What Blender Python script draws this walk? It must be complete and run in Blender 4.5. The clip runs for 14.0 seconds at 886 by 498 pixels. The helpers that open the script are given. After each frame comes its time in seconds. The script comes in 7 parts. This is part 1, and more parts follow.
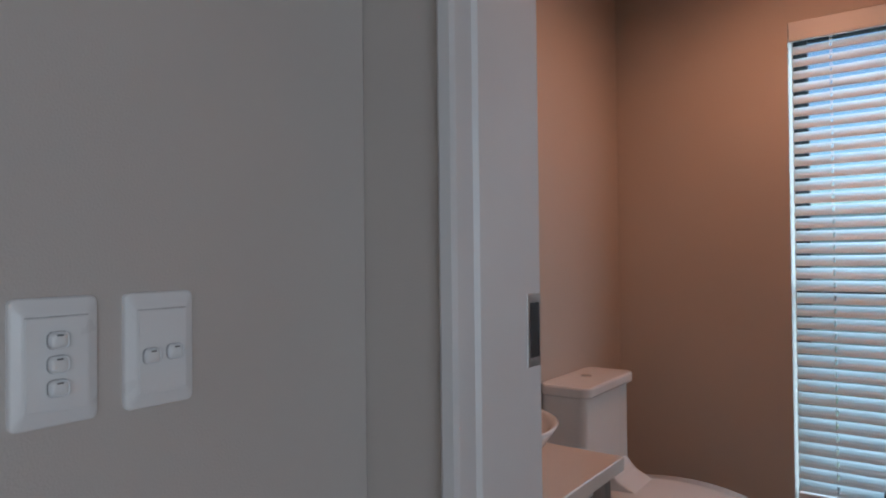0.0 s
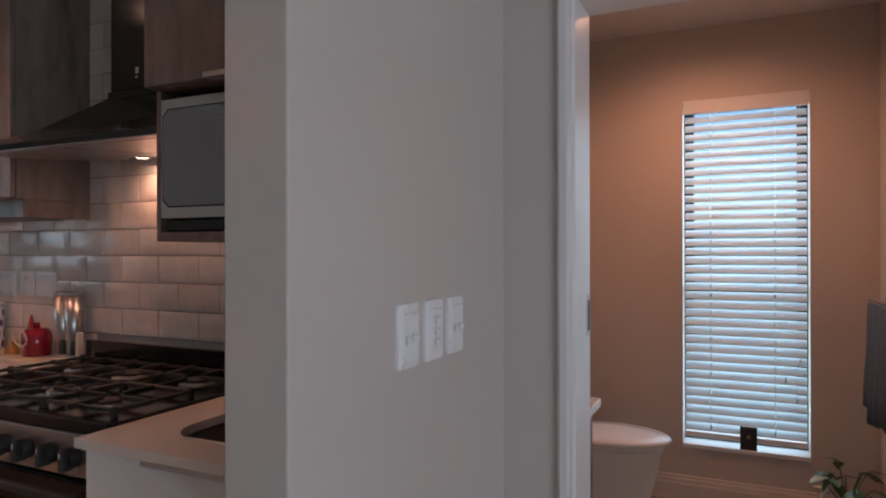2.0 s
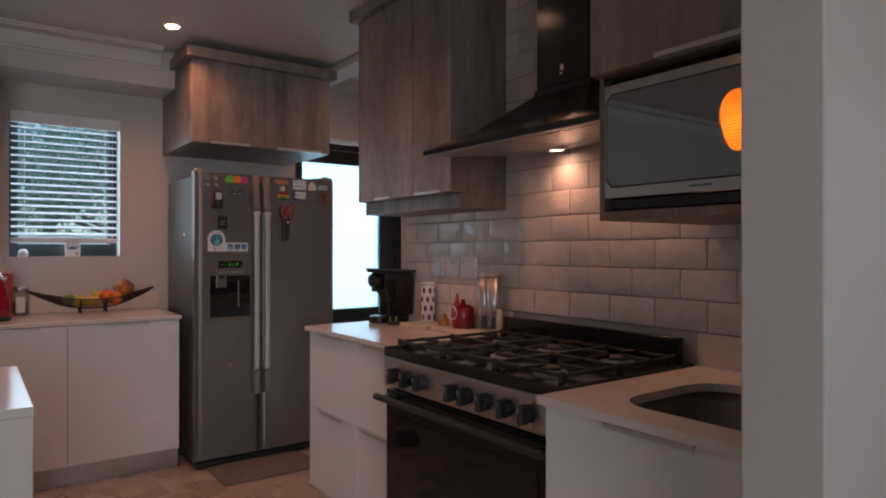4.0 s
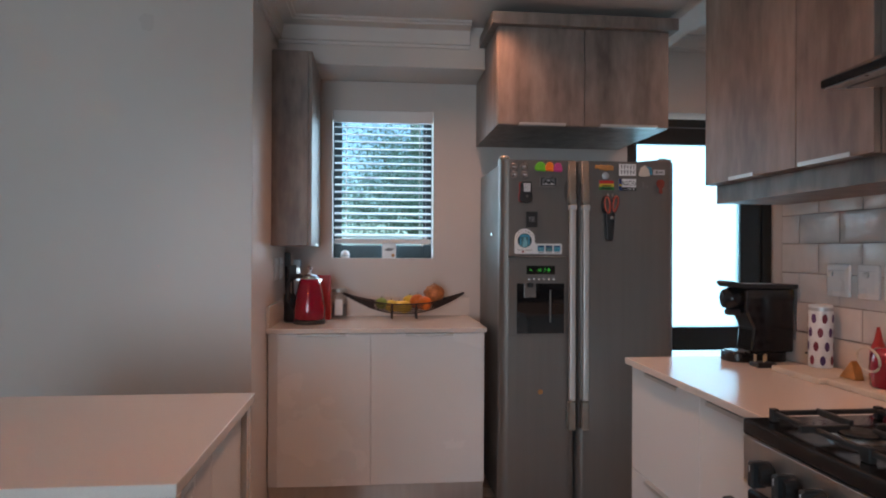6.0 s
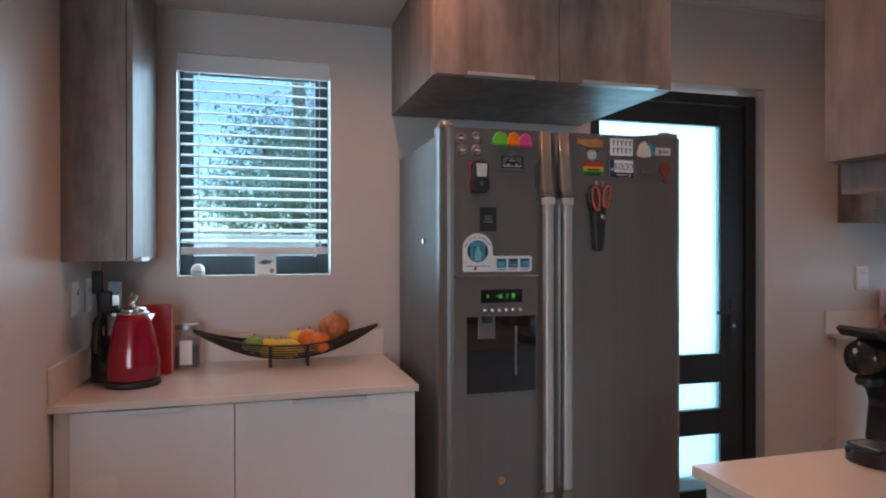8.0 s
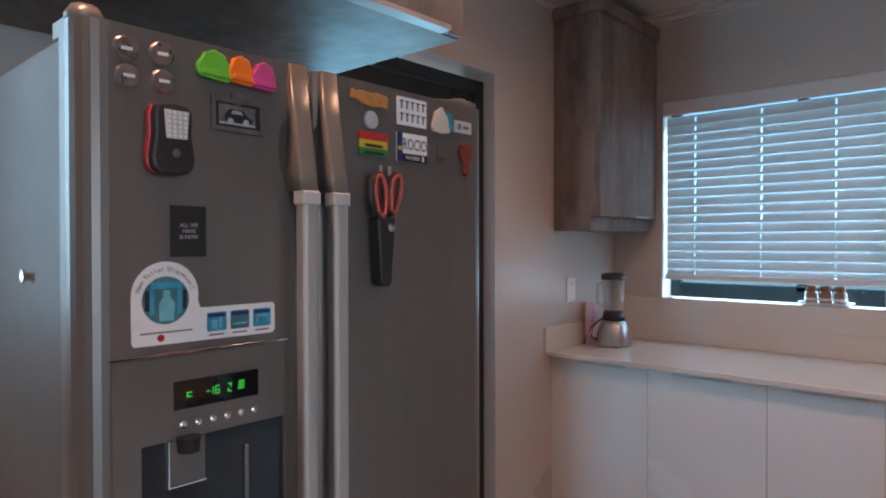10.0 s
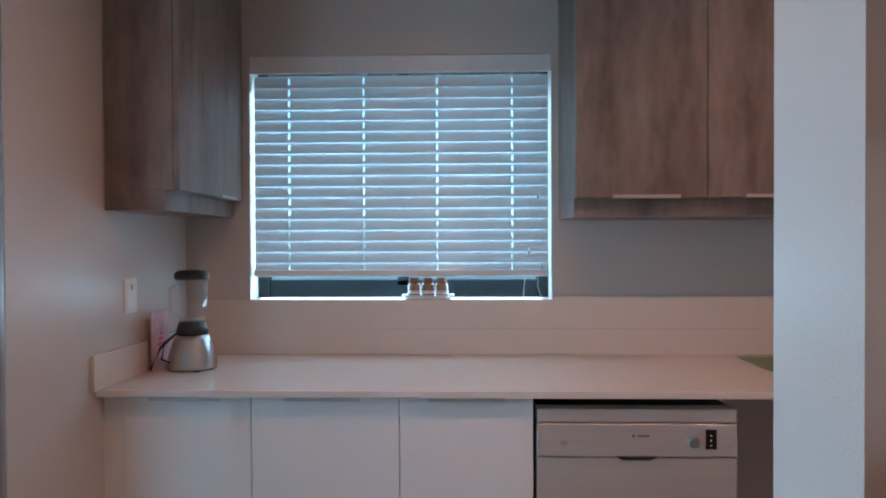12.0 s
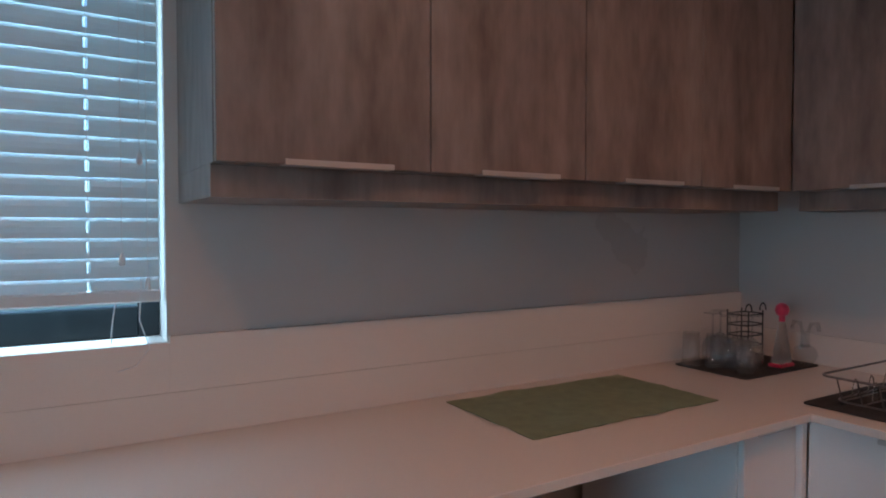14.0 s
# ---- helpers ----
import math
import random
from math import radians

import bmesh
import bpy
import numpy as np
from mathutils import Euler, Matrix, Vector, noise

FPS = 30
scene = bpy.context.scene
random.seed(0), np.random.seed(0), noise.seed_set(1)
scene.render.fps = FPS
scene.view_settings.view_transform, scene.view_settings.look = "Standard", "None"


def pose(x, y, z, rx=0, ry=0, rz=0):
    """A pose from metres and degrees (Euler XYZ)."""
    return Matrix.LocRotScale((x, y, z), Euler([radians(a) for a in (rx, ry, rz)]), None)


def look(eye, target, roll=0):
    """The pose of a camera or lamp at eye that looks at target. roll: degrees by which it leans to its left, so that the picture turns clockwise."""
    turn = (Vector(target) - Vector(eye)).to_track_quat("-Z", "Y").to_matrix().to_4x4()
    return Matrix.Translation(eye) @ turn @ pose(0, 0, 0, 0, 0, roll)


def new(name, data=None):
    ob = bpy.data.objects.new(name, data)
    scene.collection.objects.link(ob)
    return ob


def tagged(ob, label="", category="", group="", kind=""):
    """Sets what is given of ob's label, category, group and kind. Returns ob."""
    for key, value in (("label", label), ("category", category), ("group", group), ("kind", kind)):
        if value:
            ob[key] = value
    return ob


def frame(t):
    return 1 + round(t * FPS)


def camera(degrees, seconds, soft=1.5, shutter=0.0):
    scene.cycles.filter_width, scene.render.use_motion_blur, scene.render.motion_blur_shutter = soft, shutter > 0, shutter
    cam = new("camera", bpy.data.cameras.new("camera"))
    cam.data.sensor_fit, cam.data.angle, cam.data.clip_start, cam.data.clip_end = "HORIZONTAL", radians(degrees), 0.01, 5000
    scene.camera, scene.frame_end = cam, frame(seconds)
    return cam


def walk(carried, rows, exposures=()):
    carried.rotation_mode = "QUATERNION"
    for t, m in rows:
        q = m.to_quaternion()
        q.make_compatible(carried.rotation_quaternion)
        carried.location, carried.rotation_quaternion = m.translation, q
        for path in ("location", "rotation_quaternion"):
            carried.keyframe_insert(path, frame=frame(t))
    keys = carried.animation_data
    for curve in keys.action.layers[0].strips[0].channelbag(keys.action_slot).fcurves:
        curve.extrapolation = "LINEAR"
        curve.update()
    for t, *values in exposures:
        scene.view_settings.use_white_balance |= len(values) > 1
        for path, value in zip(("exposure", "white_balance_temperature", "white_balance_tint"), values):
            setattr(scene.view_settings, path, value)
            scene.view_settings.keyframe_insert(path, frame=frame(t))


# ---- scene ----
cam = camera(68.7, 14.0, soft=2.0)
PATH = [
    (0, (0.053, 0.203, 1.283), (-1.142, 1.807, 1.305), -0.65),
    (0.5, (0.038, -0.062, 1.351), (-1.009, 1.641, 1.341), 0.1),
    (1, (0.034, -0.32, 1.372), (-0.875, 1.461, 1.365), 0.1),
    (1.5, (-0.01, -0.55, 1.366), (-0.829, 1.275, 1.367), -0.1),
    (2, (-0.042, -0.766, 1.352), (-0.892, 1.045, 1.356), -0.1),
    (2.5, (-0.076, -0.894, 1.336), (-1.042, 0.857, 1.342), -0.2),
    (3, (-0.129, -0.975, 1.317), (-1.262, 0.672, 1.326), -0.1),
    (3.5, (-0.197, -0.995, 1.301), (-1.53, 0.496, 1.311), 0.0),
    (4, (-0.241, -0.964, 1.294), (-1.856, 0.215, 1.298), 0.0),
    (4.2, (-0.257, -0.935, 1.289), (-1.97, 0.097, 1.295), 0.2),
    (6.3, (-1.159, -0.466, 1.311), (-3.151, -0.287, 1.314), 0.3),
    (6.5, (-1.27, -0.458, 1.322), (-3.262, -0.275, 1.322), 0.4),
    (7, (-1.593, -0.465, 1.356), (-3.577, -0.216, 1.353), 0.4),
    (7.2, (-1.702, -0.468, 1.36), (-3.68, -0.167, 1.356), 0.3),
    (9.3, (-2.894, -0.343, 1.42), (-4.57, 0.749, 1.404), -0.1),
    (9.5, (-2.99, -0.3, 1.436), (-4.593, 0.896, 1.415), 0.0),
    (10, (-3.185, -0.225, 1.441), (-4.522, 1.263, 1.421), -0.1),
    (10.5, (-3.391, -0.167, 1.447), (-4.42, 1.548, 1.425), 0.1),
    (11, (-3.564, -0.049, 1.402), (-4.246, 1.831, 1.378), -0.0),
    (11.5, (-3.703, 0.156, 1.394), (-4.054, 2.125, 1.368), -0.1),
    (12, (-3.729, 0.392, 1.387), (-3.786, 2.391, 1.367), -0.2),
    (12.5, (-3.736, 0.677, 1.385), (-3.499, 2.663, 1.372), -0.2),
    (13, (-3.699, 0.936, 1.376), (-3.185, 2.868, 1.346), -0.2),
    (13.5, (-3.625, 1.243, 1.396), (-2.843, 3.083, 1.352), -0.1),
    (14, (-3.582, 1.474, 1.414), (-2.548, 3.185, 1.357), 0.0),
]
walk(cam, [(t, look(eye, target, roll)) for t, eye, target, roll in PATH],
     exposures=[(0, 0.25, 6650, 36), (0.5, 0.55, 6800, 39), (1.0, 0.70, 6900, 41), (1.5, 0.70, 7000, 44), (2.0, 0.54, 6900, 41), (2.5, 0.41, 6500, 38), (3.5, 0.40, 6700, 39), (4.2, 0.55, 7100, 43), (6.3, 0.94, 6350, 30), (7.2, 0.94, 6200, 30), (9.5, 1.06, 6500, 32), (10.0, 1.25, 6050, 29), (10.5, 1.33, 6000, 28), (11.5, 1.33, 5950, 28), (12.5, 1.05, 5900, 28), (13.0, 0.88, 6000, 29), (13.5, 0.81, 6000, 29), (14, 0.90, 6000, 29)])

# ---- world, sun, lights ----
world = bpy.data.worlds.new("sky")
scene.world = world
world.use_nodes = True
wn = world.node_tree
sky = wn.nodes.new("ShaderNodeTexSky")
sky.sky_type, sky.sun_disc = "NISHITA", False
sky.sun_elevation, sky.sun_rotation = radians(63), radians(104)
wn.links.new(sky.outputs[0], wn.nodes["Background"].inputs[0])
wn.nodes["Background"].inputs[1].default_value = 0.15


def area_light(name, m, sx, sy, power, colour):
    d = bpy.data.lights.new(name, "AREA")
    d.shape, d.size, d.size_y, d.energy, d.color = "RECTANGLE", sx, sy, power, colour
    ob = new(name, d)
    ob.matrix_world = m
    return ob


def spot_light(name, eye, target, power, colour, cone=110, blend=0.8, radius=0.03):
    d = bpy.data.lights.new(name, "SPOT")
    d.energy, d.color, d.spot_size, d.spot_blend, d.shadow_soft_size = power, colour, radians(cone), blend, radius
    ob = new(name, d)
    ob.matrix_world = look(eye, target)
    return ob


sd = bpy.data.lights.new("sun", "SUN")
sd.energy, sd.angle, sd.color = 2.4, radians(12), (1, 0.95, 0.88)
new("sun", sd).matrix_world = look((4, -1, 8), (0, 0, 0))

COOL, TEAL, WARM = (0.615, 0.89, 0.95), (0.50, 0.90, 1.0), (1.0, 0.53, 0.29)
area_light("window_light", pose(-5.0, -0.47, 1.7, 0, -90, 0), 0.85, 0.58, 4.5, TEAL)
area_light("window_light", pose(-4.0, 3.265, 1.60, -90, 0, 0), 1.25, 0.92, 11, TEAL)
area_light("window_light", pose(-0.06, 3.08, 1.63, -90, 0, 0), 0.58, 0.98, 5.2, TEAL)
area_light("window_light", pose(-0.06, 3.08, 0.71, -90, 0, 0), 0.58, 0.76, 3.1, TEAL)
area_light("window_light", pose(-5.075, 1.495, 1.09, 0, -90, 0), 1.84, 0.74, 7.6, TEAL)
area_light("window_light", pose(3.9, -2.4, 1.4, 0, 90, 0), 2.2, 2.8, 62, COOL)
for x, y, z, power, cone in ((-4.06, -0.05, 2.52, 15, 140), (-2.75, -0.11, 2.52, 17, 140), (-0.25, 2.32, 2.52, 22, 165), (-3.9, 1.55, 2.63, 13, 165), (-2.3, 1.55, 2.63, 17, 165)):
    spot_light("downlight_light", (x, y, z), (x, y + 0.02, 0), power, WARM, cone, 1.0)
pd = bpy.data.lights.new("pendant_light", "POINT")
pd.energy, pd.color, pd.shadow_soft_size = 15, WARM, 0.03
new("pendant_light", pd).location = (-1.99, -1.30, 1.94)
for x in (-2.06, -1.66):
    spot_light("hood_light", (x, 0.925, 1.685), (x, 0.935, 0), 1.7, WARM, 150, 1.0, 0.03)

# ---- materials ----


def material(name, colour=(0.8, 0.8, 0.8), rough=0.5, metal=0.0, noise_scale=0.0, vary=0.0, bump=0.0, bump_scale=200.0, clear=0.0, spread=0.0, stretch=(1, 1, 1)):
    """A surface with two scales of variation and a fine relief. spread: difference from piece to piece."""
    m = bpy.data.materials.new(name)
    m.use_nodes = True
    nt = m.node_tree
    b = nt.nodes["Principled BSDF"]
    b.inputs["Base Color"].default_value = (*colour, 1)
    b.inputs["Roughness"].default_value = rough
    b.inputs["Metallic"].default_value = metal
    b.inputs["Coat Weight"].default_value = clear
    geo = nt.nodes.new("ShaderNodeNewGeometry")
    mp = nt.nodes.new("ShaderNodeVectorMath")
    mp.operation = "MULTIPLY"
    mp.inputs[1].default_value = stretch
    nt.links.new(geo.outputs["Position"], mp.inputs[0])
    if vary or spread:
        n1 = nt.nodes.new("ShaderNodeTexNoise")
        n1.inputs["Scale"].default_value = noise_scale
        n1.inputs["Detail"].default_value = 6
        nt.links.new(mp.outputs[0], n1.inputs["Vector"])
        ramp = nt.nodes.new("ShaderNodeMapRange")
        ramp.inputs[1].default_value, ramp.inputs[2].default_value = 0.3, 0.7
        ramp.inputs[3].default_value, ramp.inputs[4].default_value = 1 - vary, 1 + vary
        nt.links.new(n1.outputs[0], ramp.inputs[0])
        last = ramp.outputs[0]
        if spread:
            info = nt.nodes.new("ShaderNodeObjectInfo")
            r2 = nt.nodes.new("ShaderNodeMapRange")
            r2.inputs[3].default_value, r2.inputs[4].default_value = 1 - spread, 1 + spread
            nt.links.new(info.outputs["Random"], r2.inputs[0])
            mul = nt.nodes.new("ShaderNodeMath")
            mul.operation = "MULTIPLY"
            nt.links.new(last, mul.inputs[0]), nt.links.new(r2.outputs[0], mul.inputs[1])
            last = mul.outputs[0]
        mix = nt.nodes.new("ShaderNodeVectorMath")
        mix.operation = "SCALE"
        mix.inputs[0].default_value = colour
        nt.links.new(last, mix.inputs["Scale"])
        nt.links.new(mix.outputs[0], b.inputs["Base Color"])
        rr = nt.nodes.new("ShaderNodeMapRange")
        rr.inputs[1].default_value, rr.inputs[2].default_value = 0.3, 0.7
        rr.inputs[3].default_value, rr.inputs[4].default_value = rough * 0.85, min(1, rough * 1.15)
        nt.links.new(n1.outputs[0], rr.inputs[0]), nt.links.new(rr.outputs[0], b.inputs["Roughness"])
    if bump:
        n2 = nt.nodes.new("ShaderNodeTexNoise")
        n2.inputs["Scale"].default_value, n2.inputs["Detail"].default_value = bump_scale, 4
        nt.links.new(mp.outputs[0], n2.inputs["Vector"])
        bp = nt.nodes.new("ShaderNodeBump")
        bp.inputs["Strength"].default_value, bp.inputs["Distance"].default_value = bump, 0.002
        nt.links.new(n2.outputs[0], bp.inputs["Height"]), nt.links.new(bp.outputs[0], b.inputs["Normal"])
    return m


def wood_material(name, dark, mid, light):
    """Grey-brown laminate with upright grain, blotches and a few knots."""
    m = bpy.data.materials.new(name)
    m.use_nodes = True
    nt = m.node_tree
    b = nt.nodes["Principled BSDF"]
    geo = nt.nodes.new("ShaderNodeNewGeometry")

    def tex(scale, stretch, detail):
        v = nt.nodes.new("ShaderNodeVectorMath")
        v.operation = "MULTIPLY"
        v.inputs[1].default_value = stretch
        nt.links.new(geo.outputs["Position"], v.inputs[0])
        n = nt.nodes.new("ShaderNodeTexNoise")
        n.inputs["Scale"].default_value, n.inputs["Detail"].default_value = scale, detail
        nt.links.new(v.outputs[0], n.inputs["Vector"])
        return n.outputs[0]

    broad, grain, blot = tex(8, (1, 1, 0.12), 2), tex(110, (1, 1, 0.08), 4), tex(26, (1, 1, 0.34), 10)
    a = nt.nodes.new("ShaderNodeMath")
    a.operation = "MULTIPLY_ADD"
    a.inputs[1].default_value = 0.16
    nt.links.new(grain, a.inputs[0]), nt.links.new(broad, a.inputs[2])
    c = nt.nodes.new("ShaderNodeMath")
    c.operation = "MULTIPLY_ADD"
    c.inputs[1].default_value = 0.72
    nt.links.new(blot, c.inputs[0]), nt.links.new(a.outputs[0], c.inputs[2])
    ramp = nt.nodes.new("ShaderNodeValToRGB")
    e = ramp.color_ramp.elements
    e[0].position, e[0].color = 0.12, (*dark, 1)
    e[1].position, e[1].color = 0.90, (*light, 1)
    e.new(0.50).color = (*mid, 1)
    level = nt.nodes.new("ShaderNodeMapRange")
    level.inputs[1].default_value, level.inputs[2].default_value = 0.54, 1.38
    nt.links.new(c.outputs[0], level.inputs[0])
    nt.links.new(level.outputs[0], ramp.inputs[0]), nt.links.new(ramp.outputs[0], b.inputs["Base Color"])
    b.inputs["Roughness"].default_value = 0.42
    bp = nt.nodes.new("ShaderNodeBump")
    bp.inputs["Strength"].default_value, bp.inputs["Distance"].default_value = 0.15, 0.001
    nt.links.new(grain, bp.inputs["Height"]), nt.links.new(bp.outputs[0], b.inputs["Normal"])
    return m


def glow(name, colour, strength):
    m = bpy.data.materials.new(name)
    m.use_nodes = True
    b = m.node_tree.nodes["Principled BSDF"]
    b.inputs["Base Color"].default_value = (*colour, 1)
    b.inputs["Emission Color"].default_value, b.inputs["Emission Strength"].default_value = (*colour, 1), strength
    return m


def glass(name, colour=(1, 1, 1), rough=0.0, ior=1.45):
    m = bpy.data.materials.new(name)
    m.use_nodes = True
    b = m.node_tree.nodes["Principled BSDF"]
    b.inputs["Base Color"].default_value = (*colour, 1)
    b.inputs["Transmission Weight"].default_value, b.inputs["Roughness"].default_value, b.inputs["IOR"].default_value = 1, rough, ior
    return m


PAINT = material("wall_paint", (0.57, 0.52, 0.485), 0.32, 0, 1.5, 0.03, 0.25, 350)
PAINT_TOILET = material("toilet_wall_paint", (0.56, 0.49, 0.43), 0.6, 0, 1.5, 0.03, 0.25, 350)
CEIL = material("ceiling_paint", (0.62, 0.59, 0.56), 0.7, 0, 2, 0.02, 0.1, 250)
TRIM = material("white_trim_paint", (0.74, 0.74, 0.74), 0.35, 0, 3, 0.03, 0.1, 120)
WHITE = material("white_gloss_laminate", (0.78, 0.77, 0.76), 0.25, 0, 2, 0.02, 0.03, 60)
QUARTZ = material("quartz_worktop", (0.70, 0.63, 0.57), 0.17, 0, 420, 0.035)
WOOD = wood_material("grey_oak_laminate", (0.115, 0.082, 0.068), (0.210, 0.158, 0.134), (0.300, 0.236, 0.204))
STEEL = material("brushed_steel", (0.55, 0.54, 0.53), 0.32, 1.0, 40, 0.05, 0.05, 300, 0, 0, (1, 1, 0.05))
FRIDGE = material("dark_steel_coat", (0.190, 0.176, 0.162), 0.35, 0.55, 30, 0.05, 0.03, 300, 0, 0, (1, 1, 0.05))
FRIDGE_SIDE = material("grey_fridge_paint", (0.125, 0.115, 0.105), 0.48, 0.0, 6, 0.04, 0.1, 500)
HANDLE_M = material("satin_handle", (0.56, 0.54, 0.52), 0.48, 0.85, 4, 0.02)
POLISHED = material("polished_steel", (0.55, 0.53, 0.51), 0.12, 1.0, 25, 0.05, 0.04, 90, 0, 0, (0.05, 1, 1))
CHROME = material("chrome", (0.8, 0.8, 0.8), 0.1, 1.0, 20, 0.02)
BLACK = material("black_enamel", (0.012, 0.012, 0.013), 0.14, 0, 20, 0.2, 0.03, 90)
BLACK_SATIN = material("black_satin_steel", (0.012, 0.012, 0.012), 0.15, 0.2, 30, 0.1, 0.03, 90)
BLACK_MATT = material("black_plastic", (0.018, 0.018, 0.019), 0.45, 0, 40, 0.2, 0.05, 200)
IRON = material("cast_iron", (0.02, 0.02, 0.02), 0.6, 0, 60, 0.3, 0.3, 300)
ALU = material("charcoal_aluminium", (0.022, 0.03, 0.034), 0.4, 0.3, 30, 0.1, 0.05, 200)
TILE = material("white_metro_tile", (0.64, 0.61, 0.59), 0.12, 0, 14, 0.06, 1.3, 26, 0, 0.10)
GROUT = material("grey_grout", (0.30, 0.265, 0.24), 0.9, 0, 60, 0.1, 0.3, 300)
FLOOR_TILE = material("beige_floor_tile", (0.42, 0.33, 0.26), 0.28, 0, 5, 0.12, 0.05, 60, 0, 0.04)
CERAMIC = material("white_ceramic", (0.80, 0.78, 0.76), 0.1, 0, 4, 0.01)
PLASTIC = material("white_plastic", (0.80, 0.80, 0.80), 0.3, 0, 8, 0.015)
WASHER_STEEL = material("satin_washer_steel", (0.60, 0.56, 0.53), 0.42, 0.55, 40, 0.04, 0.04, 300, 0, 0, (0.05, 1, 1))
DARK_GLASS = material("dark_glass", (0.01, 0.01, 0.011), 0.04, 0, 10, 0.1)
PANE = glass("window_pane", (0.48, 0.84, 0.88))


def thin_glass(name):
    """Blown glass: clear, glossy at a grazing angle, with an even white haze mixed in to brighten it."""
    m = bpy.data.materials.new(name)
    m.use_nodes = True
    nt = m.node_tree
    haze = nt.nodes["Principled BSDF"]
    haze.inputs["Base Color"].default_value, haze.inputs["Roughness"].default_value = (0.75, 0.76, 0.76, 1), 0.15
    clear, gloss, rim = nt.nodes.new("ShaderNodeBsdfTransparent"), nt.nodes.new("ShaderNodeBsdfGlossy"), nt.nodes.new("ShaderNodeLayerWeight")
    clear.inputs[0].default_value = (0.95, 0.96, 0.96, 1)
    gloss.inputs["Roughness"].default_value = 0.03
    rim.inputs[0].default_value = 0.15
    half = nt.nodes.new("ShaderNodeMath")
    half.operation = "MULTIPLY_ADD"
    half.inputs[1].default_value, half.inputs[2].default_value = 0.45, 0.04
    nt.links.new(rim.outputs["Facing"], half.inputs[0])
    a, b = nt.nodes.new("ShaderNodeMixShader"), nt.nodes.new("ShaderNodeMixShader")
    # share of the pale haze added so the glass doesn't go dark
    a.inputs[0].default_value = 0.05
    nt.links.new(clear.outputs[0], a.inputs[1]), nt.links.new(haze.outputs[0], a.inputs[2])
    nt.links.new(half.outputs[0], b.inputs[0]), nt.links.new(a.outputs[0], b.inputs[1]), nt.links.new(gloss.outputs[0], b.inputs[2])
    nt.links.new(b.outputs[0], nt.nodes["Material Output"].inputs[0])
    return m


CLEAR = thin_glass("clear_glassware")
FROST = glass("frosted_glass", (0.44, 0.66, 0.71), 0.5)
RED = material("red_enamel", (0.30, 0.004, 0.022), 0.14, 0.1, 10, 0.08, 0, 100, 0.6)
RED_SILICONE = material("red_silicone", (0.40, 0.02, 0.02), 0.4, 0, 10, 0.08)
ORANGE = material("orange_peel", (0.74, 0.16, 0.015), 0.45, 0, 25, 0.12, 0.5, 180)
YELLOW = material("yellow_peel", (0.72, 0.48, 0.04), 0.4, 0, 25, 0.12, 0.4, 180)
GREEN_FRUIT = material("green_peel", (0.25, 0.32, 0.05), 0.4, 0, 25, 0.12, 0.3, 180)
GOURD = material("warty_gourd", (0.46, 0.15, 0.045), 0.55, 0, 40, 0.4, 1.0, 60)
BASKET = material("dark_woven_wire", (0.03, 0.017, 0.013), 0.55, 0, 60, 0.3, 0.4, 300)
GREEN_CLOTH = material("green_cloth_mat", (0.205, 0.255, 0.16), 0.9, 0, 30, 0.15, 0.6, 500)
DARK_MAT = material("dark_drying_mat", (0.03, 0.028, 0.028), 0.85, 0, 40, 0.2, 0.5, 400)
RUG_M = material("grey_rug_pile", (0.16, 0.14, 0.125), 0.95, 0, 40, 0.3, 1.0, 250)
PINK = material("pink_plastic", (0.62, 0.05, 0.11), 0.3, 0, 8, 0.04)
PINK_PAPER = material("pink_printed_card", (0.62, 0.38, 0.42), 0.6, 0, 22, 0.25)
BLUE_PRINT = material("blue_print", (0.03, 0.30, 0.46), 0.35, 0, 40, 0.3)
TEAL_PRINT = material("teal_print", (0.05, 0.17, 0.20), 0.35, 0, 40, 0.3)
PALE_PRINT = material("pale_blue_print", (0.16, 0.46, 0.54), 0.35, 0, 40, 0.2)
LIME = material("lime_plastic", (0.13, 0.52, 0.03), 0.35, 0, 8, 0.04)
NEON_ORANGE = material("bright_orange_plastic", (0.85, 0.20, 0.01), 0.35, 0, 8, 0.04)
MAGENTA = material("magenta_plastic", (0.60, 0.07, 0.25), 0.35, 0, 8, 0.04)
TAN = material("tan_resin", (0.50, 0.22, 0.06), 0.5, 0, 30, 0.25, 0.4, 200)
BROWN_RED = material("red_brown_resin", (0.22, 0.035, 0.02), 0.5, 0, 30, 0.25, 0.4, 200)
FLAG_RED = material("flag_red", (0.50, 0.02, 0.02), 0.5, 0, 20, 0.05)
FLAG_YELLOW = material("flag_yellow", (0.60, 0.45, 0.03), 0.5, 0, 20, 0.05)
FLAG_GREEN = material("flag_green", (0.02, 0.20, 0.04), 0.5, 0, 20, 0.05)
NAVY = material("navy_print", (0.01, 0.03, 0.13), 0.4, 0, 20, 0.05)
GREY_PRINT = material("grey_print", (0.16, 0.16, 0.16), 0.5, 0, 60, 0.4)
INK = material("black_ink", (0.015, 0.015, 0.015), 0.5, 0, 20, 0.05)
PURPLE = material("purple_print", (0.09, 0.03, 0.12), 0.5, 0, 20, 0.2)
WINE = material("wine_print", (0.20, 0.02, 0.04), 0.5, 0, 20, 0.2)
SKIRT = material("pale_stone_board", (0.62, 0.55, 0.48), 0.4, 0, 12, 0.06)
TERRA = material("terracotta", (0.36, 0.15, 0.08), 0.7, 0, 20, 0.1, 0.3, 200)
LEAF = material("plant_leaf", (0.045, 0.10, 0.025), 0.4, 0, 12, 0.3, 0.2, 60, 0, 0.25)
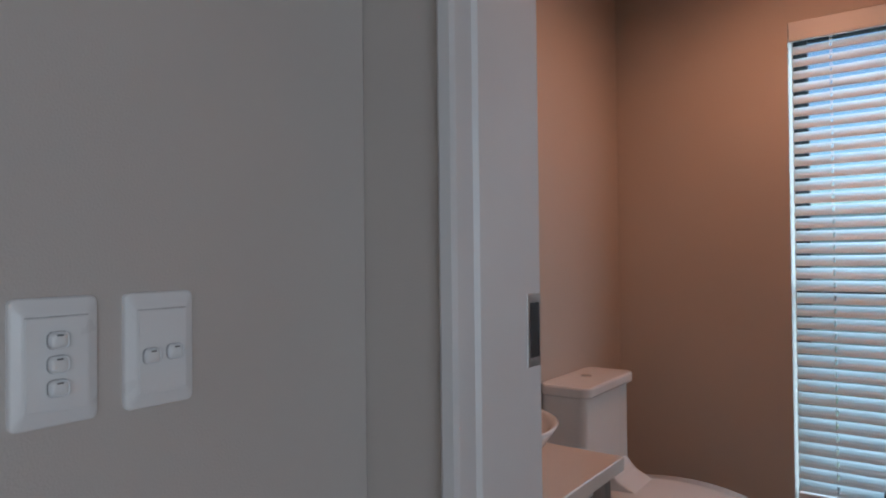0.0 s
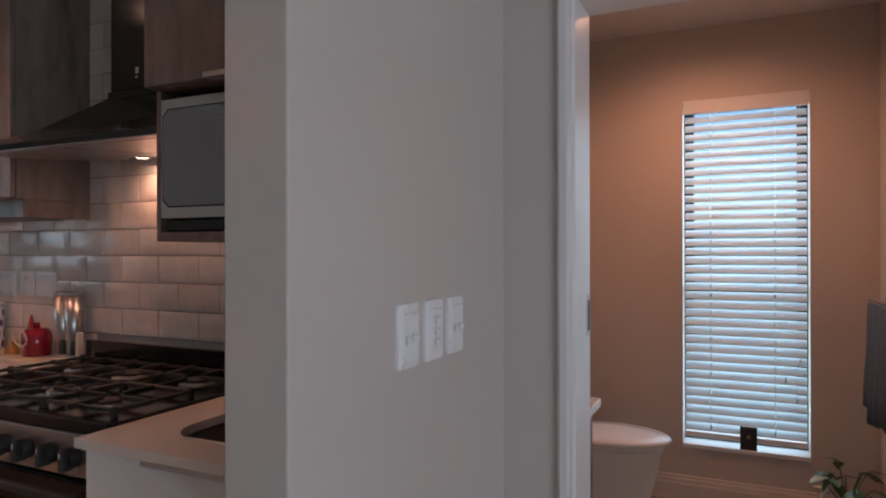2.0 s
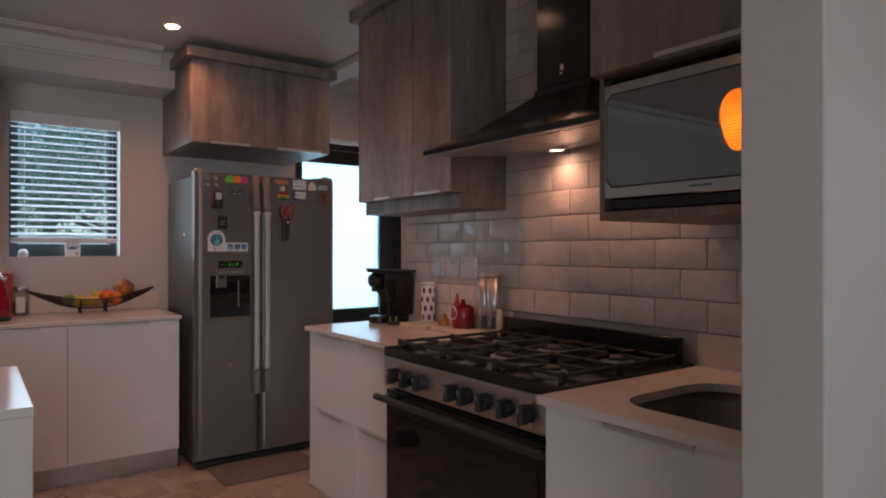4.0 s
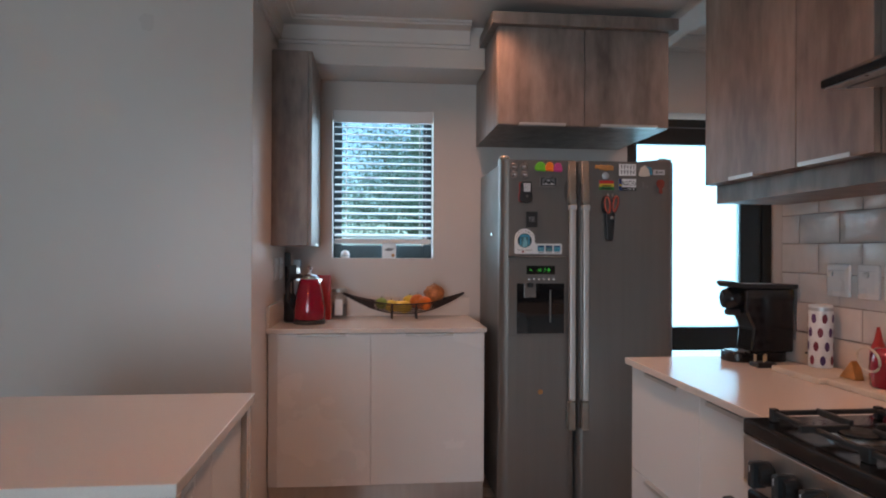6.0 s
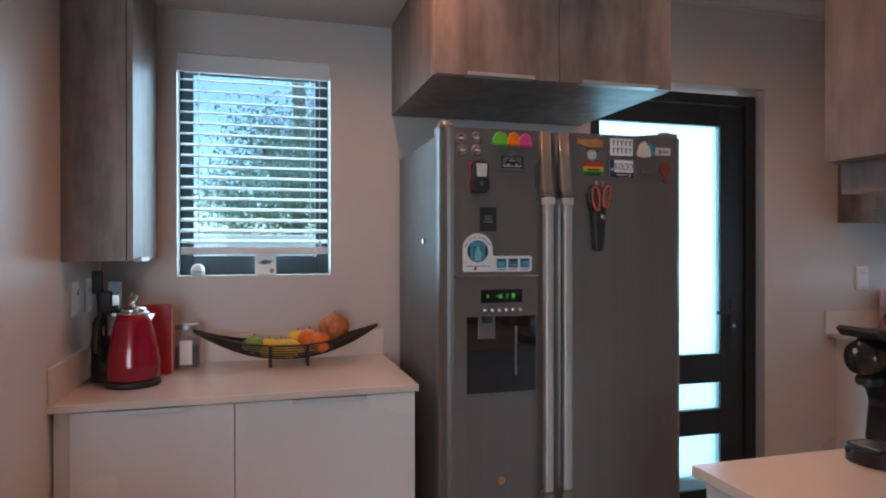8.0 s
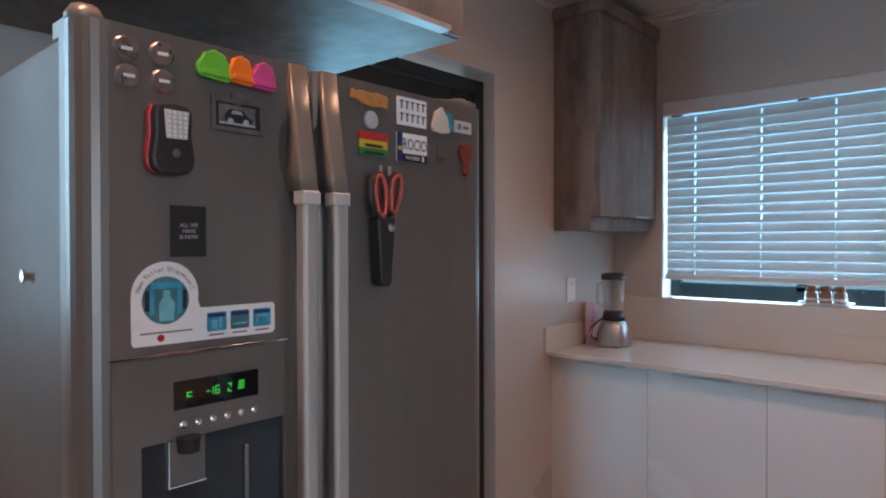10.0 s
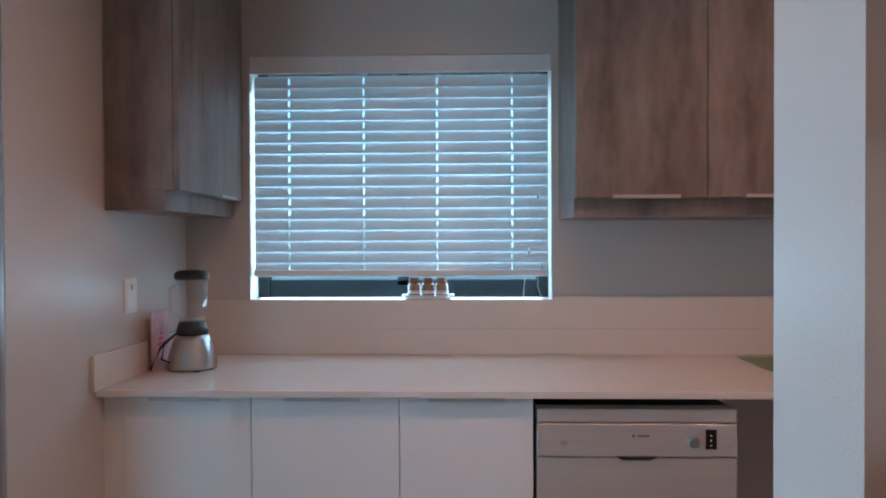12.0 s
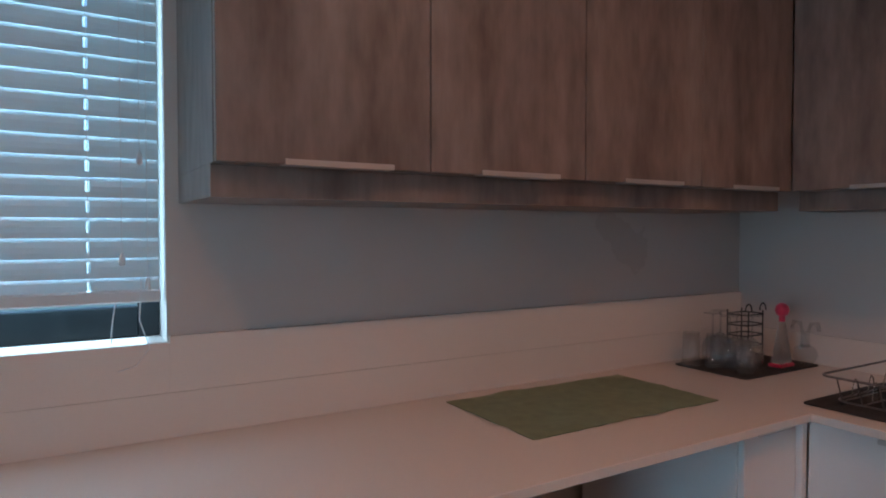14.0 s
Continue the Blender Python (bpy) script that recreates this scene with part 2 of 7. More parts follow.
LEAF_PALE = material("pale_plant_leaf", (0.34, 0.33, 0.18), 0.5, 0, 12, 0.3, 0.2, 60, 0, 0.2)
TOWEL = material("grey_towel", (0.16, 0.155, 0.16), 0.95, 0, 30, 0.15, 1.0, 450)
GREEN_LED = glow("green_display_segment", (0.02, 0.7, 0.05), 0.16)
LAMP_WARM = glow("lamp_face", (1.0, 0.72, 0.45), 14.0)
BARK = material("bark", (0.16, 0.12, 0.09), 0.9, 0, 20, 0.3, 0.6, 40)
GRASS = material("lawn", (0.07, 0.12, 0.035), 0.9, 0, 2, 0.3, 0.5, 60)
YARD = material("light_garden_wall", (0.62, 0.60, 0.56), 0.8, 0, 2, 0.08, 0.3, 80)

SINK_DARK = material("dark_sink_composite", (0.17, 0.145, 0.125), 0.35, 0.3, 60, 0.15, 0.2, 400)
CORK = material("dark_cork", (0.24, 0.13, 0.075), 0.8, 0, 80, 0.2, 0.4, 300)
MIRROR_GLASS = material("mirrored_oven_glass", (0.30, 0.31, 0.32), 0.02, 0.9, 6, 0.02)
SCOOP_SHADE = material("shaded_fridge_plastic", (0.115, 0.105, 0.095), 0.32, 0.4, 20, 0.1)
FRIDGE_TAN = material("grey_moulded_metal", (0.25, 0.222, 0.19), 0.36, 0.4, 20, 0.05)
PLASTIC_GREY = material("light_grey_plastic", (0.52, 0.52, 0.53), 0.3, 0.1, 10, 0.03)
PLASTIC_BLUE = material("pale_blue_plastic", (0.40, 0.52, 0.60), 0.35, 0, 10, 0.03)
CAP_M = material("bronze_cap_metal", (0.30, 0.25, 0.23), 0.3, 0.7, 60, 0.2)
PEWTER = material("dark_pewter", (0.22, 0.20, 0.19), 0.4, 0.8, 60, 0.2)
SPICE = material("brown_spice_glass", (0.34, 0.21, 0.15), 0.2, 0, 60, 0.15)
CREAM = material("cream_stone", (0.66, 0.58, 0.48), 0.45, 0, 12, 0.08)
CORAL = material("coral_rubber", (0.48, 0.085, 0.05), 0.45, 0, 10, 0.05)
BRASS = material("brass_pin", (0.55, 0.42, 0.28), 0.3, 0.9, 20, 0.05)
BRASS_DULL = material("dull_brass", (0.30, 0.22, 0.13), 0.5, 0.7, 40, 0.2)
MILKY = glass("milky_plastic", (0.85, 0.88, 0.9), 0.35)


def translucent(name, colour, share):
    """A thin sheet that lets part of the daylight through."""
    m = material(name, colour, 0.4, 0, 8, 0.02)
    nt = m.node_tree
    t = nt.nodes.new("ShaderNodeBsdfTranslucent")
    t.inputs["Color"].default_value = (*colour, 1)
    mix = nt.nodes.new("ShaderNodeMixShader")
    mix.inputs[0].default_value = share
    nt.links.new(nt.nodes["Principled BSDF"].outputs[0], mix.inputs[1])
    nt.links.new(t.outputs[0], mix.inputs[2])
    nt.links.new(mix.outputs[0], nt.nodes["Material Output"].inputs[0])
    return m


SLAT = translucent("white_blind_slat", (0.68, 0.75, 0.77), 0.16)
TREE_LEAF = translucent("tree_leaf", (0.19, 0.28, 0.19), 0.65)
SHADE = translucent("orange_woven_shade", (0.60, 0.16, 0.012), 0.36)


def weave(m, centre):
    """Rows of open and close stitches round the shade."""
    nt = m.node_tree
    geo, sub, sep = nt.nodes.new("ShaderNodeNewGeometry"), nt.nodes.new("ShaderNodeVectorMath"), nt.nodes.new("ShaderNodeSeparateXYZ")
    sub.operation = "SUBTRACT"
    sub.inputs[1].default_value = centre
    nt.links.new(geo.outputs["Position"], sub.inputs[0]), nt.links.new(sub.outputs[0], sep.inputs[0])

    def calc(op, a, b=None):
        n = nt.nodes.new("ShaderNodeMath")
        n.operation = op
        for k, v in enumerate((a, b)):
            if v is None:
                continue
            if isinstance(v, (int, float)):
                n.inputs[k].default_value = v
            else:
                nt.links.new(v, n.inputs[k])
        return n.outputs[0]

    turn = calc("SINE", calc("MULTIPLY", calc("ARCTAN2", sep.outputs[0], sep.outputs[1]), 22))
    rows = calc("SINE", calc("MULTIPLY", sep.outputs[2], 420))
    ramp = nt.nodes.new("ShaderNodeValToRGB")
    e = ramp.color_ramp.elements
    e[0].position, e[0].color = 0.36, (0.10, 0.012, 0.001, 1)
    e[1].position, e[1].color = 0.72, (0.80, 0.36, 0.03, 1)
    level = calc("ADD", calc("ADD", calc("MULTIPLY", calc("MULTIPLY", turn, rows), 0.16), calc("MULTIPLY", rows, 0.24)), 0.5)
    nt.links.new(level, ramp.inputs[0])
    for n in nt.nodes:
        if n.type in ("BSDF_TRANSLUCENT", "BSDF_PRINCIPLED"):
            for k in n.inputs["Color" if n.type == "BSDF_TRANSLUCENT" else "Base Color"].links:
                nt.links.remove(k)
            nt.links.new(ramp.outputs[0], n.inputs["Color" if n.type == "BSDF_TRANSLUCENT" else "Base Color"])


weave(SHADE, (-1.99, -1.30, 1.955))


# ---- mesh helpers ----
PLACE = {}


def thing(name, base, label, category, group=""):
    ob = new(name)
    ob.empty_display_size = 0.05
    ob.location = base
    PLACE[ob] = Vector(base)
    return tagged(ob, label, category, group)


def part(name, bm, mat, parent=None, label="", smooth=False):
    """One mesh object under a thing or a part; the bmesh is in world metres."""
    at = PLACE[parent] if parent else Vector()
    me = bpy.data.meshes.new(name)
    bmesh.ops.translate(bm, verts=bm.verts, vec=-at)
    bm.to_mesh(me)
    bm.free()
    me.materials.append(mat)
    if smooth:
        me.shade_smooth()
    ob = new(name, me)
    PLACE[ob] = at
    ob.parent = parent
    return tagged(ob, label)


def structure(name, bm, mat, label, category):
    return tagged(part(name, bm, mat), label, category, "", "structure")


def boxes(*list_of, bevel=0.0, segments=1):
    bm = bmesh.new()
    for x0, x1, y0, y1, z0, z1 in list_of:
        m = Matrix.LocRotScale(((x0 + x1) / 2, (y0 + y1) / 2, (z0 + z1) / 2), None, (abs(x1 - x0), abs(y1 - y0), abs(z1 - z0)))
        bmesh.ops.create_cube(bm, size=1, matrix=m)
    if bevel:
        bmesh.ops.bevel(bm, geom=bm.edges[:], offset=bevel, segments=segments, affect="EDGES", profile=0.5)
    return bm


def lathe(profile, at, steps=32, axis="z"):
    """A turned shape: profile of (radius, height) from the bottom up."""
    bm = bmesh.new()
    rings = []
    for r, h in profile:
        ring = []
        for i in range(steps):
            a = 2 * math.pi * i / steps
            c, s = r * math.cos(a), r * math.sin(a)
            p = {"z": (c, s, h), "y": (c, h, s), "x": (h, c, s)}[axis]
            ring.append(bm.verts.new(Vector(p) + Vector(at)))
        rings.append(ring)
    for a, b in zip(rings, rings[1:]):
        for i in range(steps):
            bm.faces.new((a[i], a[(i + 1) % steps], b[(i + 1) % steps], b[i]))
    if profile[0][0] > 1e-4:
        bm.faces.new(rings[0][::-1])
    if profile[-1][0] > 1e-4:
        bm.faces.new(rings[-1])
    bmesh.ops.recalc_face_normals(bm, faces=bm.faces)
    return bm


def tube(points, radius, steps=8, closed=False):
    """A round bar along a line of points."""
    bm = bmesh.new()
    pts = [Vector(p) for p in points]
    n = len(pts)
    rings = []
    for i, p in enumerate(pts):
        d = (pts[(i + 1) % n] - pts[i - 1]) if closed else (pts[min(i + 1, n - 1)] - pts[max(i - 1, 0)])
        d = d.normalized()
        up = Vector((0, 0, 1)) if abs(d.z) < 0.9 else Vector((1, 0, 0))
        u = d.cross(up).normalized()
        v = d.cross(u)
        rings.append([bm.verts.new(p + radius * (math.cos(2 * math.pi * k / steps) * u + math.sin(2 * math.pi * k / steps) * v)) for k in range(steps)])
    pairs = list(zip(rings, rings[1:])) + ([(rings[-1], rings[0])] if closed else [])
    for a, b in pairs:
        for k in range(steps):
            bm.faces.new((a[k], a[(k + 1) % steps], b[(k + 1) % steps], b[k]))
    if not closed:
        bm.faces.new(rings[0][::-1]), bm.faces.new(rings[-1])
    bmesh.ops.recalc_face_normals(bm, faces=bm.faces)
    return bm


def prism(outline, axis, a, b, bevel=0.0):
    """An outline (u, v) drawn out along an axis from a to b. x: (y, z), y: (x, z), z: (x, y)."""
    bm = bmesh.new()

    def at(u, v, w):
        return {"x": (w, u, v), "y": (u, w, v), "z": (u, v, w)}[axis]

    lo = [bm.verts.new(at(u, v, a)) for u, v in outline]
    hi = [bm.verts.new(at(u, v, b)) for u, v in outline]
    bm.faces.new(lo), bm.faces.new(hi[::-1])
    for i in range(len(lo)):
        j = (i + 1) % len(lo)
        bm.faces.new((lo[i], lo[j], hi[j], hi[i]))
    bmesh.ops.recalc_face_normals(bm, faces=bm.faces)
    if bevel:
        bmesh.ops.bevel(bm, geom=bm.edges[:], offset=bevel, segments=2, affect="EDGES", profile=0.5)
    return bm


def rounded(x0, x1, y0, y1, r, steps=6):
    """The outline of a rectangle with round corners."""
    out = []
    for cx, cy, a0 in ((x1 - r, y1 - r, 0), (x0 + r, y1 - r, 90), (x0 + r, y0 + r, 180), (x1 - r, y0 + r, 270)):
        for k in range(steps + 1):
            a = radians(a0 + 90 * k / steps)
            out.append((cx + r * math.cos(a), cy + r * math.sin(a)))
    return out


def join(*parts_of):
    """Several bmeshes as one."""
    bm = bmesh.new()
    for p in parts_of:
        me = bpy.data.meshes.new("joined")
        p.to_mesh(me)
        p.free()
        bm.from_mesh(me)
        bpy.data.meshes.remove(me)
    return bm


def wall_with_holes(fixed, lo, hi, u0, u1, z0, z1, holes):
    """Boxes of a wall with rectangular openings (u0, u1, z0, z1). fixed: the axis of its normal."""
    us = sorted({u0, u1, *[h[0] for h in holes], *[h[1] for h in holes]})
    out = []
    for a, b in zip(us, us[1:]):
        mid = (a + b) / 2
        hole = next((h for h in holes if h[0] < mid < h[1]), None)
        spans = [(z0, z1)] if hole is None else [(z0, hole[2]), (hole[3], z1)]
        for c, d in spans:
            if d - c > 1e-4:
                out.append((lo, hi, a, b, c, d) if fixed == "x" else (a, b, lo, hi, c, d))
    bm = boxes(*out)
    bmesh.ops.remove_doubles(bm, verts=bm.verts, dist=1e-5)
    return bm


# ---- structure ----
H = 2.55
structure("floor", boxes((-5.3, 4.2, -5.6, 3.5, -0.12, -0.006)), GROUT, "grey grouted screed under the floor tiles", "floor")
structure("ceiling_kitchen", boxes((-5.3, 4.2, -5.6, 1.19, H, 2.80)), CEIL, "plain white painted plaster ceiling", "ceiling")
structure("ceiling_scullery", boxes((-5.3, -1.07, 1.19, 3.5, 2.66, 2.80)), CEIL, "plain white painted plaster scullery ceiling", "ceiling")
structure("ceiling_toilet", boxes((-1.07, 4.2, 1.19, 3.5, H, 2.80)), CEIL, "plain white painted plaster toilet ceiling", "ceiling")
structure("wall_west", wall_with_holes("x", -5.12, -4.92, -1.05, 3.36, -0.1, 2.8, [(-0.775, -0.17, 1.255, 2.146), (1.05, 2.05, -0.1, 2.18)]), PAINT, "beige painted plaster wall with window and back door", "wall")
structure("wall_north", wall_with_holes("y", 3.165, 3.36, -4.92, -1.10, -0.1, 2.66, [(-4.64, -3.345, 1.144, 2.19)]), PAINT, "beige painted plaster wall with a wide window", "wall")
structure("wall_stove", boxes((-3.35, -0.785, 1.012, 1.19, -0.1, 2.66)), PAINT, "beige painted plaster wall behind the stove", "wall")
structure("wall_switches", boxes((-0.785, -0.66, 0.008, 0.955, -0.1, 2.55), bevel=0.004, segments=2), PAINT, "smooth grey-white painted wall end with switches", "wall")
structure("wall_toilet_front", wall_with_holes("y", 0.955, 1.16, -0.785, 4.0, -0.1, 2.55, [(-0.50, 0.42, -0.1, 2.08)]), PAINT, "grey-white painted wall with the toilet doorway", "wall")
structure("wall_scullery_east", boxes((-1.10, -1.07, 1.19, 3.165, -0.1, 2.66)), PAINT, "beige painted scullery wall", "wall")
structure("wall_toilet_west", boxes((-1.07, -1.04, 1.16, 2.975, -0.1, 2.55)), PAINT_TOILET, "tan painted toilet wall", "wall")
structure("wall_toilet_north", wall_with_holes("y", 2.975, 3.18, -1.04, 0.74, -0.1, 2.55, [(-0.36, 0.245, 0.305, 2.16)]), PAINT_TOILET, "tan painted toilet wall with a tall window", "wall")
structure("wall_toilet_east", boxes((0.54, 0.74, 1.16, 2.975, -0.1, 2.55)), PAINT_TOILET, "tan painted toilet wall", "wall")
structure("wall_block", boxes((-5.12, -3.90, -5.4, -1.05, -0.1, 2.55), bevel=0.004, segments=2), PAINT, "grey-white painted wall block beside the worktop", "wall")
structure("wall_south", boxes((-3.9, 4.0, -5.6, -5.4, -0.1, 2.55)), PAINT, "plain painted living room wall", "wall")
structure("wall_east", wall_with_holes("x", 4.0, 4.2, -5.6, 3.5, -0.1, 2.55, [(-3.9, -0.9, 0.2, 2.45)]), PAINT, "painted living room wall with a wide glazed opening", "wall")
structure("bulkhead", boxes((-4.92, -4.578, -1.05, 0.09, 2.318, H), bevel=0.003), PAINT, "beige painted bulkhead above the kitchen window", "bulkhead")



# ---- trim ----


def cornice(name, axis, a, b, wall, side, top, drop=0.085, out=0.085):
    """A stepped plaster cornice along an axis under the ceiling. side: +1 if the room lies on the wall's positive side."""
    prof = [(0, 0), (0, -drop), (0.012, -drop), (0.012, -drop + 0.016), (0.024, -drop + 0.020), (0.040, -0.034), (out - 0.018, -0.022), (out - 0.018, -0.012), (out, -0.012), (out, 0)]
    outline = [(wall + side * u, top + v) for u, v in prof]
    ob = structure(name, prism(outline, "x" if axis == "x" else "y", a, b), CEIL, "stepped white plaster ceiling cornice", "cornice")
    return ob


cornice("cornice", "y", -1.05, 0.0, -4.578, 1, H, 0.125, 0.11)
cornice("cornice", "x", -4.578, -3.9, -1.05, 1, H, 0.125, 0.11)
cornice("cornice", "y", -5.4, -1.05, -3.9, 1, H, 0.125, 0.11)
cornice("cornice", "x", -3.25, -0.785, 1.0, -1, H, 0.05, 0.05)
cornice("cornice", "x", -4.92, -1.1, 3.165, -1, 2.66, 0.06, 0.06)
cornice("cornice", "y", 1.19, 3.165, -4.92, 1, 2.66, 0.09, 0.06)
structure("trim", boxes((-4.92, -3.35, 1.03, 1.19, 2.50, H + 0.001), bevel=0.004), CEIL, "white plaster ceiling step above the scullery opening", "trim")

FR = [(-0.505, 0.956), (-0.505, 0.942), (-0.497, 0.935), (-0.478, 0.935), (-0.474, 0.944), (-0.474, 0.985), (-0.4675, 0.992), (-0.4675, 1.172), (-0.499, 1.172), (-0.499, 0.956)]


def door_frame():
    d = tagged(thing("door_1", (-0.05, 1.06, 0), "white painted timber door frame round the toilet doorway", "door frame"), "", "", "", "structure")
    part("jamb", prism(FR, "z", 0, 2.08), TRIM, d)
    part("jamb", prism([(-0.08 - x, y) for x, y in FR], "z", 0, 2.08), TRIM, d)
    part("head", boxes((-0.505, 0.42, 0.940, 1.17, 2.05, 2.082), bevel=0.003), TRIM, d)
    strike = part("strike_plate", boxes((-0.4675, -0.4663, 1.128, 1.171, 1.10, 1.22), bevel=0.0004), STEEL, d, "worn steel strike plate")
    # plate is uncut; a thin black patch shows the latch opening's darkness
    part("latch_hole", boxes((-0.4664, -0.4658, 1.136, 1.166, 1.115, 1.205)), BLACK_MATT, strike)
    return d


door_frame()
structure("baseboard", prism([(2.975, 0.0), (2.955, 0.0), (2.955, 0.085), (2.960, 0.095), (2.960, 0.108), (2.967, 0.118), (2.967, 0.128), (2.975, 0.132)], "x", -1.04, 0.54), SKIRT, "pale moulded skirting board in the toilet", "baseboard")
structure("baseboard", boxes((-4.92, -4.908, 0.06, 1.05, 0, 0.16), bevel=0.003), SKIRT, "pale skirting board behind the fridge", "baseboard")

# ---- windows, blinds, back door ----


def window(name, fixed, at, u0, u1, z0, z1, bars, label):
    """A dark aluminium window at the plane at, with its pane and mullions."""
    def bx(a, b, c, d, t0=-0.02, t1=0.02):
        return (at + t0, at + t1, a, b, c, d) if fixed == "x" else (a, b, at + t0, at + t1, c, d)
    mid = ((u0 + u1) / 2, (z0 + z1) / 2)
    w = tagged(thing(name, (at, mid[0], z0) if fixed == "x" else (mid[0], at, z0), label, "window"), "", "", "", "structure")
    f = 0.05
    for nm, a, b, c, d in (("window_frame", u0, u0 + f, z0, z1), ("window_frame", u1 - f, u1, z0, z1), ("window_frame", u0 + f, u1 - f, z0, z0 + 0.078), ("window_frame", u0 + f, u1 - f, z1 - f, z1)):
        part(nm, boxes(bx(a, b, c, d), bevel=0.003), ALU, w)
    for kind, v in bars:
        part("mullion", boxes(bx(v - 0.025, v + 0.025, z0 + f, z1 - f) if kind == "u" else bx(u0 + f, u1 - f, v - 0.025, v + 0.025), bevel=0.003), ALU, w)
    p = part("pane", boxes(bx(u0 + f, u1 - f, z0 + f, z1 - f, -0.003, 0.003)), PANE, w, "clear glass pane")
    p.visible_shadow = False
    return w


window("window_1", "x", -5.06, -0.775, -0.17, 1.255, 2.146, [], "dark aluminium kitchen window looking on trees")
window("window_2", "y", 3.30, -4.64, -3.345, 1.144, 2.19, [("u", -3.99)], "wide dark aluminium scullery window")
window("window_3", "y", 3.12, -0.36, 0.245, 0.305, 2.16, [("z", 1.12)], "tall narrow dark aluminium toilet window")
w4 = window("window_4", "x", 4.1, -3.9, -0.9, 0.2, 2.45, [("u", -2.9), ("u", -1.9)], "wide dark aluminium living room window")


def slat_mesh(name, length, holes, tilt, along, width=0.05):
    """A slightly bowed slat with cord holes; its inner edge hangs low by tilt degrees. along: axis of its length."""
    bm = bmesh.new()
    cuts = sorted([0.0, length] + [h - 0.0045 for h in holes] + [h + 0.0045 for h in holes])
    rows = 4
    for a, b in zip(cuts, cuts[1:]):
        hole = any(abs((a + b) / 2 - h) < 0.001 for h in holes)
        for k in range(rows):
            if hole and k in (1, 2):
                continue
            quad = []
            for u, v in ((a, k), (b, k), (b, k + 1), (a, k + 1)):
                s = (v / rows - 0.5) * width
                quad.append(bm.verts.new((u - length / 2, s, 0.0035 * (1 - (2 * v / rows - 1) ** 2))))
            bm.faces.new(quad)
    bmesh.ops.remove_doubles(bm, verts=bm.verts, dist=1e-5)
    bmesh.ops.solidify(bm, geom=bm.faces[:], thickness=0.0025)
    bmesh.ops.rotate(bm, verts=bm.verts, cent=(0, 0, 0), matrix=Matrix.Rotation(radians(tilt), 3, "X"))
    if along == "y":
        bmesh.ops.rotate(bm, verts=bm.verts, cent=(0, 0, 0), matrix=Matrix.Rotation(radians(90), 3, "Z"))
    me = bpy.data.meshes.new(name)
    bm.to_mesh(me)
    bm.free()
    me.materials.append(SLAT)
    return me


def blind(label, fixed, at, inner, u0, u1, ztop, zbot, pitch, tilt, holes, cords, first=0.05):
    """A venetian blind hung in the window opening. at: plane of the slats; inner: direction to the room."""
    c = (u0 + u1) / 2

    def bx(a, b, t0, t1, z0, z1):
        lo, hi = sorted((at + inner * t0, at + inner * t1))
        return (lo, hi, a, b, z0, z1) if fixed == "x" else (a, b, lo, hi, z0, z1)

    base = (at, c, zbot) if fixed == "x" else (c, at, zbot)
    t = thing("venetian_blind", base, label, "window blind", "venetian blinds")
    part("pelmet", boxes(bx(u0, u1, 0.018, 0.036, ztop - 0.075, ztop - 0.001), bevel=0.003), TRIM, t, "white pelmet board")
    part("headrail", boxes(bx(u0 + 0.008, u1 - 0.008, -0.025, 0.017, ztop - 0.06, ztop - 0.004), bevel=0.002), TRIM, t)
    part("bottom_rail", boxes(bx(u0 + 0.008, u1 - 0.008, -0.024, 0.024, zbot - 0.004, zbot + 0.026), bevel=0.004), TRIM, t)
    length = u1 - u0 - 0.016
    # the room lies on the mesh's own +y or -y side, so the tilt's sign follows it
    along = "y" if fixed == "x" else "x"
    sign = {("x", 1): 1, ("y", -1): 1, ("y", 1): -1, ("x", -1): -1}[(fixed, inner)]
    me = slat_mesh("slat", length, [h * length for h in holes], sign * tilt, along, 0.0515 if tilt > 60 else 0.05)
    z = zbot + first
    while z < ztop - 0.085:
        s = new("slat", me)
        s.parent = t
        s.location = (0, 0, z - zbot)
        s.rotation_euler = (radians(random.uniform(-0.35, 0.35)), 0, 0) if fixed == "y" else (0, radians(random.uniform(-0.35, 0.35)), 0)
        z += pitch
    for h in holes:
        u = u0 + 0.008 + h * length
        for off in (-0.026, 0.026):
            p = (at + inner * off, u) if fixed == "x" else (u, at + inner * off)
            part("cord", tube([(*p, zbot + 0.01), (*p, ztop - 0.06)], 0.0009, 5), TRIM, t)
    for u, z in cords:
        p = (at + inner * 0.032, u) if fixed == "x" else (u, at + inner * 0.032)
        cd = part("pull_cord", tube([(*p, z), (*p, ztop - 0.07)], 0.001, 5), TRIM, t)
        part("tassel", lathe([(0.004, 0.0), (0.007, 0.004), (0.006, 0.02), (0.003, 0.032)], (*p, z - 0.03), 10), TRIM, cd, smooth=True)
    return t


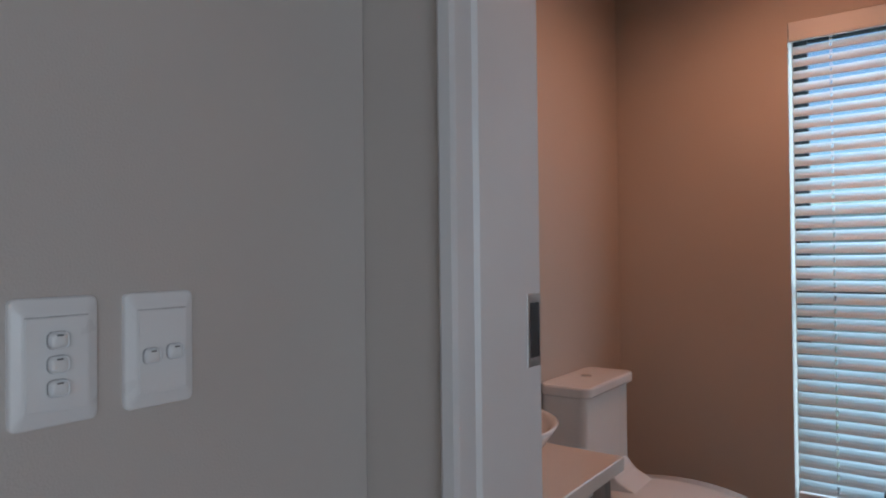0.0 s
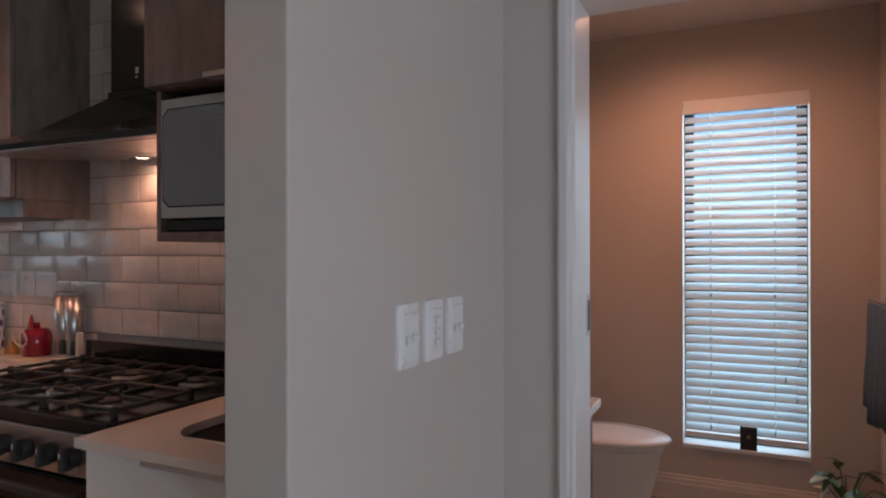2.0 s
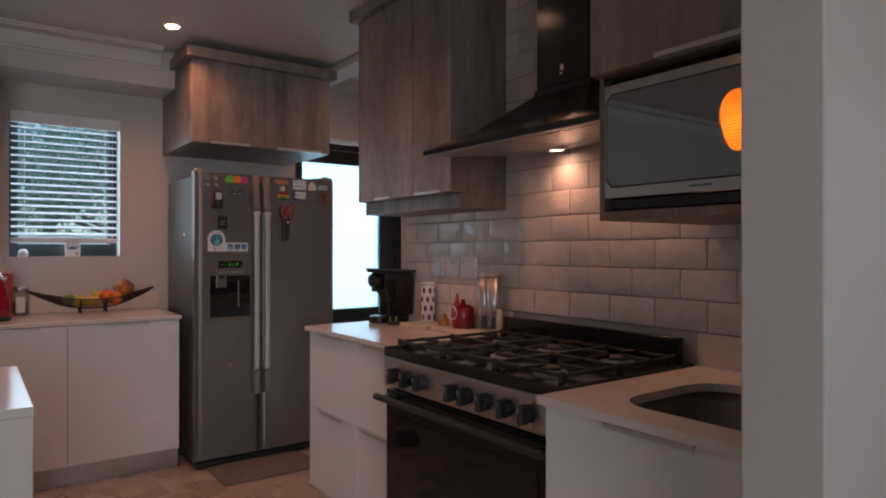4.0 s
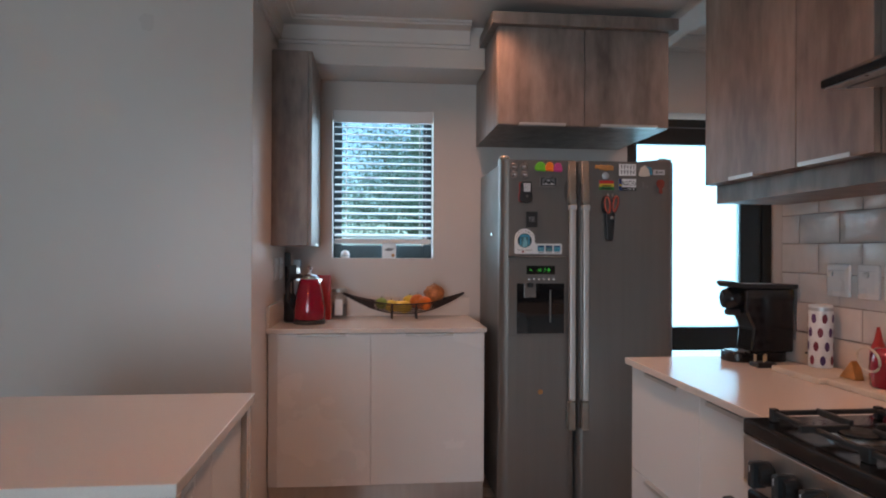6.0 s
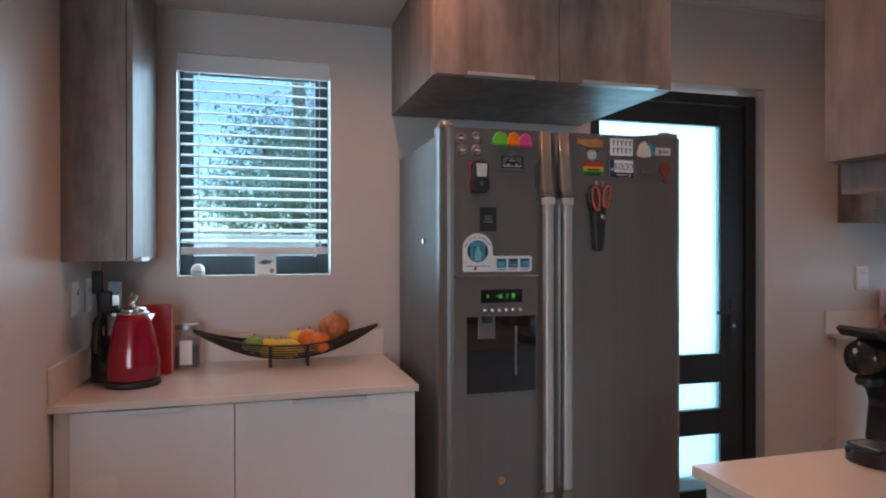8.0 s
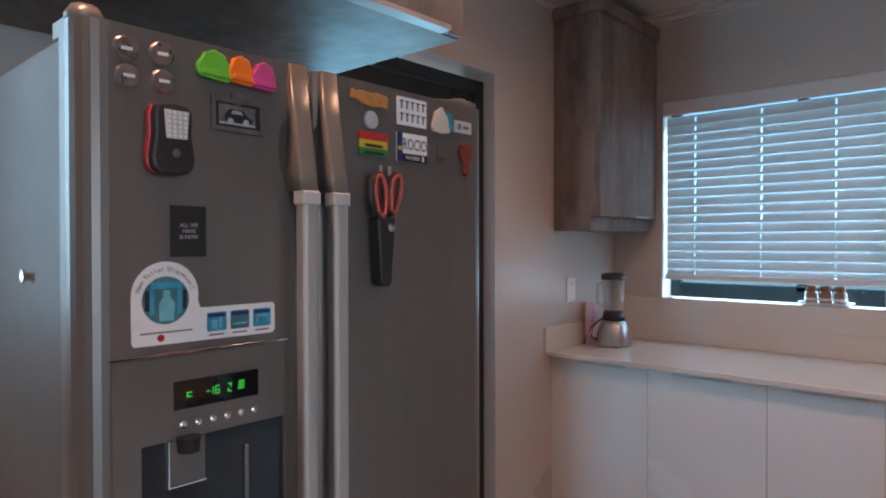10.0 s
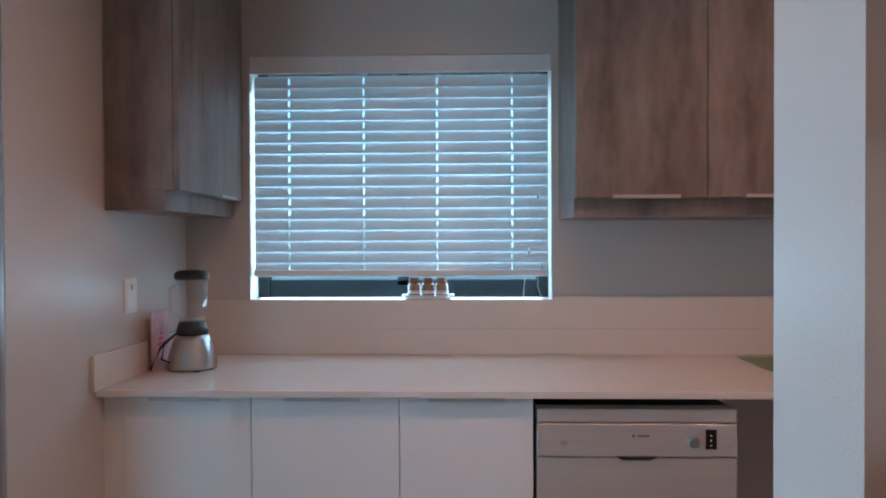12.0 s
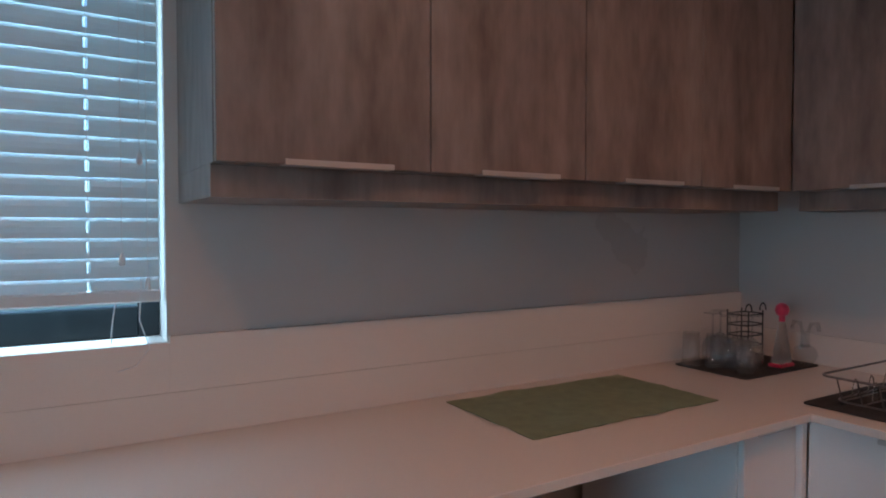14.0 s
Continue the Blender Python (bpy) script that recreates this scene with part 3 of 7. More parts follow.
blind("white venetian blind tilted open in the kitchen window", "x", -4.955, 1, -0.772, -0.173, 2.146, 1.345, 0.0435, 17, (0.12, 0.88), [(-0.215, 1.40), (-0.235, 1.36)])
blind("white venetian blind tilted nearly shut in the wide window", "y", 3.20, -1, -4.637, -3.348, 2.19, 1.245, 0.0475, 80, (0.12, 0.375, 0.625, 0.88), [(-3.40, 1.60), (-3.44, 1.36), (-3.385, 1.30)], 0.034)
wide_blind = [o for o in bpy.data.objects if o.name.startswith("venetian_blind")][-1]
part("cord_loop", tube([(-3.40, 3.166, 1.30), (-3.405, 3.163, 1.20), (-3.385, 3.150, 1.135), (-3.415, 3.147, 1.095), (-3.455, 3.147, 1.085)], 0.0016, 6), TRIM, wide_blind)
part("cord_loop", tube([(-3.455, 3.17, 1.245), (-3.462, 3.17, 1.20), (-3.465, 3.172, 1.148)], 0.0016, 6), TRIM, wide_blind)
blind("white venetian blind half shut in the toilet window", "y", 3.01, -1, -0.357, 0.242, 2.16, 0.345, 0.0475, 50, (0.22, 0.75), [(0.20, 0.80), (0.135, 0.70), (0.185, 0.60)])


def back_door():
    d = tagged(thing("door_2", (-5.0, 1.55, 0), "dark aluminium back door with frosted glass, shut", "door"), "", "", "", "structure")
    x0, x1 = -5.05, -4.985
    part("door_frame", boxes((x0, x1, 1.05, 1.09, 0, 2.155), bevel=0.003), ALU, d)
    part("door_frame", boxes((x0, x1, 1.99, 2.06, 0, 2.155), bevel=0.003), ALU, d)
    part("door_frame", boxes((x0, x1, 1.09, 1.99, 2.105, 2.155), bevel=0.003), ALU, d)
    a, b = -5.045, -5.0
    part("stile", boxes((a, b, 1.093, 1.145, 0.01, 2.10), bevel=0.003), ALU, d)
    part("stile", boxes((a, b, 1.845, 1.987, 0.01, 2.10), bevel=0.003), ALU, d)
    for z0, z1 in ((0.01, 0.12), (0.40, 0.531), (0.667, 0.817), (1.994, 2.10)):
        part("rail", boxes((a, b, 1.146, 1.844, z0, z1), bevel=0.003), ALU, d)
    for z0, z1 in ((0.12, 0.40), (0.531, 0.667), (0.817, 1.994)):
        p = part("pane", boxes((-5.025, -5.018, 1.146, 1.844, z0, z1)), FROST, d, "frosted glass pane")
        p.visible_shadow = False
    h = part("door_handle", join(boxes((-5.0, -4.994, 1.90, 1.935, 0.92, 1.10), bevel=0.002), boxes((-4.98, -4.965, 1.80, 1.925, 1.02, 1.04), bevel=0.004), boxes((-4.995, -4.965, 1.91, 1.925, 1.02, 1.04))), BLACK_MATT, d, "black lever handle")
    part("lock_cylinder", lathe([(0.009, 0), (0.009, 0.008)], (-4.994, 1.918, 0.96), 14, "x"), STEEL, h)
    return d


back_door()

# ---- kitchen units ----


def fbox(facing, face, u0, u1, d0, d1, z0, z1):
    """A box before a front: u along it, d out of it into the room."""
    if facing == "+x":
        return (face + d0, face + d1, u0, u1, z0, z1)
    if facing == "-x":
        return (face - d1, face - d0, u0, u1, z0, z1)
    if facing == "+y":
        return (u0, u1, face + d0, face + d1, z0, z1)
    return (u0, u1, face - d1, face - d0, z0, z1)


def base_of(facing, face, depth, u0, u1, z):
    x0, x1, y0, y1, _, _ = fbox(facing, face, u0, u1, -depth, 0, z, z)
    return ((x0 + x1) / 2, (y0 + y1) / 2, z)


def edge_pull(facing, face, u0, u1, z, parent, under=False):
    """A folded metal pull on the edge of a door."""
    s = -1 if under else 1
    bm = join(boxes(fbox(facing, face, u0, u1, -0.018, 0.018, min(z, z + s * 0.002), max(z, z + s * 0.002))), boxes(fbox(facing, face, u0, u1, 0.016, 0.018, min(z, z - s * 0.010), max(z, z - s * 0.010))))
    return part("handle", bm, HANDLE_M, parent, "thin satin metal edge pull")


def unit(name, label, facing, face, depth, u0, u1, z0, z1, fronts, mat, plinth=0.0, group="", under=False, floor=0.0, skin=None):
    """A cabinet. face: the plane of the door fronts. fronts: (u0, u1, z0, z1, handle from, handle to)."""
    t = thing(name, base_of(facing, face, depth, u0, u1, floor if plinth else z0), label, "cabinet", group)
    part("body", boxes(fbox(facing, face, u0, u1, -depth, -0.020, z0, z1), bevel=0.0008), skin or mat, t)
    for a, b, c, d, ha, hb in fronts:
        dr = part("door" if d - c > 0.45 else "drawer", boxes(fbox(facing, face, a + 0.0015, b - 0.0015, -0.018, 0.0, c + 0.0015, d - 0.0015), bevel=0.0012), mat, t)
        edge_pull(facing, face, ha, hb, c + 0.001 if under else d - 0.001, dr, under)
    if plinth:
        part("plinth", boxes(fbox(facing, face, u0, u1, -0.062, -0.045, floor, z0 - 0.001), bevel=0.001), STEEL, t, "brushed steel plinth")
    return t


def wood_unit(label, facing, face, depth, u0, u1, z0, z1, fronts, crown=True, rail=0.065, lip=0.035, sides=(True, True), under=True):
    """A wall cabinet with a recessed light rail under it and a crown board on top."""
    t = unit("wall_cabinet", label, facing, face, depth, u0, u1, z0, z1, fronts, WOOD, 0, "wood wall cabinets", under)
    if rail:
        part("light_rail", boxes(fbox(facing, face, u0 + 0.0003, u1 - 0.0003, -depth, -0.045, z0 - rail, z0 - 0.0005)), WOOD, t)
    if crown:
        part("crown_board", boxes(fbox(facing, face, u0 - (lip if sides[0] else 0), u1 + (lip if sides[1] else 0), -depth, lip, z1 + 0.0005, z1 + 0.062), bevel=0.002), WOOD, t)
    return t


# worktop by the kitchen window
unit("base_cabinet", "white gloss base cabinet with two doors and steel plinth", "+x", -4.285, 0.60, -1.045, 0.047, 0.115, 0.886,
     [(-1.0, -0.535, 0.118, 0.882, -0.90, -0.66), (-0.535, 0.045, 0.118, 0.882, -0.36, -0.12)], WHITE, 0.11, "white base cabinets")


def worktop(name, label, outline, splash=()):
    t = thing(name, (outline[0][0], outline[0][1], 0.887), label, "worktop")
    part("slab", prism(outline, "z", 0.887, 0.91, 0.002), QUARTZ, t)
    for b in splash:
        part("upstand", boxes(b, bevel=0.0006), QUARTZ, t)
    return t


worktop("worktop", "pale quartz worktop with upstand under the kitchen window", [(-4.92, -1.05), (-4.265, -1.05), (-4.265, 0.053), (-4.92, 0.053)], splash=[(-4.918, -4.903, -1.034, 0.053, 0.9105, 1.02), (-4.918, -4.27, -1.0495, -1.035, 0.9105, 1.02)])
wood_unit("grey wood wall cabinet beside the kitchen window", "+y", -0.845, 0.205, -4.915, -4.40, 1.325, 2.335, [(-4.915, -4.40, 1.325, 2.335, -4.60, -4.45)], crown=False, rail=0)
wood_unit("grey wood bridging cabinet above the fridge", "+x", -4.204, 0.71, 0.092, 0.989, 1.938, 2.435, [(0.094, 0.540, 1.938, 2.435, 0.20, 0.44), (0.540, 0.987, 1.938, 2.435, 0.62, 0.92)], rail=0)

# stove side
unit("base_cabinet", "white gloss base cabinet with drawers beside the stove", "-y", 0.433, 0.567, -3.306, -2.432, 0.105, 0.886,
     [(-3.305, -2.80, 0.51, 0.882, -3.156, -2.92), (-3.305, -2.80, 0.108, 0.51, -3.156, -2.92), (-2.80, -2.432, 0.51, 0.882, -2.735, -2.497), (-2.80, -2.432, 0.108, 0.51, -2.735, -2.497)], WHITE, 0.10, "white base cabinets")
worktop("worktop", "pale quartz worktop beside the stove", [(-3.325, 0.413), (-2.432, 0.413), (-2.432, 1.0), (-3.325, 1.0)], splash=[(-3.27, -2.40, 0.990, 1.0, 0.9105, 1.02)])
unit("base_cabinet", "white gloss sink cabinet beside the stove", "-y", 0.275, 0.16, -1.478, -0.79, 0.105, 0.886, [(-1.476, -0.792, 0.108, 0.882, -1.271, -1.027)], WHITE, 0.10, "white base cabinets")


def sink_top():
    t = thing("worktop", (-1.13, 0.6, 0.887), "pale quartz worktop with a cut-out for the sink", "worktop")
    bm = bmesh.new()
    outer = [(-1.482, 0.25), (-0.786, 0.25), (-0.786, 1.0), (-1.482, 1.0)]
    inner = rounded(-1.325, -0.80, 0.36, 0.80, 0.11)
    for z, flip in ((0.887, True), (0.91, False)):
        vo = [bm.verts.new((x, y, z)) for x, y in outer]
        vi = [bm.verts.new((x, y, z)) for x, y in inner]
        eo = [bm.edges.new((vo[i], vo[(i + 1) % 4])) for i in range(4)]
        ei = [bm.edges.new((vi[i], vi[(i + 1) % len(vi)])) for i in range(len(vi))]
        bmesh.ops.triangle_fill(bm, use_beauty=True, edges=eo + ei)
    bm.verts.ensure_lookup_table()
    n = len(inner)
    for off, cnt in ((0, 4), (4, n)):
        for i in range(cnt):
            j = (i + 1) % cnt
            a, b = bm.verts[off + i], bm.verts[off + j]
            c, d = bm.verts[4 + n + off + j], bm.verts[4 + n + off + i]
            bm.faces.new((a, b, c, d))
    bmesh.ops.recalc_face_normals(bm, faces=bm.faces)
    part("slab", bm, QUARTZ, t)
    part("upstand", boxes((-1.482, -0.786, 0.988, 1.0, 0.9105, 1.02), bevel=0.0015), QUARTZ, t)
    s = thing("sink", (-1.06, 0.58, 0.70), "dark undermounted composite sink bowl", "sink")
    bm = bmesh.new()
    levels = [(rounded(-1.33, -0.795, 0.355, 0.805, 0.115), 0.8865), (rounded(-1.315, -0.81, 0.37, 0.79, 0.105), 0.86), (rounded(-1.30, -0.825, 0.385, 0.775, 0.10), 0.72), (rounded(-1.27, -0.855, 0.415, 0.745, 0.08), 0.70)]
    rings = [[bm.verts.new((x, y, z)) for x, y in o] for o, z in levels]
    for a, b in zip(rings, rings[1:]):
        for i in range(len(a)):
            bm.faces.new((a[i], a[(i + 1) % len(a)], b[(i + 1) % len(a)], b[i]))
    bm.faces.new(rings[-1])
    bmesh.ops.recalc_face_normals(bm, faces=bm.faces)
    bmesh.ops.solidify(bm, geom=bm.faces[:], thickness=0.0012)
    part("bowl", bm, SINK_DARK, s, smooth=True)
    part("drain", lathe([(0.0, 0.0), (0.035, 0.0), (0.04, 0.003), (0.035, 0.005), (0.0, 0.004)], (-1.06, 0.58, 0.702), 20), CHROME, s)


sink_top()
wood_unit("grey wood wall cabinet with two doors beside the hood", "-y", 0.683, 0.32, -3.25, -2.44, 1.543, 2.487, [(-3.25, -2.735, 1.543, 2.487, -3.06, -2.92), (-2.735, -2.44, 1.543, 2.487, -2.70, -2.50)])
wood_unit("grey wood wall cabinet above the microwave", "-y", 0.41, 0.585, -1.44, -0.79, 1.768, 2.487, [(-1.44, -0.79, 1.768, 2.487, -1.22, -0.95)], rail=0, sides=(True, False))


def stove():
    t = thing("stove", (-1.96, 0.66, 0), "free-standing black and steel gas stove with six burners", "stove")
    x0, x1 = -2.425, -1.49
    part("body", boxes((x0, x1, 0.39, 0.985, 0.06, 0.88), bevel=0.003), BLACK, t)
    part("plinth", boxes((x0 + 0.02, x1 - 0.02, 0.42, 0.95, 0.0, 0.0595)), BLACK_MATT, t)
    part("hob", boxes((x0 - 0.004, x1 + 0.002, 0.345, 0.985, 0.8805, 0.918), bevel=0.006, segments=2), BLACK, t, "black enamel hob")
    part("control_panel", prism([(0.39, 0.765), (0.352, 0.765), (0.345, 0.775), (0.345, 0.879), (0.39, 0.879)], "x", x0, x1, 0.002), STEEL, t, "brushed steel control panel")
    part("back_guard", boxes((x0 + 0.01, x1 - 0.04, 0.955, 0.985, 0.9185, 1.0), bevel=0.004), BLACK, t, "black enamel back guard")
    for x in (-2.325, -2.24, -2.155, -1.965, -1.895, -1.80, -1.70, -1.61):
        k = part("knob", join(lathe([(0.0, 0.0), (0.027, 0.0), (0.027, -0.010), (0.022, -0.030), (0.0, -0.031)], (x, 0.3445, 0.822), 20, "y"), boxes((x - 0.010, x + 0.010, 0.300, 0.336, 0.793, 0.850), bevel=0.004)), BLACK_MATT, t)
        part("mark", boxes((x - 0.001, x + 0.001, 0.2992, 0.2999, 0.828, 0.842)), PLASTIC, k)
    od = part("oven_door", boxes((x0 + 0.004, x1 - 0.004, 0.352, 0.389, 0.20, 0.755), bevel=0.004), BLACK, t, "black glass oven door")
    part("oven_glass", boxes((x0 + 0.09, x1 - 0.09, 0.3492, 0.3515, 0.27, 0.665), bevel=0.001), DARK_GLASS, od)
    part("oven_handle", join(boxes((x0 + 0.01, x1 - 0.01, 0.285, 0.312, 0.722, 0.745), bevel=0.008, segments=2), boxes((x0 + 0.05, x0 + 0.08, 0.305, 0.353, 0.722, 0.742)), boxes((x1 - 0.08, x1 - 0.05, 0.305, 0.353, 0.722, 0.742))), BLACK_MATT, od)
    part("warming_drawer", boxes((x0 + 0.004, x1 - 0.004, 0.356, 0.389, 0.065, 0.192), bevel=0.004), BLACK, t)
    for bx, by, r in ((-2.23, 0.48, 0.045), (-2.23, 0.80, 0.038), (-1.955, 0.55, 0.035), (-1.955, 0.80, 0.055), (-1.66, 0.48, 0.04), (-1.66, 0.80, 0.045)):
        b = part("burner", lathe([(r + 0.012, 0.0), (r + 0.012, 0.006), (r, 0.007), (r, 0.011), (0, 0.011)], (bx, by, 0.9185), 24), STEEL, t, "aluminium burner ring", smooth=False)
        part("burner_cap", lathe([(r - 0.006, 0.0), (r - 0.004, 0.006), (r - 0.014, 0.009), (0, 0.009)], (bx, by, 0.9297), 24), IRON, b)
    for gx0, gx1 in ((-2.385, -2.105), (-2.095, -1.82), (-1.81, -1.53)):
        cx = (gx0 + gx1) / 2
        bars = []
        z0, z1 = 0.932, 0.943
        for y in (0.395, 0.645, 0.655, 0.925):
            bars.append((gx0, gx1, y - 0.005, y + 0.005, z0, z1))
        for x in (gx0, gx1):
            bars.append((x - 0.005, x + 0.005, 0.395, 0.925, z0, z1))
        for cy in (0.50, 0.80):
            for sx in (-1, 1):
                bars.append((cx + sx * 0.03, cx + sx * (gx1 - gx0) / 2, cy - 0.005, cy + 0.005, z0, z1 + 0.004))
            for sy in (-1, 1):
                bars.append((cx - 0.005, cx + 0.005, min(cy + sy * 0.03, cy + sy * 0.14), max(cy + sy * 0.03, cy + sy * 0.14), z0, z1 + 0.004))
        for x in (gx0, gx1):
            for y in (0.395, 0.65, 0.925):
                bars.append((x - 0.008, x + 0.008, y - 0.008, y + 0.008, 0.9185, z1 + 0.005))
        part("pan_support", boxes(*bars, bevel=0.002), IRON, t, "cast iron pan support")
    return t


stove()


def hood():
    t = thing("cooker_hood", (-1.89, 0.75, 1.655), "black chimney cooker hood with glass canopy and lit lamp", "cooker hood")
    x0, x1, y0, y1 = -2.335, -1.452, 0.468, 0.998
    bm = bmesh.new()
    rings = []
    for a, b, c, d, z, rise in ((x0, x1, y0, y1, 1.664, 0.046), (x0, x1, y0, y1, 1.682, 0.046), (-2.17, -1.62, 0.60, y1, 1.748, 0.02), (-1.972, -1.705, 0.715, y1, 1.86, 0), (-1.972, -1.705, 0.715, y1, 1.88, 0)):
        rings.append([bm.verts.new(p) for p in ((a, c, z), (b, c, z), (b, d, z + rise), (a, d, z + rise))])
    for a, b in zip(rings, rings[1:]):
        for i in range(4):
            bm.faces.new((a[i], a[(i + 1) % 4], b[(i + 1) % 4], b[i]))
    bm.faces.new(rings[0][::-1]), bm.faces.new(rings[-1])
    bmesh.ops.bevel(bm, geom=bm.edges[:], offset=0.002, segments=1, affect="EDGES")
    part("canopy", bm, BLACK, t, "glossy black canopy")
    c = part("chimney", boxes((-1.965, -1.712, 0.72, 0.998, 1.8805, 2.549), bevel=0.004), BLACK_SATIN, t, "glossy black chimney")
    part("badge", boxes((-1.845, -1.83, 0.7185, 0.7198, 1.93, 1.95)), STEEL, c)
    part("badge", boxes((-1.845, -1.835, 0.7185, 0.7198, 1.915, 1.922)), STEEL, c)

    def under(a, b, c, d, gap, thick):
        """A plate along the sloping underside."""
        def low(y):
            return 1.664 + 0.046 * (y - y0) / (y1 - y0) - gap
        return prism([(c, low(c)), (d, low(d)), (d, low(d) - thick), (c, low(c) - thick)], "x", a, b)

    part("front_rim", under(x0 + 0.006, x1 - 0.006, y0 + 0.006, y0 + 0.045, 0.0005, 0.003), STEEL, t)
    for a, b in ((x0 + 0.012, -1.905), (-1.895, x1 - 0.012)):
        part("grease_filter", under(a, b, y0 + 0.05, 0.828, 0.0005, 0.005), STEEL, t, "brushed aluminium grease filter")
    for a, b, c, d in ((-1.9045, -1.8955, y0 + 0.05, 0.828), (x0 + 0.012, x1 - 0.012, 0.8285, 0.8335)):
        part("filter_seam", under(a, b, c, d, 0.0005, 0.007), CHROME, t, "bright metal edge between the filters")
    part("under_panel", under(x0 + 0.012, x1 - 0.012, 0.834, y1 - 0.006, 0.0005, 0.004), STEEL, t)
    for x in (-2.06, -1.66):
        lamp = part("lamp_bezel", lathe([(0.043, 0.0), (0.043, -0.009), (0.035, -0.009), (0.034, -0.001)], (x, 0.925, 1.6990), 24), CHROME, t, "round lamp bezel")
        part("lamp", lathe([(0.0, 0.0), (0.034, 0.0), (0.034, -0.002), (0.0, -0.003)], (x, 0.925, 1.6988), 20), LAMP_WARM, lamp, "lit halogen lamp")
    return t


hood()


def microwave():
    h = thing("microwave_housing", (-1.115, 0.7, 1.375), "grey wood open shelf that holds the microwave", "shelf")
    x0, x1 = -1.44, -0.79
    part("side_panel", boxes((x0, x0 + 0.016, 0.45, 0.995, 1.376, 1.767), bevel=0.0008), WOOD, h)
    part("shelf_board", boxes((x0 + 0.0165, x1, 0.45, 0.995, 1.376, 1.40), bevel=0.0008), WOOD, h)
    part("back_panel", boxes((x0 + 0.0165, x1, 0.98, 0.995, 1.4005, 1.767)), BLACK_MATT, h)
    t = thing("microwave", (-1.1, 0.7, 1.4005), "steel-framed microwave oven with mirrored glass door", "microwave")
    part("body", boxes((x0 + 0.03, x1 - 0.004, 0.49, 0.95, 1.412, 1.742), bevel=0.003), BLACK_MATT, t)
    for fx in (x0 + 0.08, x1 - 0.06):
        part("foot", boxes((fx, fx + 0.03, 0.55, 0.58, 1.4005, 1.4118)), BLACK_MATT, t)
    part("trim_strip", boxes((x0 + 0.022, x1 - 0.002, 0.462, 0.49, 1.404, 1.432), bevel=0.002), BLACK, t)
    d = part("door", boxes((x0 + 0.018, x1 - 0.001, 0.447, 0.489, 1.433, 1.745), bevel=0.003), POLISHED, t, "polished steel door frame")
    z0, z1, c = 1.467, 1.714, 0.02
    a, b = x0 + 0.03, x1 - 0.004
    out = [(a + c, z0), (b, z0), (b, z1), (a + c, z1), (a, z1 - c), (a, z0 + c)]
    part("door_seal", prism([(a - 0.004 + (x - a), z + (0.004 if z > 1.6 else -0.004)) for x, z in out], "y", 0.4455, 0.4469), BLACK, d)
    part("door_glass", prism(out, "y", 0.4440, 0.4454), MIRROR_GLASS, d, "dark mirrored glass")
    part("badge", boxes((-1.16, -1.10, 0.4461, 0.4469, 1.448, 1.453)), GREY_PRINT, d)


microwave()

# island
isl = unit("base_cabinet", "white gloss island cabinet with edge pulls", "+y", -0.866, 0.9, -2.785, -2.152, 0.10, 0.886, [(-2.783, -2.47, 0.103, 0.882, -2.75, -2.52), (-2.47, -2.154, 0.103, 0.882, -2.43, -2.20)], WHITE, 0.10, "white base cabinets")
it = thing("island_top", (-2.47, -1.4, 0), "pale quartz island top with waterfall ends", "worktop")
part("slab", prism([(-2.82, -1.9), (-2.12, -1.9), (-2.12, -0.836), (-2.82, -0.836)], "z", 0.887, 0.91, 0.002), QUARTZ, it)
part("waterfall_end", boxes((-2.82, -2.787, -1.9, -0.85, 0.0, 0.8865), bevel=0.002), QUARTZ, it)
part("waterfall_end", boxes((-2.15, -2.12, -1.9, -0.837, 0.0, 0.8865), bevel=0.002), QUARTZ, it)

# ---- fridge and what hangs on it ----


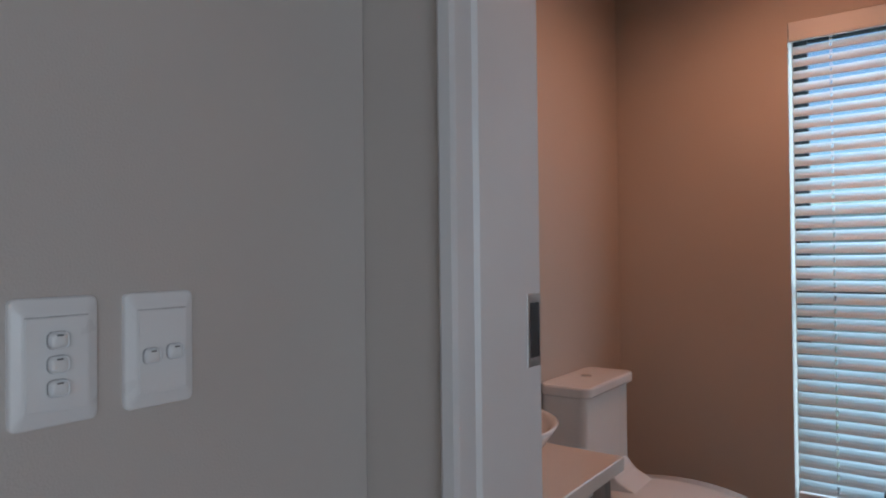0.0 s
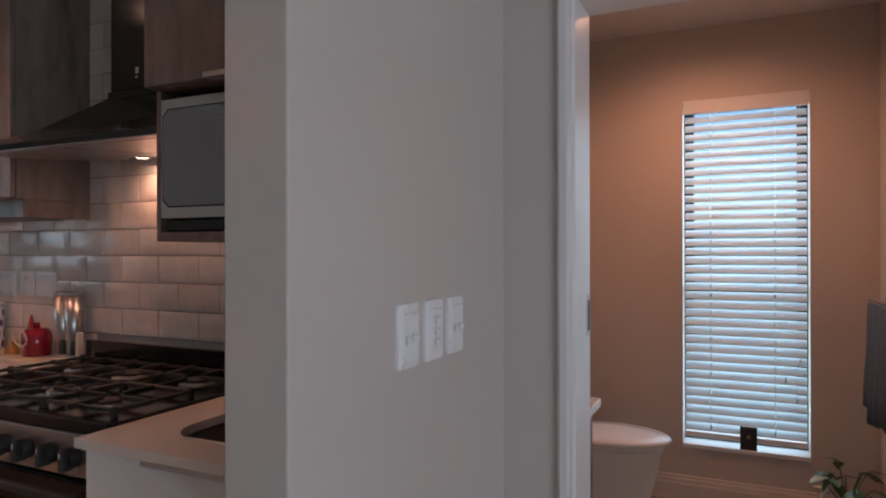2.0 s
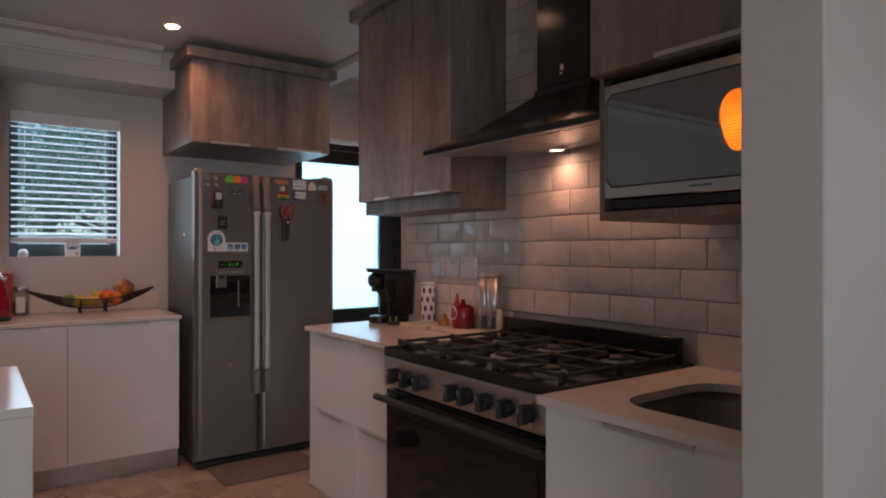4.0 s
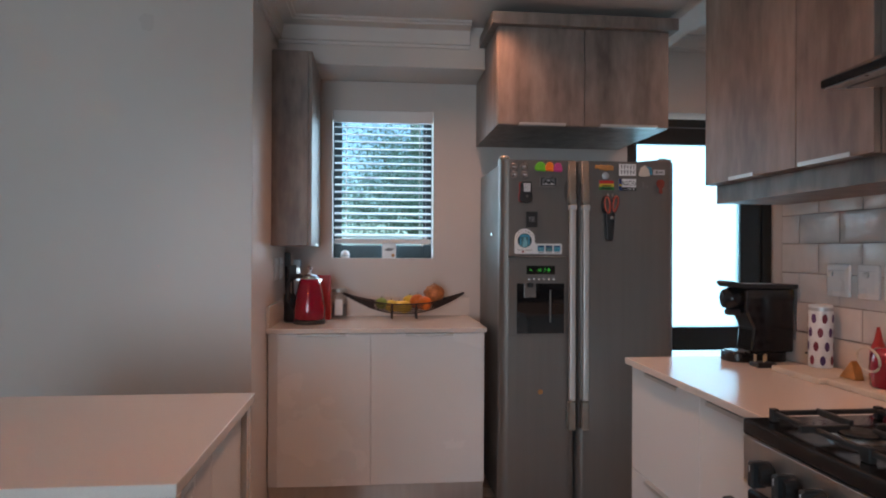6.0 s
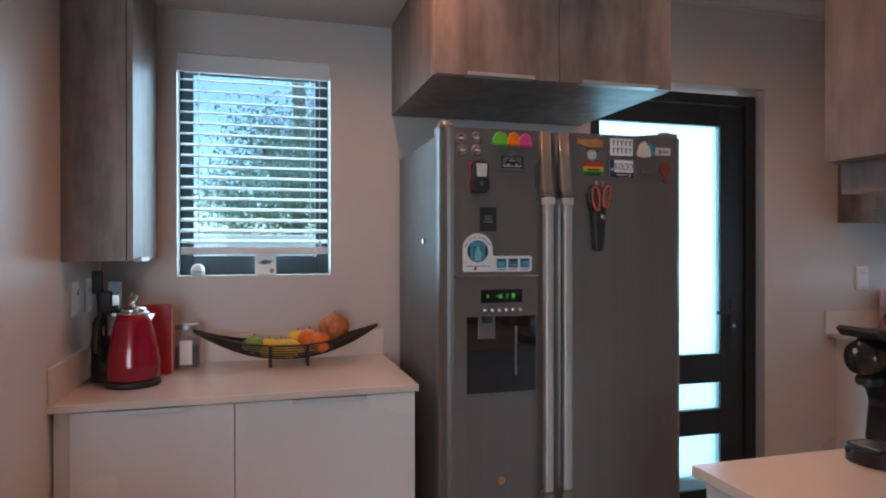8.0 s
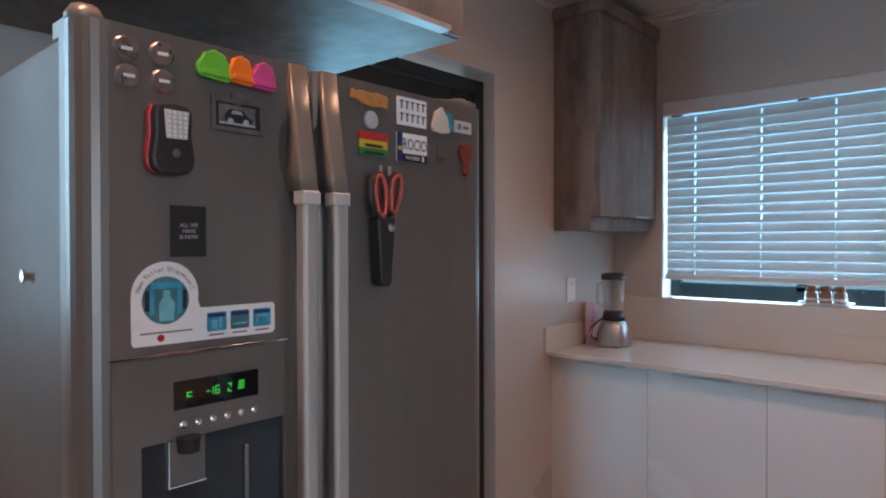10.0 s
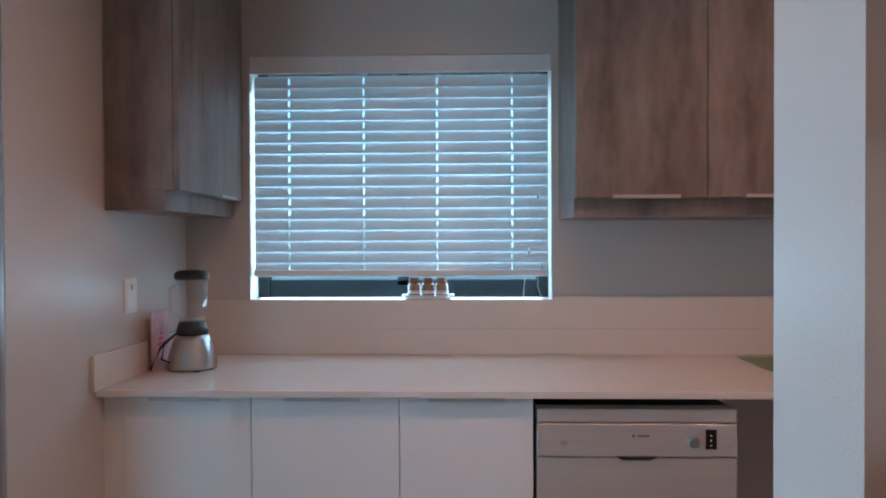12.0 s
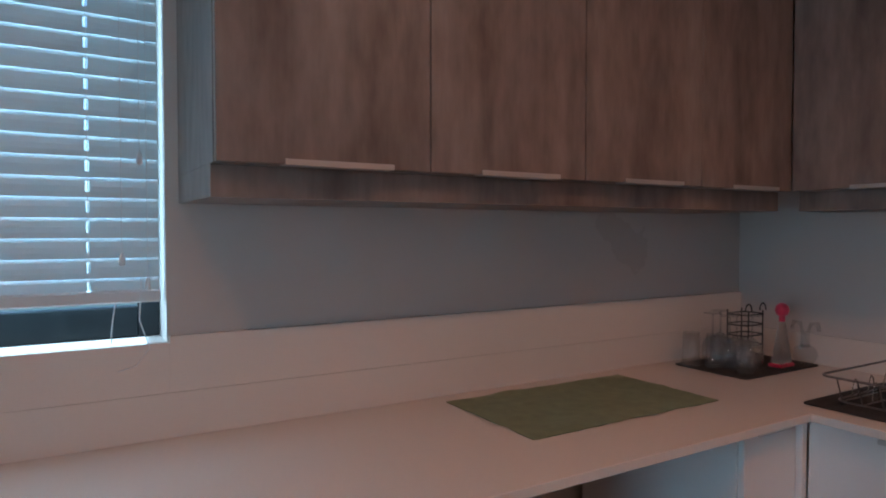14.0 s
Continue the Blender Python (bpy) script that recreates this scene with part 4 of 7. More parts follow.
def fridge():
    t = thing("fridge", (-4.45, 0.55, 0), "dark steel side-by-side fridge with ice and water dispenser", "fridge")
    part("body", boxes((-4.815, -4.215, 0.104, 0.992, 0.035, 1.738), bevel=0.006, segments=2), FRIDGE_SIDE, t, "grey painted steel body")
    part("base_grille", boxes((-4.80, -4.19, 0.12, 0.98, 0.005, 0.034), bevel=0.002), BLACK_MATT, t)

    def door(y0, y1, label):
        r = 0.042
        out = [(-4.21, y0), (-4.21, y1)]
        for k in range(7):
            a = radians(90 * k / 6)
            out.append((-4.145 - r + r * math.sin(a), y1 - r + r * math.cos(a)))
        for k in range(7):
            a = radians(90 * k / 6)
            out.append((-4.145 - r + r * math.cos(a), y0 + r - r * math.sin(a)))
        return part("door", prism(out, "z", 0.06, 1.755), FRIDGE, t, label)

    left = door(0.098, 0.482, "freezer door with dispenser")
    right = door(0.488, 0.998, "fridge door")
    for d, y, scoop in ((left, 0.452, 0.440), (right, 0.519, 0.508)):
        # the grip starts flush at the door's top and swells out towards the bar
        bm = bmesh.new()
        rings = []
        for z, x1, w in ((1.7545, -4.1385, 0.0190), (1.66, -4.123, 0.0190), (1.565, -4.1045, 0.0188), (1.531, -4.0980, 0.0185)):
            yc = y + 0.006 * (z - 1.531) / 0.22
            e = 0.0040
            rings.append([bm.verts.new(p) for p in ((-4.1449, yc - w, z), (x1 - e, yc - w, z), (x1 - e * 0.3, yc - w + e * 0.7, z), (x1, yc - w + e * 1.6, z), (x1, yc + w - e * 1.6, z), (x1 - e * 0.3, yc + w - e * 0.7, z), (x1 - e, yc + w, z), (-4.1449, yc + w, z))])
        for p, q in zip(rings, rings[1:]):
            for k in range(8):
                bm.faces.new((p[k], p[(k + 1) % 8], q[(k + 1) % 8], q[k]))
        bm.faces.new(rings[0]), bm.faces.new(rings[-1])
        bmesh.ops.recalc_face_normals(bm, faces=bm.faces)
        part("handle_post", bm, FRIDGE_TAN, d, "grey moulded handle root", True)
        # flat dark oval: the hollow's shade is put into its colour
        part("finger_scoop", prism([(scoop + 0.021 * math.cos(a) * (0.75 if math.cos(a) > 0 else 1) - 0.004 * math.sin(a), 1.595 + 0.060 * math.sin(a)) for a in [2 * math.pi * k / 24 for k in range(24)]], "x", -4.1449, -4.1441, 0.0003), SCOOP_SHADE, d, "flat dark oval for the shade in the finger scoop")
        part("handle_bar", boxes((-4.122, -4.095, y - 0.017, y + 0.017, 0.565, 1.531), bevel=0.009, segments=3), HANDLE_M, d, "satin aluminium handle bar")
        part("handle_cap", boxes((-4.124, -4.093, y - 0.019, y + 0.019, 1.506, 1.5305), bevel=0.003), PLASTIC_GREY, d)
        part("handle_post", boxes((-4.1448, -4.098, y - 0.019, y + 0.019, 0.42, 0.564), bevel=0.006), FRIDGE_TAN, d)
    dp = part("dispenser", boxes((-4.1449, -4.1385, 0.139, 0.428, 0.885, 1.272), bevel=0.002), FRIDGE, left, "dispenser panel")
    part("trim_line", boxes((-4.1449, -4.134, 0.134, 0.431, 1.2725, 1.277), bevel=0.0008), CHROME, left)
    # no hollow here: a flat dark sheet gives the dispenser's inner shade
    part("recess", boxes((-4.1384, -4.1372, 0.180, 0.420, 0.895, 1.143)), DARK_GLASS, left, "flat dark sheet for the shade in the dispenser recess")
    part("paddle", boxes((-4.1371, -4.1340, 0.218, 0.276, 1.075, 1.143), bevel=0.001), FRIDGE_SIDE, left)
    part("paddle_rim", join(boxes((-4.1371, -4.132, 0.217, 0.219, 1.075, 1.143)), boxes((-4.1371, -4.132, 0.217, 0.277, 1.073, 1.075))), CHROME, left)
    part("spout", lathe([(0.016, 0), (0.018, 0.02), (0.018, 0.022)], (-4.128, 0.246, 1.125), 16), BLACK_MATT, left)
    part("nozzle_bar", boxes((-4.1371, -4.133, 0.345, 0.352, 0.95, 1.11), bevel=0.001), GREY_PRINT, left)
    ds = part("display", boxes((-4.1384, -4.1368, 0.228, 0.372, 1.188, 1.231)), DARK_GLASS, left, "lit green display")
    xs = -4.1366
    for y, z, w, h in ((0.252, 1.206, 0.008, 0.002), (0.252, 1.212, 0.008, 0.002), (0.249, 1.209, 0.0018, 0.008), (0.283, 1.209, 0.006, 0.0018), (0.3195, 1.203, 0.007, 0.0018), (0.3195, 1.215, 0.007, 0.0018), (0.322, 1.212, 0.0018, 0.006), (0.317, 1.206, 0.0018, 0.006)):
        part("segment", boxes((xs, xs + 0.0004, y - w / 2, y + w / 2, z - h / 2, z + h / 2)), GREEN_LED, left)
    for y, one in ((0.291, True), (0.2985, False)):
        if one:
            part("segment", boxes((xs, xs + 0.0004, y - 0.0009, y + 0.0009, 1.203, 1.215)), GREEN_LED, left)
        else:
            for dy, z, w, h in ((0, 1.203, 0.007, 0.0018), (0, 1.209, 0.007, 0.0018), (0, 1.215, 0.006, 0.0018), (-0.003, 1.209, 0.0018, 0.012), (0.003, 1.206, 0.0018, 0.006)):
                part("segment", boxes((xs, xs + 0.0004, y + dy - w / 2, y + dy + w / 2, z - h / 2, z + h / 2)), GREEN_LED, left)
    for k in range(5):
        part("segment", boxes((xs, xs + 0.0004, 0.334 + k * 0.0006, 0.346, 1.2035 + k * 0.003, 1.2055 + k * 0.003)), GREEN_LED, left)
    for k in range(6):
        y = 0.243 + 0.0246 * k
        part("button", lathe([(0.007, 0.0), (0.007, 0.001), (0.005, 0.0028), (0.0, 0.003)], (-4.1384, y, 1.164), 14, "x"), CHROME, left, smooth=True)
        part("caption", boxes((-4.1384, -4.1380, y - 0.008, y + 0.008, 1.177, 1.1795)), GREY_PRINT, left)
    for y in (0.125, 0.945):
        part("hinge_cover", lathe([(0.026, 0.0), (0.026, 0.012), (0.018, 0.024), (0.0, 0.026)], (-4.19, y, 1.7555), 20), FRIDGE_TAN, t, smooth=True)
        part("hinge_plate", boxes((-4.26, -4.19, y - 0.02, y + 0.02, 1.7385, 1.768), bevel=0.003), FRIDGE_TAN, t)
    part("hinge_arm", prism([(0.80, 1.7555), (0.985, 1.7555), (0.985, 1.773), (0.955, 1.775), (0.80, 1.7575)], "x", -4.205, -4.165, 0.002), FRIDGE_TAN, t)
    part("side_knob", lathe([(0.006, 0.0), (0.006, -0.006), (0.011, -0.008), (0.011, -0.012), (0.0, -0.014)], (-4.371, 0.104, 1.389), 14, "y"), CHROME, t)


fridge()
FX = -4.1445


def flat(name, label, cat, y0, y1, z0, z1, mat, depth=0.003, bevel=0.0008, group="fridge magnets"):
    """A flat magnet on the fridge door."""
    t = thing(name, (FX, (y0 + y1) / 2, z0), label, cat, group)
    part("plate", boxes((FX, FX + depth, y0, y1, z0, z1), bevel=bevel), mat, t)
    return t


def decal(name, parent, y0, y1, z0, z1, mat, lift):
    return part(name, boxes((FX + lift, FX + lift + 0.0004, y0, y1, z0, z1)), mat, parent)


def lettering(text, parent, size, place, turn, mat, name="lettering", squeeze=1.0):
    """Letters as a thin mesh. turn: Euler degrees; place: centre of the first baseline."""
    cu = bpy.data.curves.new("letters", "FONT")
    cu.body, cu.size, cu.align_x, cu.extrude, cu.resolution_u = text, size, "CENTER", 0.0002, 2
    ob = bpy.data.objects.new("letters", cu)
    scene.collection.objects.link(ob)
    bpy.context.view_layer.update()
    me = bpy.data.meshes.new_from_object(ob.evaluated_get(bpy.context.evaluated_depsgraph_get()))
    bpy.data.objects.remove(ob)
    bm = bmesh.new()
    bm.from_mesh(me)
    bpy.data.meshes.remove(me)
    bm.transform(pose(*place, *turn) @ Matrix.Diagonal((squeeze, 1, 1, 1)))
    return part(name, bm, mat, parent)


for y, z in ((0.170, 1.719), (0.222, 1.722), (0.173, 1.681), (0.224, 1.682)):
    t = thing("bottle_cap_magnet", (FX, y, z - 0.014), "round bronze bottle cap magnet on the freezer door", "magnet", "fridge magnets")
    part("cap", lathe([(0.0185, 0.0), (0.0185, 0.003), (0.0155, 0.006), (0.0, 0.0065)], (FX, y, z), 21, "x"), CAP_M, t)
    part("print", boxes((FX + 0.0066, FX + 0.007, y - 0.008, y + 0.008, z - 0.003, z + 0.002)), PLASTIC, t)

for k, (y, z, w, mat, word) in enumerate(((0.297, 1.700, 0.029, LIME, "lime green"), (0.343, 1.700, 0.023, NEON_ORANGE, "orange"), (0.384, 1.697, 0.023, MAGENTA, "magenta"))):
    t = thing("magnetic_clip", (FX, y, z), word + " plastic magnetic clip with scalloped edge", "clip", "fridge magnets")
    out = [(y - w, z + 0.006), (y - w + 0.006, z), (y + w - 0.004, z - 0.003), (y + w, z + 0.008), (y + w - 0.002, z + 0.022)]
    for a in range(15, 166, 10):
        r = 1 + 0.05 * math.sin(radians(a) * 9)
        out.append((y + w * 0.9 * r * math.cos(radians(a)), z + 0.018 + 0.027 * r * math.sin(radians(a))))
    out.append((y - w - 0.001, z + 0.020))
    grip = part("grip", prism(out, "x", FX + 0.001, FX + 0.010 + 0.002 * k, 0.003), mat, t)
    part("jaw", prism([(y - w + 0.004, z + 0.004), (y + w - 0.004, z + 0.002), (y + w - 0.007, z + 0.012), (y - w + 0.007, z + 0.013)], "x", FX + 0.0102 + 0.002 * k, FX + 0.014 + 0.002 * k, 0.0015), mat, t)

t = thing("picture_frame_magnet", (FX, 0.346, 1.62), "small pewter frame magnet with a black and white car photo", "magnet", "fridge magnets")
part("frame", join(boxes((FX, FX + 0.005, 0.300, 0.393, 1.620, 1.628)), boxes((FX, FX + 0.005, 0.300, 0.393, 1.667, 1.675)), boxes((FX, FX + 0.005, 0.300, 0.307, 1.628, 1.667)), boxes((FX, FX + 0.005, 0.386, 0.393, 1.628, 1.667)), lathe([(0.012, 0), (0.012, 0.004), (0.0, 0.005)], (FX, 0.346, 1.676), 14, "x")), PEWTER, t)
decal("mount", t, 0.307, 0.386, 1.628, 1.667, INK, 0.0006)
ph = decal("photo", t, 0.314, 0.380, 1.632, 1.664, GREY_PRINT, 0.001)
car = [(0.325, 1.636), (0.370, 1.636), (0.376, 1.643), (0.366, 1.648), (0.357, 1.658), (0.333, 1.658), (0.324, 1.648)]
part("car_print", prism(car, "x", FX + 0.0015, FX + 0.0019), INK, ph)
part("road_print", boxes((FX + 0.0015, FX + 0.0017, 0.315, 0.379, 1.633, 1.636)), PLASTIC_GREY, ph)
for wy in (0.334, 0.362):
    part("wheel_print", lathe([(0.0055, 0), (0.0055, 0.0003)], (FX + 0.00195, wy, 1.638), 14, "x"), PLASTIC_GREY, ph)
part("window_print", prism([(0.335, 1.650), (0.357, 1.650), (0.353, 1.656), (0.338, 1.656)], "x", FX + 0.00195, FX + 0.0022), PLASTIC_GREY, ph)

t = thing("torch", (FX, 0.225, 1.548), "black magnetic work torch with red edge", "torch")
def torch_outline(grow):
    """A waisted outline, wide at head and foot."""
    half = [(0.0, 1.541), (0.022, 1.543), (0.031, 1.551), (0.0335, 1.566), (0.031, 1.584), (0.0285, 1.600), (0.0295, 1.618), (0.0295, 1.634), (0.024, 1.644), (0.0, 1.646)]
    right = [(0.2195 + y + grow, z) for y, z in half]
    return right + [(0.2195 - y - grow, z) for y, z in half[-2:0:-1]]


part("red_edge", prism(torch_outline(0.0012), "x", FX + 0.003, FX + 0.015, 0.003), RED_SILICONE, t, "red rubber edge")
part("body", prism([(y + 0.0015, z) for y, z in torch_outline(-0.0005)], "x", FX + 0.001, FX + 0.029, 0.005), BLACK_MATT, t)
lens = part("lens", prism([(0.2085, 1.594), (0.2405, 1.594), (0.2435, 1.636), (0.2055, 1.636)], "x", FX + 0.0285, FX + 0.0305, 0.001), PLASTIC_GREY, t)
for i in range(4):
    for j in range(6):
        part("led", lathe([(0.0026, 0), (0.002, 0.0015), (0, 0.002)], (FX + 0.0305, 0.2125 + 0.0082 * i, 1.598 + 0.0068 * j), 8, "x"), PLASTIC, lens)
part("push_button", lathe([(0.0065, 0), (0.0065, 0.001), (0.004, 0.002), (0, 0.002)], (FX + 0.029, 0.224, 1.573), 16, "x"), FRIDGE_SIDE, t, smooth=True)

t = flat("card_magnet", "matt black card magnet with small white lettering", "magnet", 0.234, 0.291, 1.420, 1.498, INK)
for line, z in (("ALL WE", 1.4655), ("HAVE", 1.4565), ("IS NOW", 1.4475)):
    lettering(line, t, 0.0085, (FX + 0.0033, 0.2625, z), (90, 0, 90), PLASTIC_GREY)

# product sticker with a round head and a foot strip
t = thing("sticker", (FX, 0.29, 1.288), "white product sticker with round head and blue pictures", "sticker")
out = [(0.176, 1.294), (0.180, 1.289), (0.410, 1.288), (0.416, 1.293), (0.416, 1.335), (0.411, 1.340), (0.282, 1.340), (0.2775, 1.352)]
out += [(0.227 + 0.0515 * math.cos(radians(a)), 1.362 + 0.0515 * math.sin(radians(a))) for a in range(0, 181, 12)] + [(0.1755, 1.345)]
part("sheet", prism(out, "x", FX, FX + 0.0005), PLASTIC, t)
circ = part("round_picture", lathe([(0.036, 0), (0.036, 0.0004), (0, 0.0004)], (FX + 0.0005, 0.227, 1.355), 32, "x"), TEAL_PRINT, t)
part("bottle_print", join(*[prism(o, "x", FX + 0.001, FX + 0.0013) for o in ([(0.217, 1.324), (0.239, 1.324), (0.240, 1.350), (0.233, 1.361), (0.233, 1.370), (0.223, 1.370), (0.223, 1.361), (0.216, 1.350)],)]), PALE_PRINT, t)
part("nozzle_print", boxes((FX + 0.001, FX + 0.0013, 0.205, 0.251, 1.373, 1.382), (FX + 0.001, FX + 0.0013, 0.203, 0.209, 1.334, 1.372), (FX + 0.001, FX + 0.0013, 0.245, 0.251, 1.334, 1.372)), BLUE_PRINT, t)
part("side_print", boxes((FX + 0.001, FX + 0.0012, 0.195, 0.202, 1.340, 1.370), (FX + 0.001, FX + 0.0012, 0.253, 0.259, 1.340, 1.370)), INK, t)
for k in range(3):
    a = 0.292 + 0.041 * k
    pic = part("blue_picture", prism(rounded(a, a + 0.034, 1.301, 1.331, 0.003, 3), "x", FX + 0.0005, FX + 0.0009), BLUE_PRINT if k != 1 else TEAL_PRINT, t)
    part("picture_top", boxes((FX + 0.0009, FX + 0.0011, a + 0.002, a + 0.032, 1.323, 1.329)), NAVY, pic)
    part("picture_motif", boxes((FX + 0.0009, FX + 0.0011, a + 0.008, a + 0.018, 1.304, 1.319), (FX + 0.0009, FX + 0.0011, a + 0.021, a + 0.026, 1.306, 1.322)) if k == 0 else boxes((FX + 0.0009, FX + 0.0011, a + 0.004, a + 0.030, 1.308, 1.311)) if k == 1 else boxes((FX + 0.0009, FX + 0.0011, a + 0.007, a + 0.027, 1.317, 1.321), (FX + 0.0009, FX + 0.0011, a + 0.007, a + 0.010, 1.306, 1.317)), PALE_PRINT, pic)
    part("caption", boxes((FX + 0.0005, FX + 0.0009, a + 0.004, a + 0.030, 1.294, 1.2965)), GREY_PRINT, t)
part("caption", boxes((FX + 0.0005, FX + 0.0009, 0.188, 0.268, 1.306, 1.3085)), GREY_PRINT, t)
part("logo_disc", lathe([(0.0055, 0), (0.0055, 0.0004), (0, 0.0004)], (FX + 0.0005, 0.219, 1.299), 16, "x"), RED_SILICONE, t)
words = "New Taller Dispenser!"
for k, ch in enumerate(words):
    if ch != " ":
        a = radians(162 - 144 * k / (len(words) - 1))
        lettering(ch, t, 0.0095, (FX + 0.0009, 0.227 + 0.0405 * math.cos(a), 1.3585 + 0.0405 * math.sin(a)), (90, 90 - math.degrees(a), 90), INK, "letter")

t = thing("resin_magnet", (FX, 0.635, 1.705), "tan resin relief magnet", "magnet", "fridge magnets")
part("relief", prism([(0.587, 1.716), (0.590, 1.737), (0.600, 1.731), (0.612, 1.736), (0.640, 1.733), (0.655, 1.737), (0.683, 1.731), (0.682, 1.707), (0.660, 1.709), (0.640, 1.706), (0.612, 1.711), (0.60, 1.716)], "x", FX, FX + 0.008, 0.002), TAN, t)
t = thing("disc_magnet", (FX, 0.642, 1.665), "small round grey glass magnet", "magnet", "fridge magnets")
part("disc", lathe([(0.018, 0), (0.018, 0.003), (0.015, 0.005), (0, 0.006)], (FX, 0.642, 1.682), 24, "x"), PLASTIC_GREY, t, smooth=True)
t = flat("card_magnet", "white card magnet with two rows of small figures", "magnet", 0.712, 0.800, 1.684, 1.742, PLASTIC)
for j in range(2):
    for i in range(5):
        y = 0.722 + 0.016 * i
        decal("print", t, y, y + 0.005, 1.692 + 0.026 * j, 1.708 + 0.026 * j, GREY_PRINT, 0.0031)
        decal("print", t, y - 0.002, y + 0.009, 1.706 + 0.026 * j, 1.709 + 0.026 * j, INK, 0.0031)
t = thing("resin_magnet", (FX, 0.848, 1.678), "blue and cream souvenir magnet with a rock shape", "magnet", "fridge magnets")
part("rock", prism([(0.813, 1.692), (0.825, 1.726), (0.846, 1.738), (0.866, 1.716), (0.872, 1.684), (0.846, 1.679), (0.82, 1.682)], "x", FX, FX + 0.007, 0.002), CREAM, t)
part("sea", prism([(0.848, 1.735), (0.880, 1.726), (0.884, 1.690), (0.866, 1.688), (0.862, 1.715)], "x", FX, FX + 0.006, 0.001), BLUE_PRINT, t)
t = flat("badge_magnet", "small silver badge magnet", "magnet", 0.890, 0.951, 1.690, 1.717, PLASTIC_GREY)
decal("print", t, 0.902, 0.914, 1.697, 1.710, GREY_PRINT, 0.0031)
decal("print", t, 0.920, 0.940, 1.700, 1.707, GREY_PRINT, 0.0031)
t = thing("flag_magnet", (FX, 0.647, 1.61), "red, yellow and green striped flag magnet", "magnet", "fridge magnets")
for k, mat in enumerate((FLAG_GREEN, FLAG_YELLOW, FLAG_RED)):
    part("stripe", boxes((FX, FX + 0.003, 0.611, 0.685, 1.611 + 0.0158 * k, 1.6267 + 0.0158 * k)), mat, t)
part("print", boxes((FX + 0.0031, FX + 0.0035, 0.625, 0.672, 1.629, 1.6345)), INK, t)
part("print", boxes((FX + 0.0031, FX + 0.0035, 0.622, 0.674, 1.6145, 1.620)), INK, t)
t = flat("plate_magnet", "white number plate magnet with a blue end", "magnet", 0.711, 0.801, 1.609, 1.668, PLASTIC)
decal("blue_end", t, 0.711, 0.727, 1.609, 1.668, NAVY, 0.0031)
decal("flag_print", t, 0.7135, 0.7245, 1.632, 1.640, FLAG_YELLOW, 0.0036)
decal("foot_strip", t, 0.7275, 0.801, 1.609, 1.626, INK, 0.0031)
lettering("MADRID", t, 0.011, (FX + 0.0038, 0.757, 1.6135), (90, 0, 90), PLASTIC)
decal("foot_print", t, 0.785, 0.790, 1.612, 1.623, PLASTIC, 0.0036)
lettering("ROCIO", t, 0.034, (FX + 0.0034, 0.764, 1.634), (90, 0, 90), INK, "lettering", 0.66)
t = thing("hook_magnet", (FX, 0.848, 1.62), "small dark metal hook magnet", "magnet", "fridge magnets")
part("hook", join(boxes((FX, FX + 0.003, 0.836, 0.842, 1.625, 1.655)), boxes((FX, FX + 0.008, 0.842, 0.862, 1.625, 1.632), bevel=0.001)), PEWTER, t)
t = thing("resin_magnet", (FX, 0.925, 1.592), "red-brown sea horse magnet", "magnet", "fridge magnets")
part("relief", prism([(0.905, 1.645), (0.912, 1.664), (0.935, 1.668), (0.950, 1.655), (0.945, 1.632), (0.935, 1.620), (0.940, 1.600), (0.930, 1.592), (0.918, 1.600), (0.922, 1.618), (0.912, 1.632)], "x", FX, FX + 0.008, 0.002), BROWN_RED, t)
t = thing("badge_magnet", (FX, 0.308, 0.59), "small orange-red leaf sticker low on the freezer door", "magnet", "fridge magnets")
part("leaf", prism([(0.296, 0.600), (0.304, 0.592), (0.320, 0.596), (0.322, 0.612), (0.308, 0.618), (0.298, 0.612)], "x", FX, FX + 0.002), TAN, t)


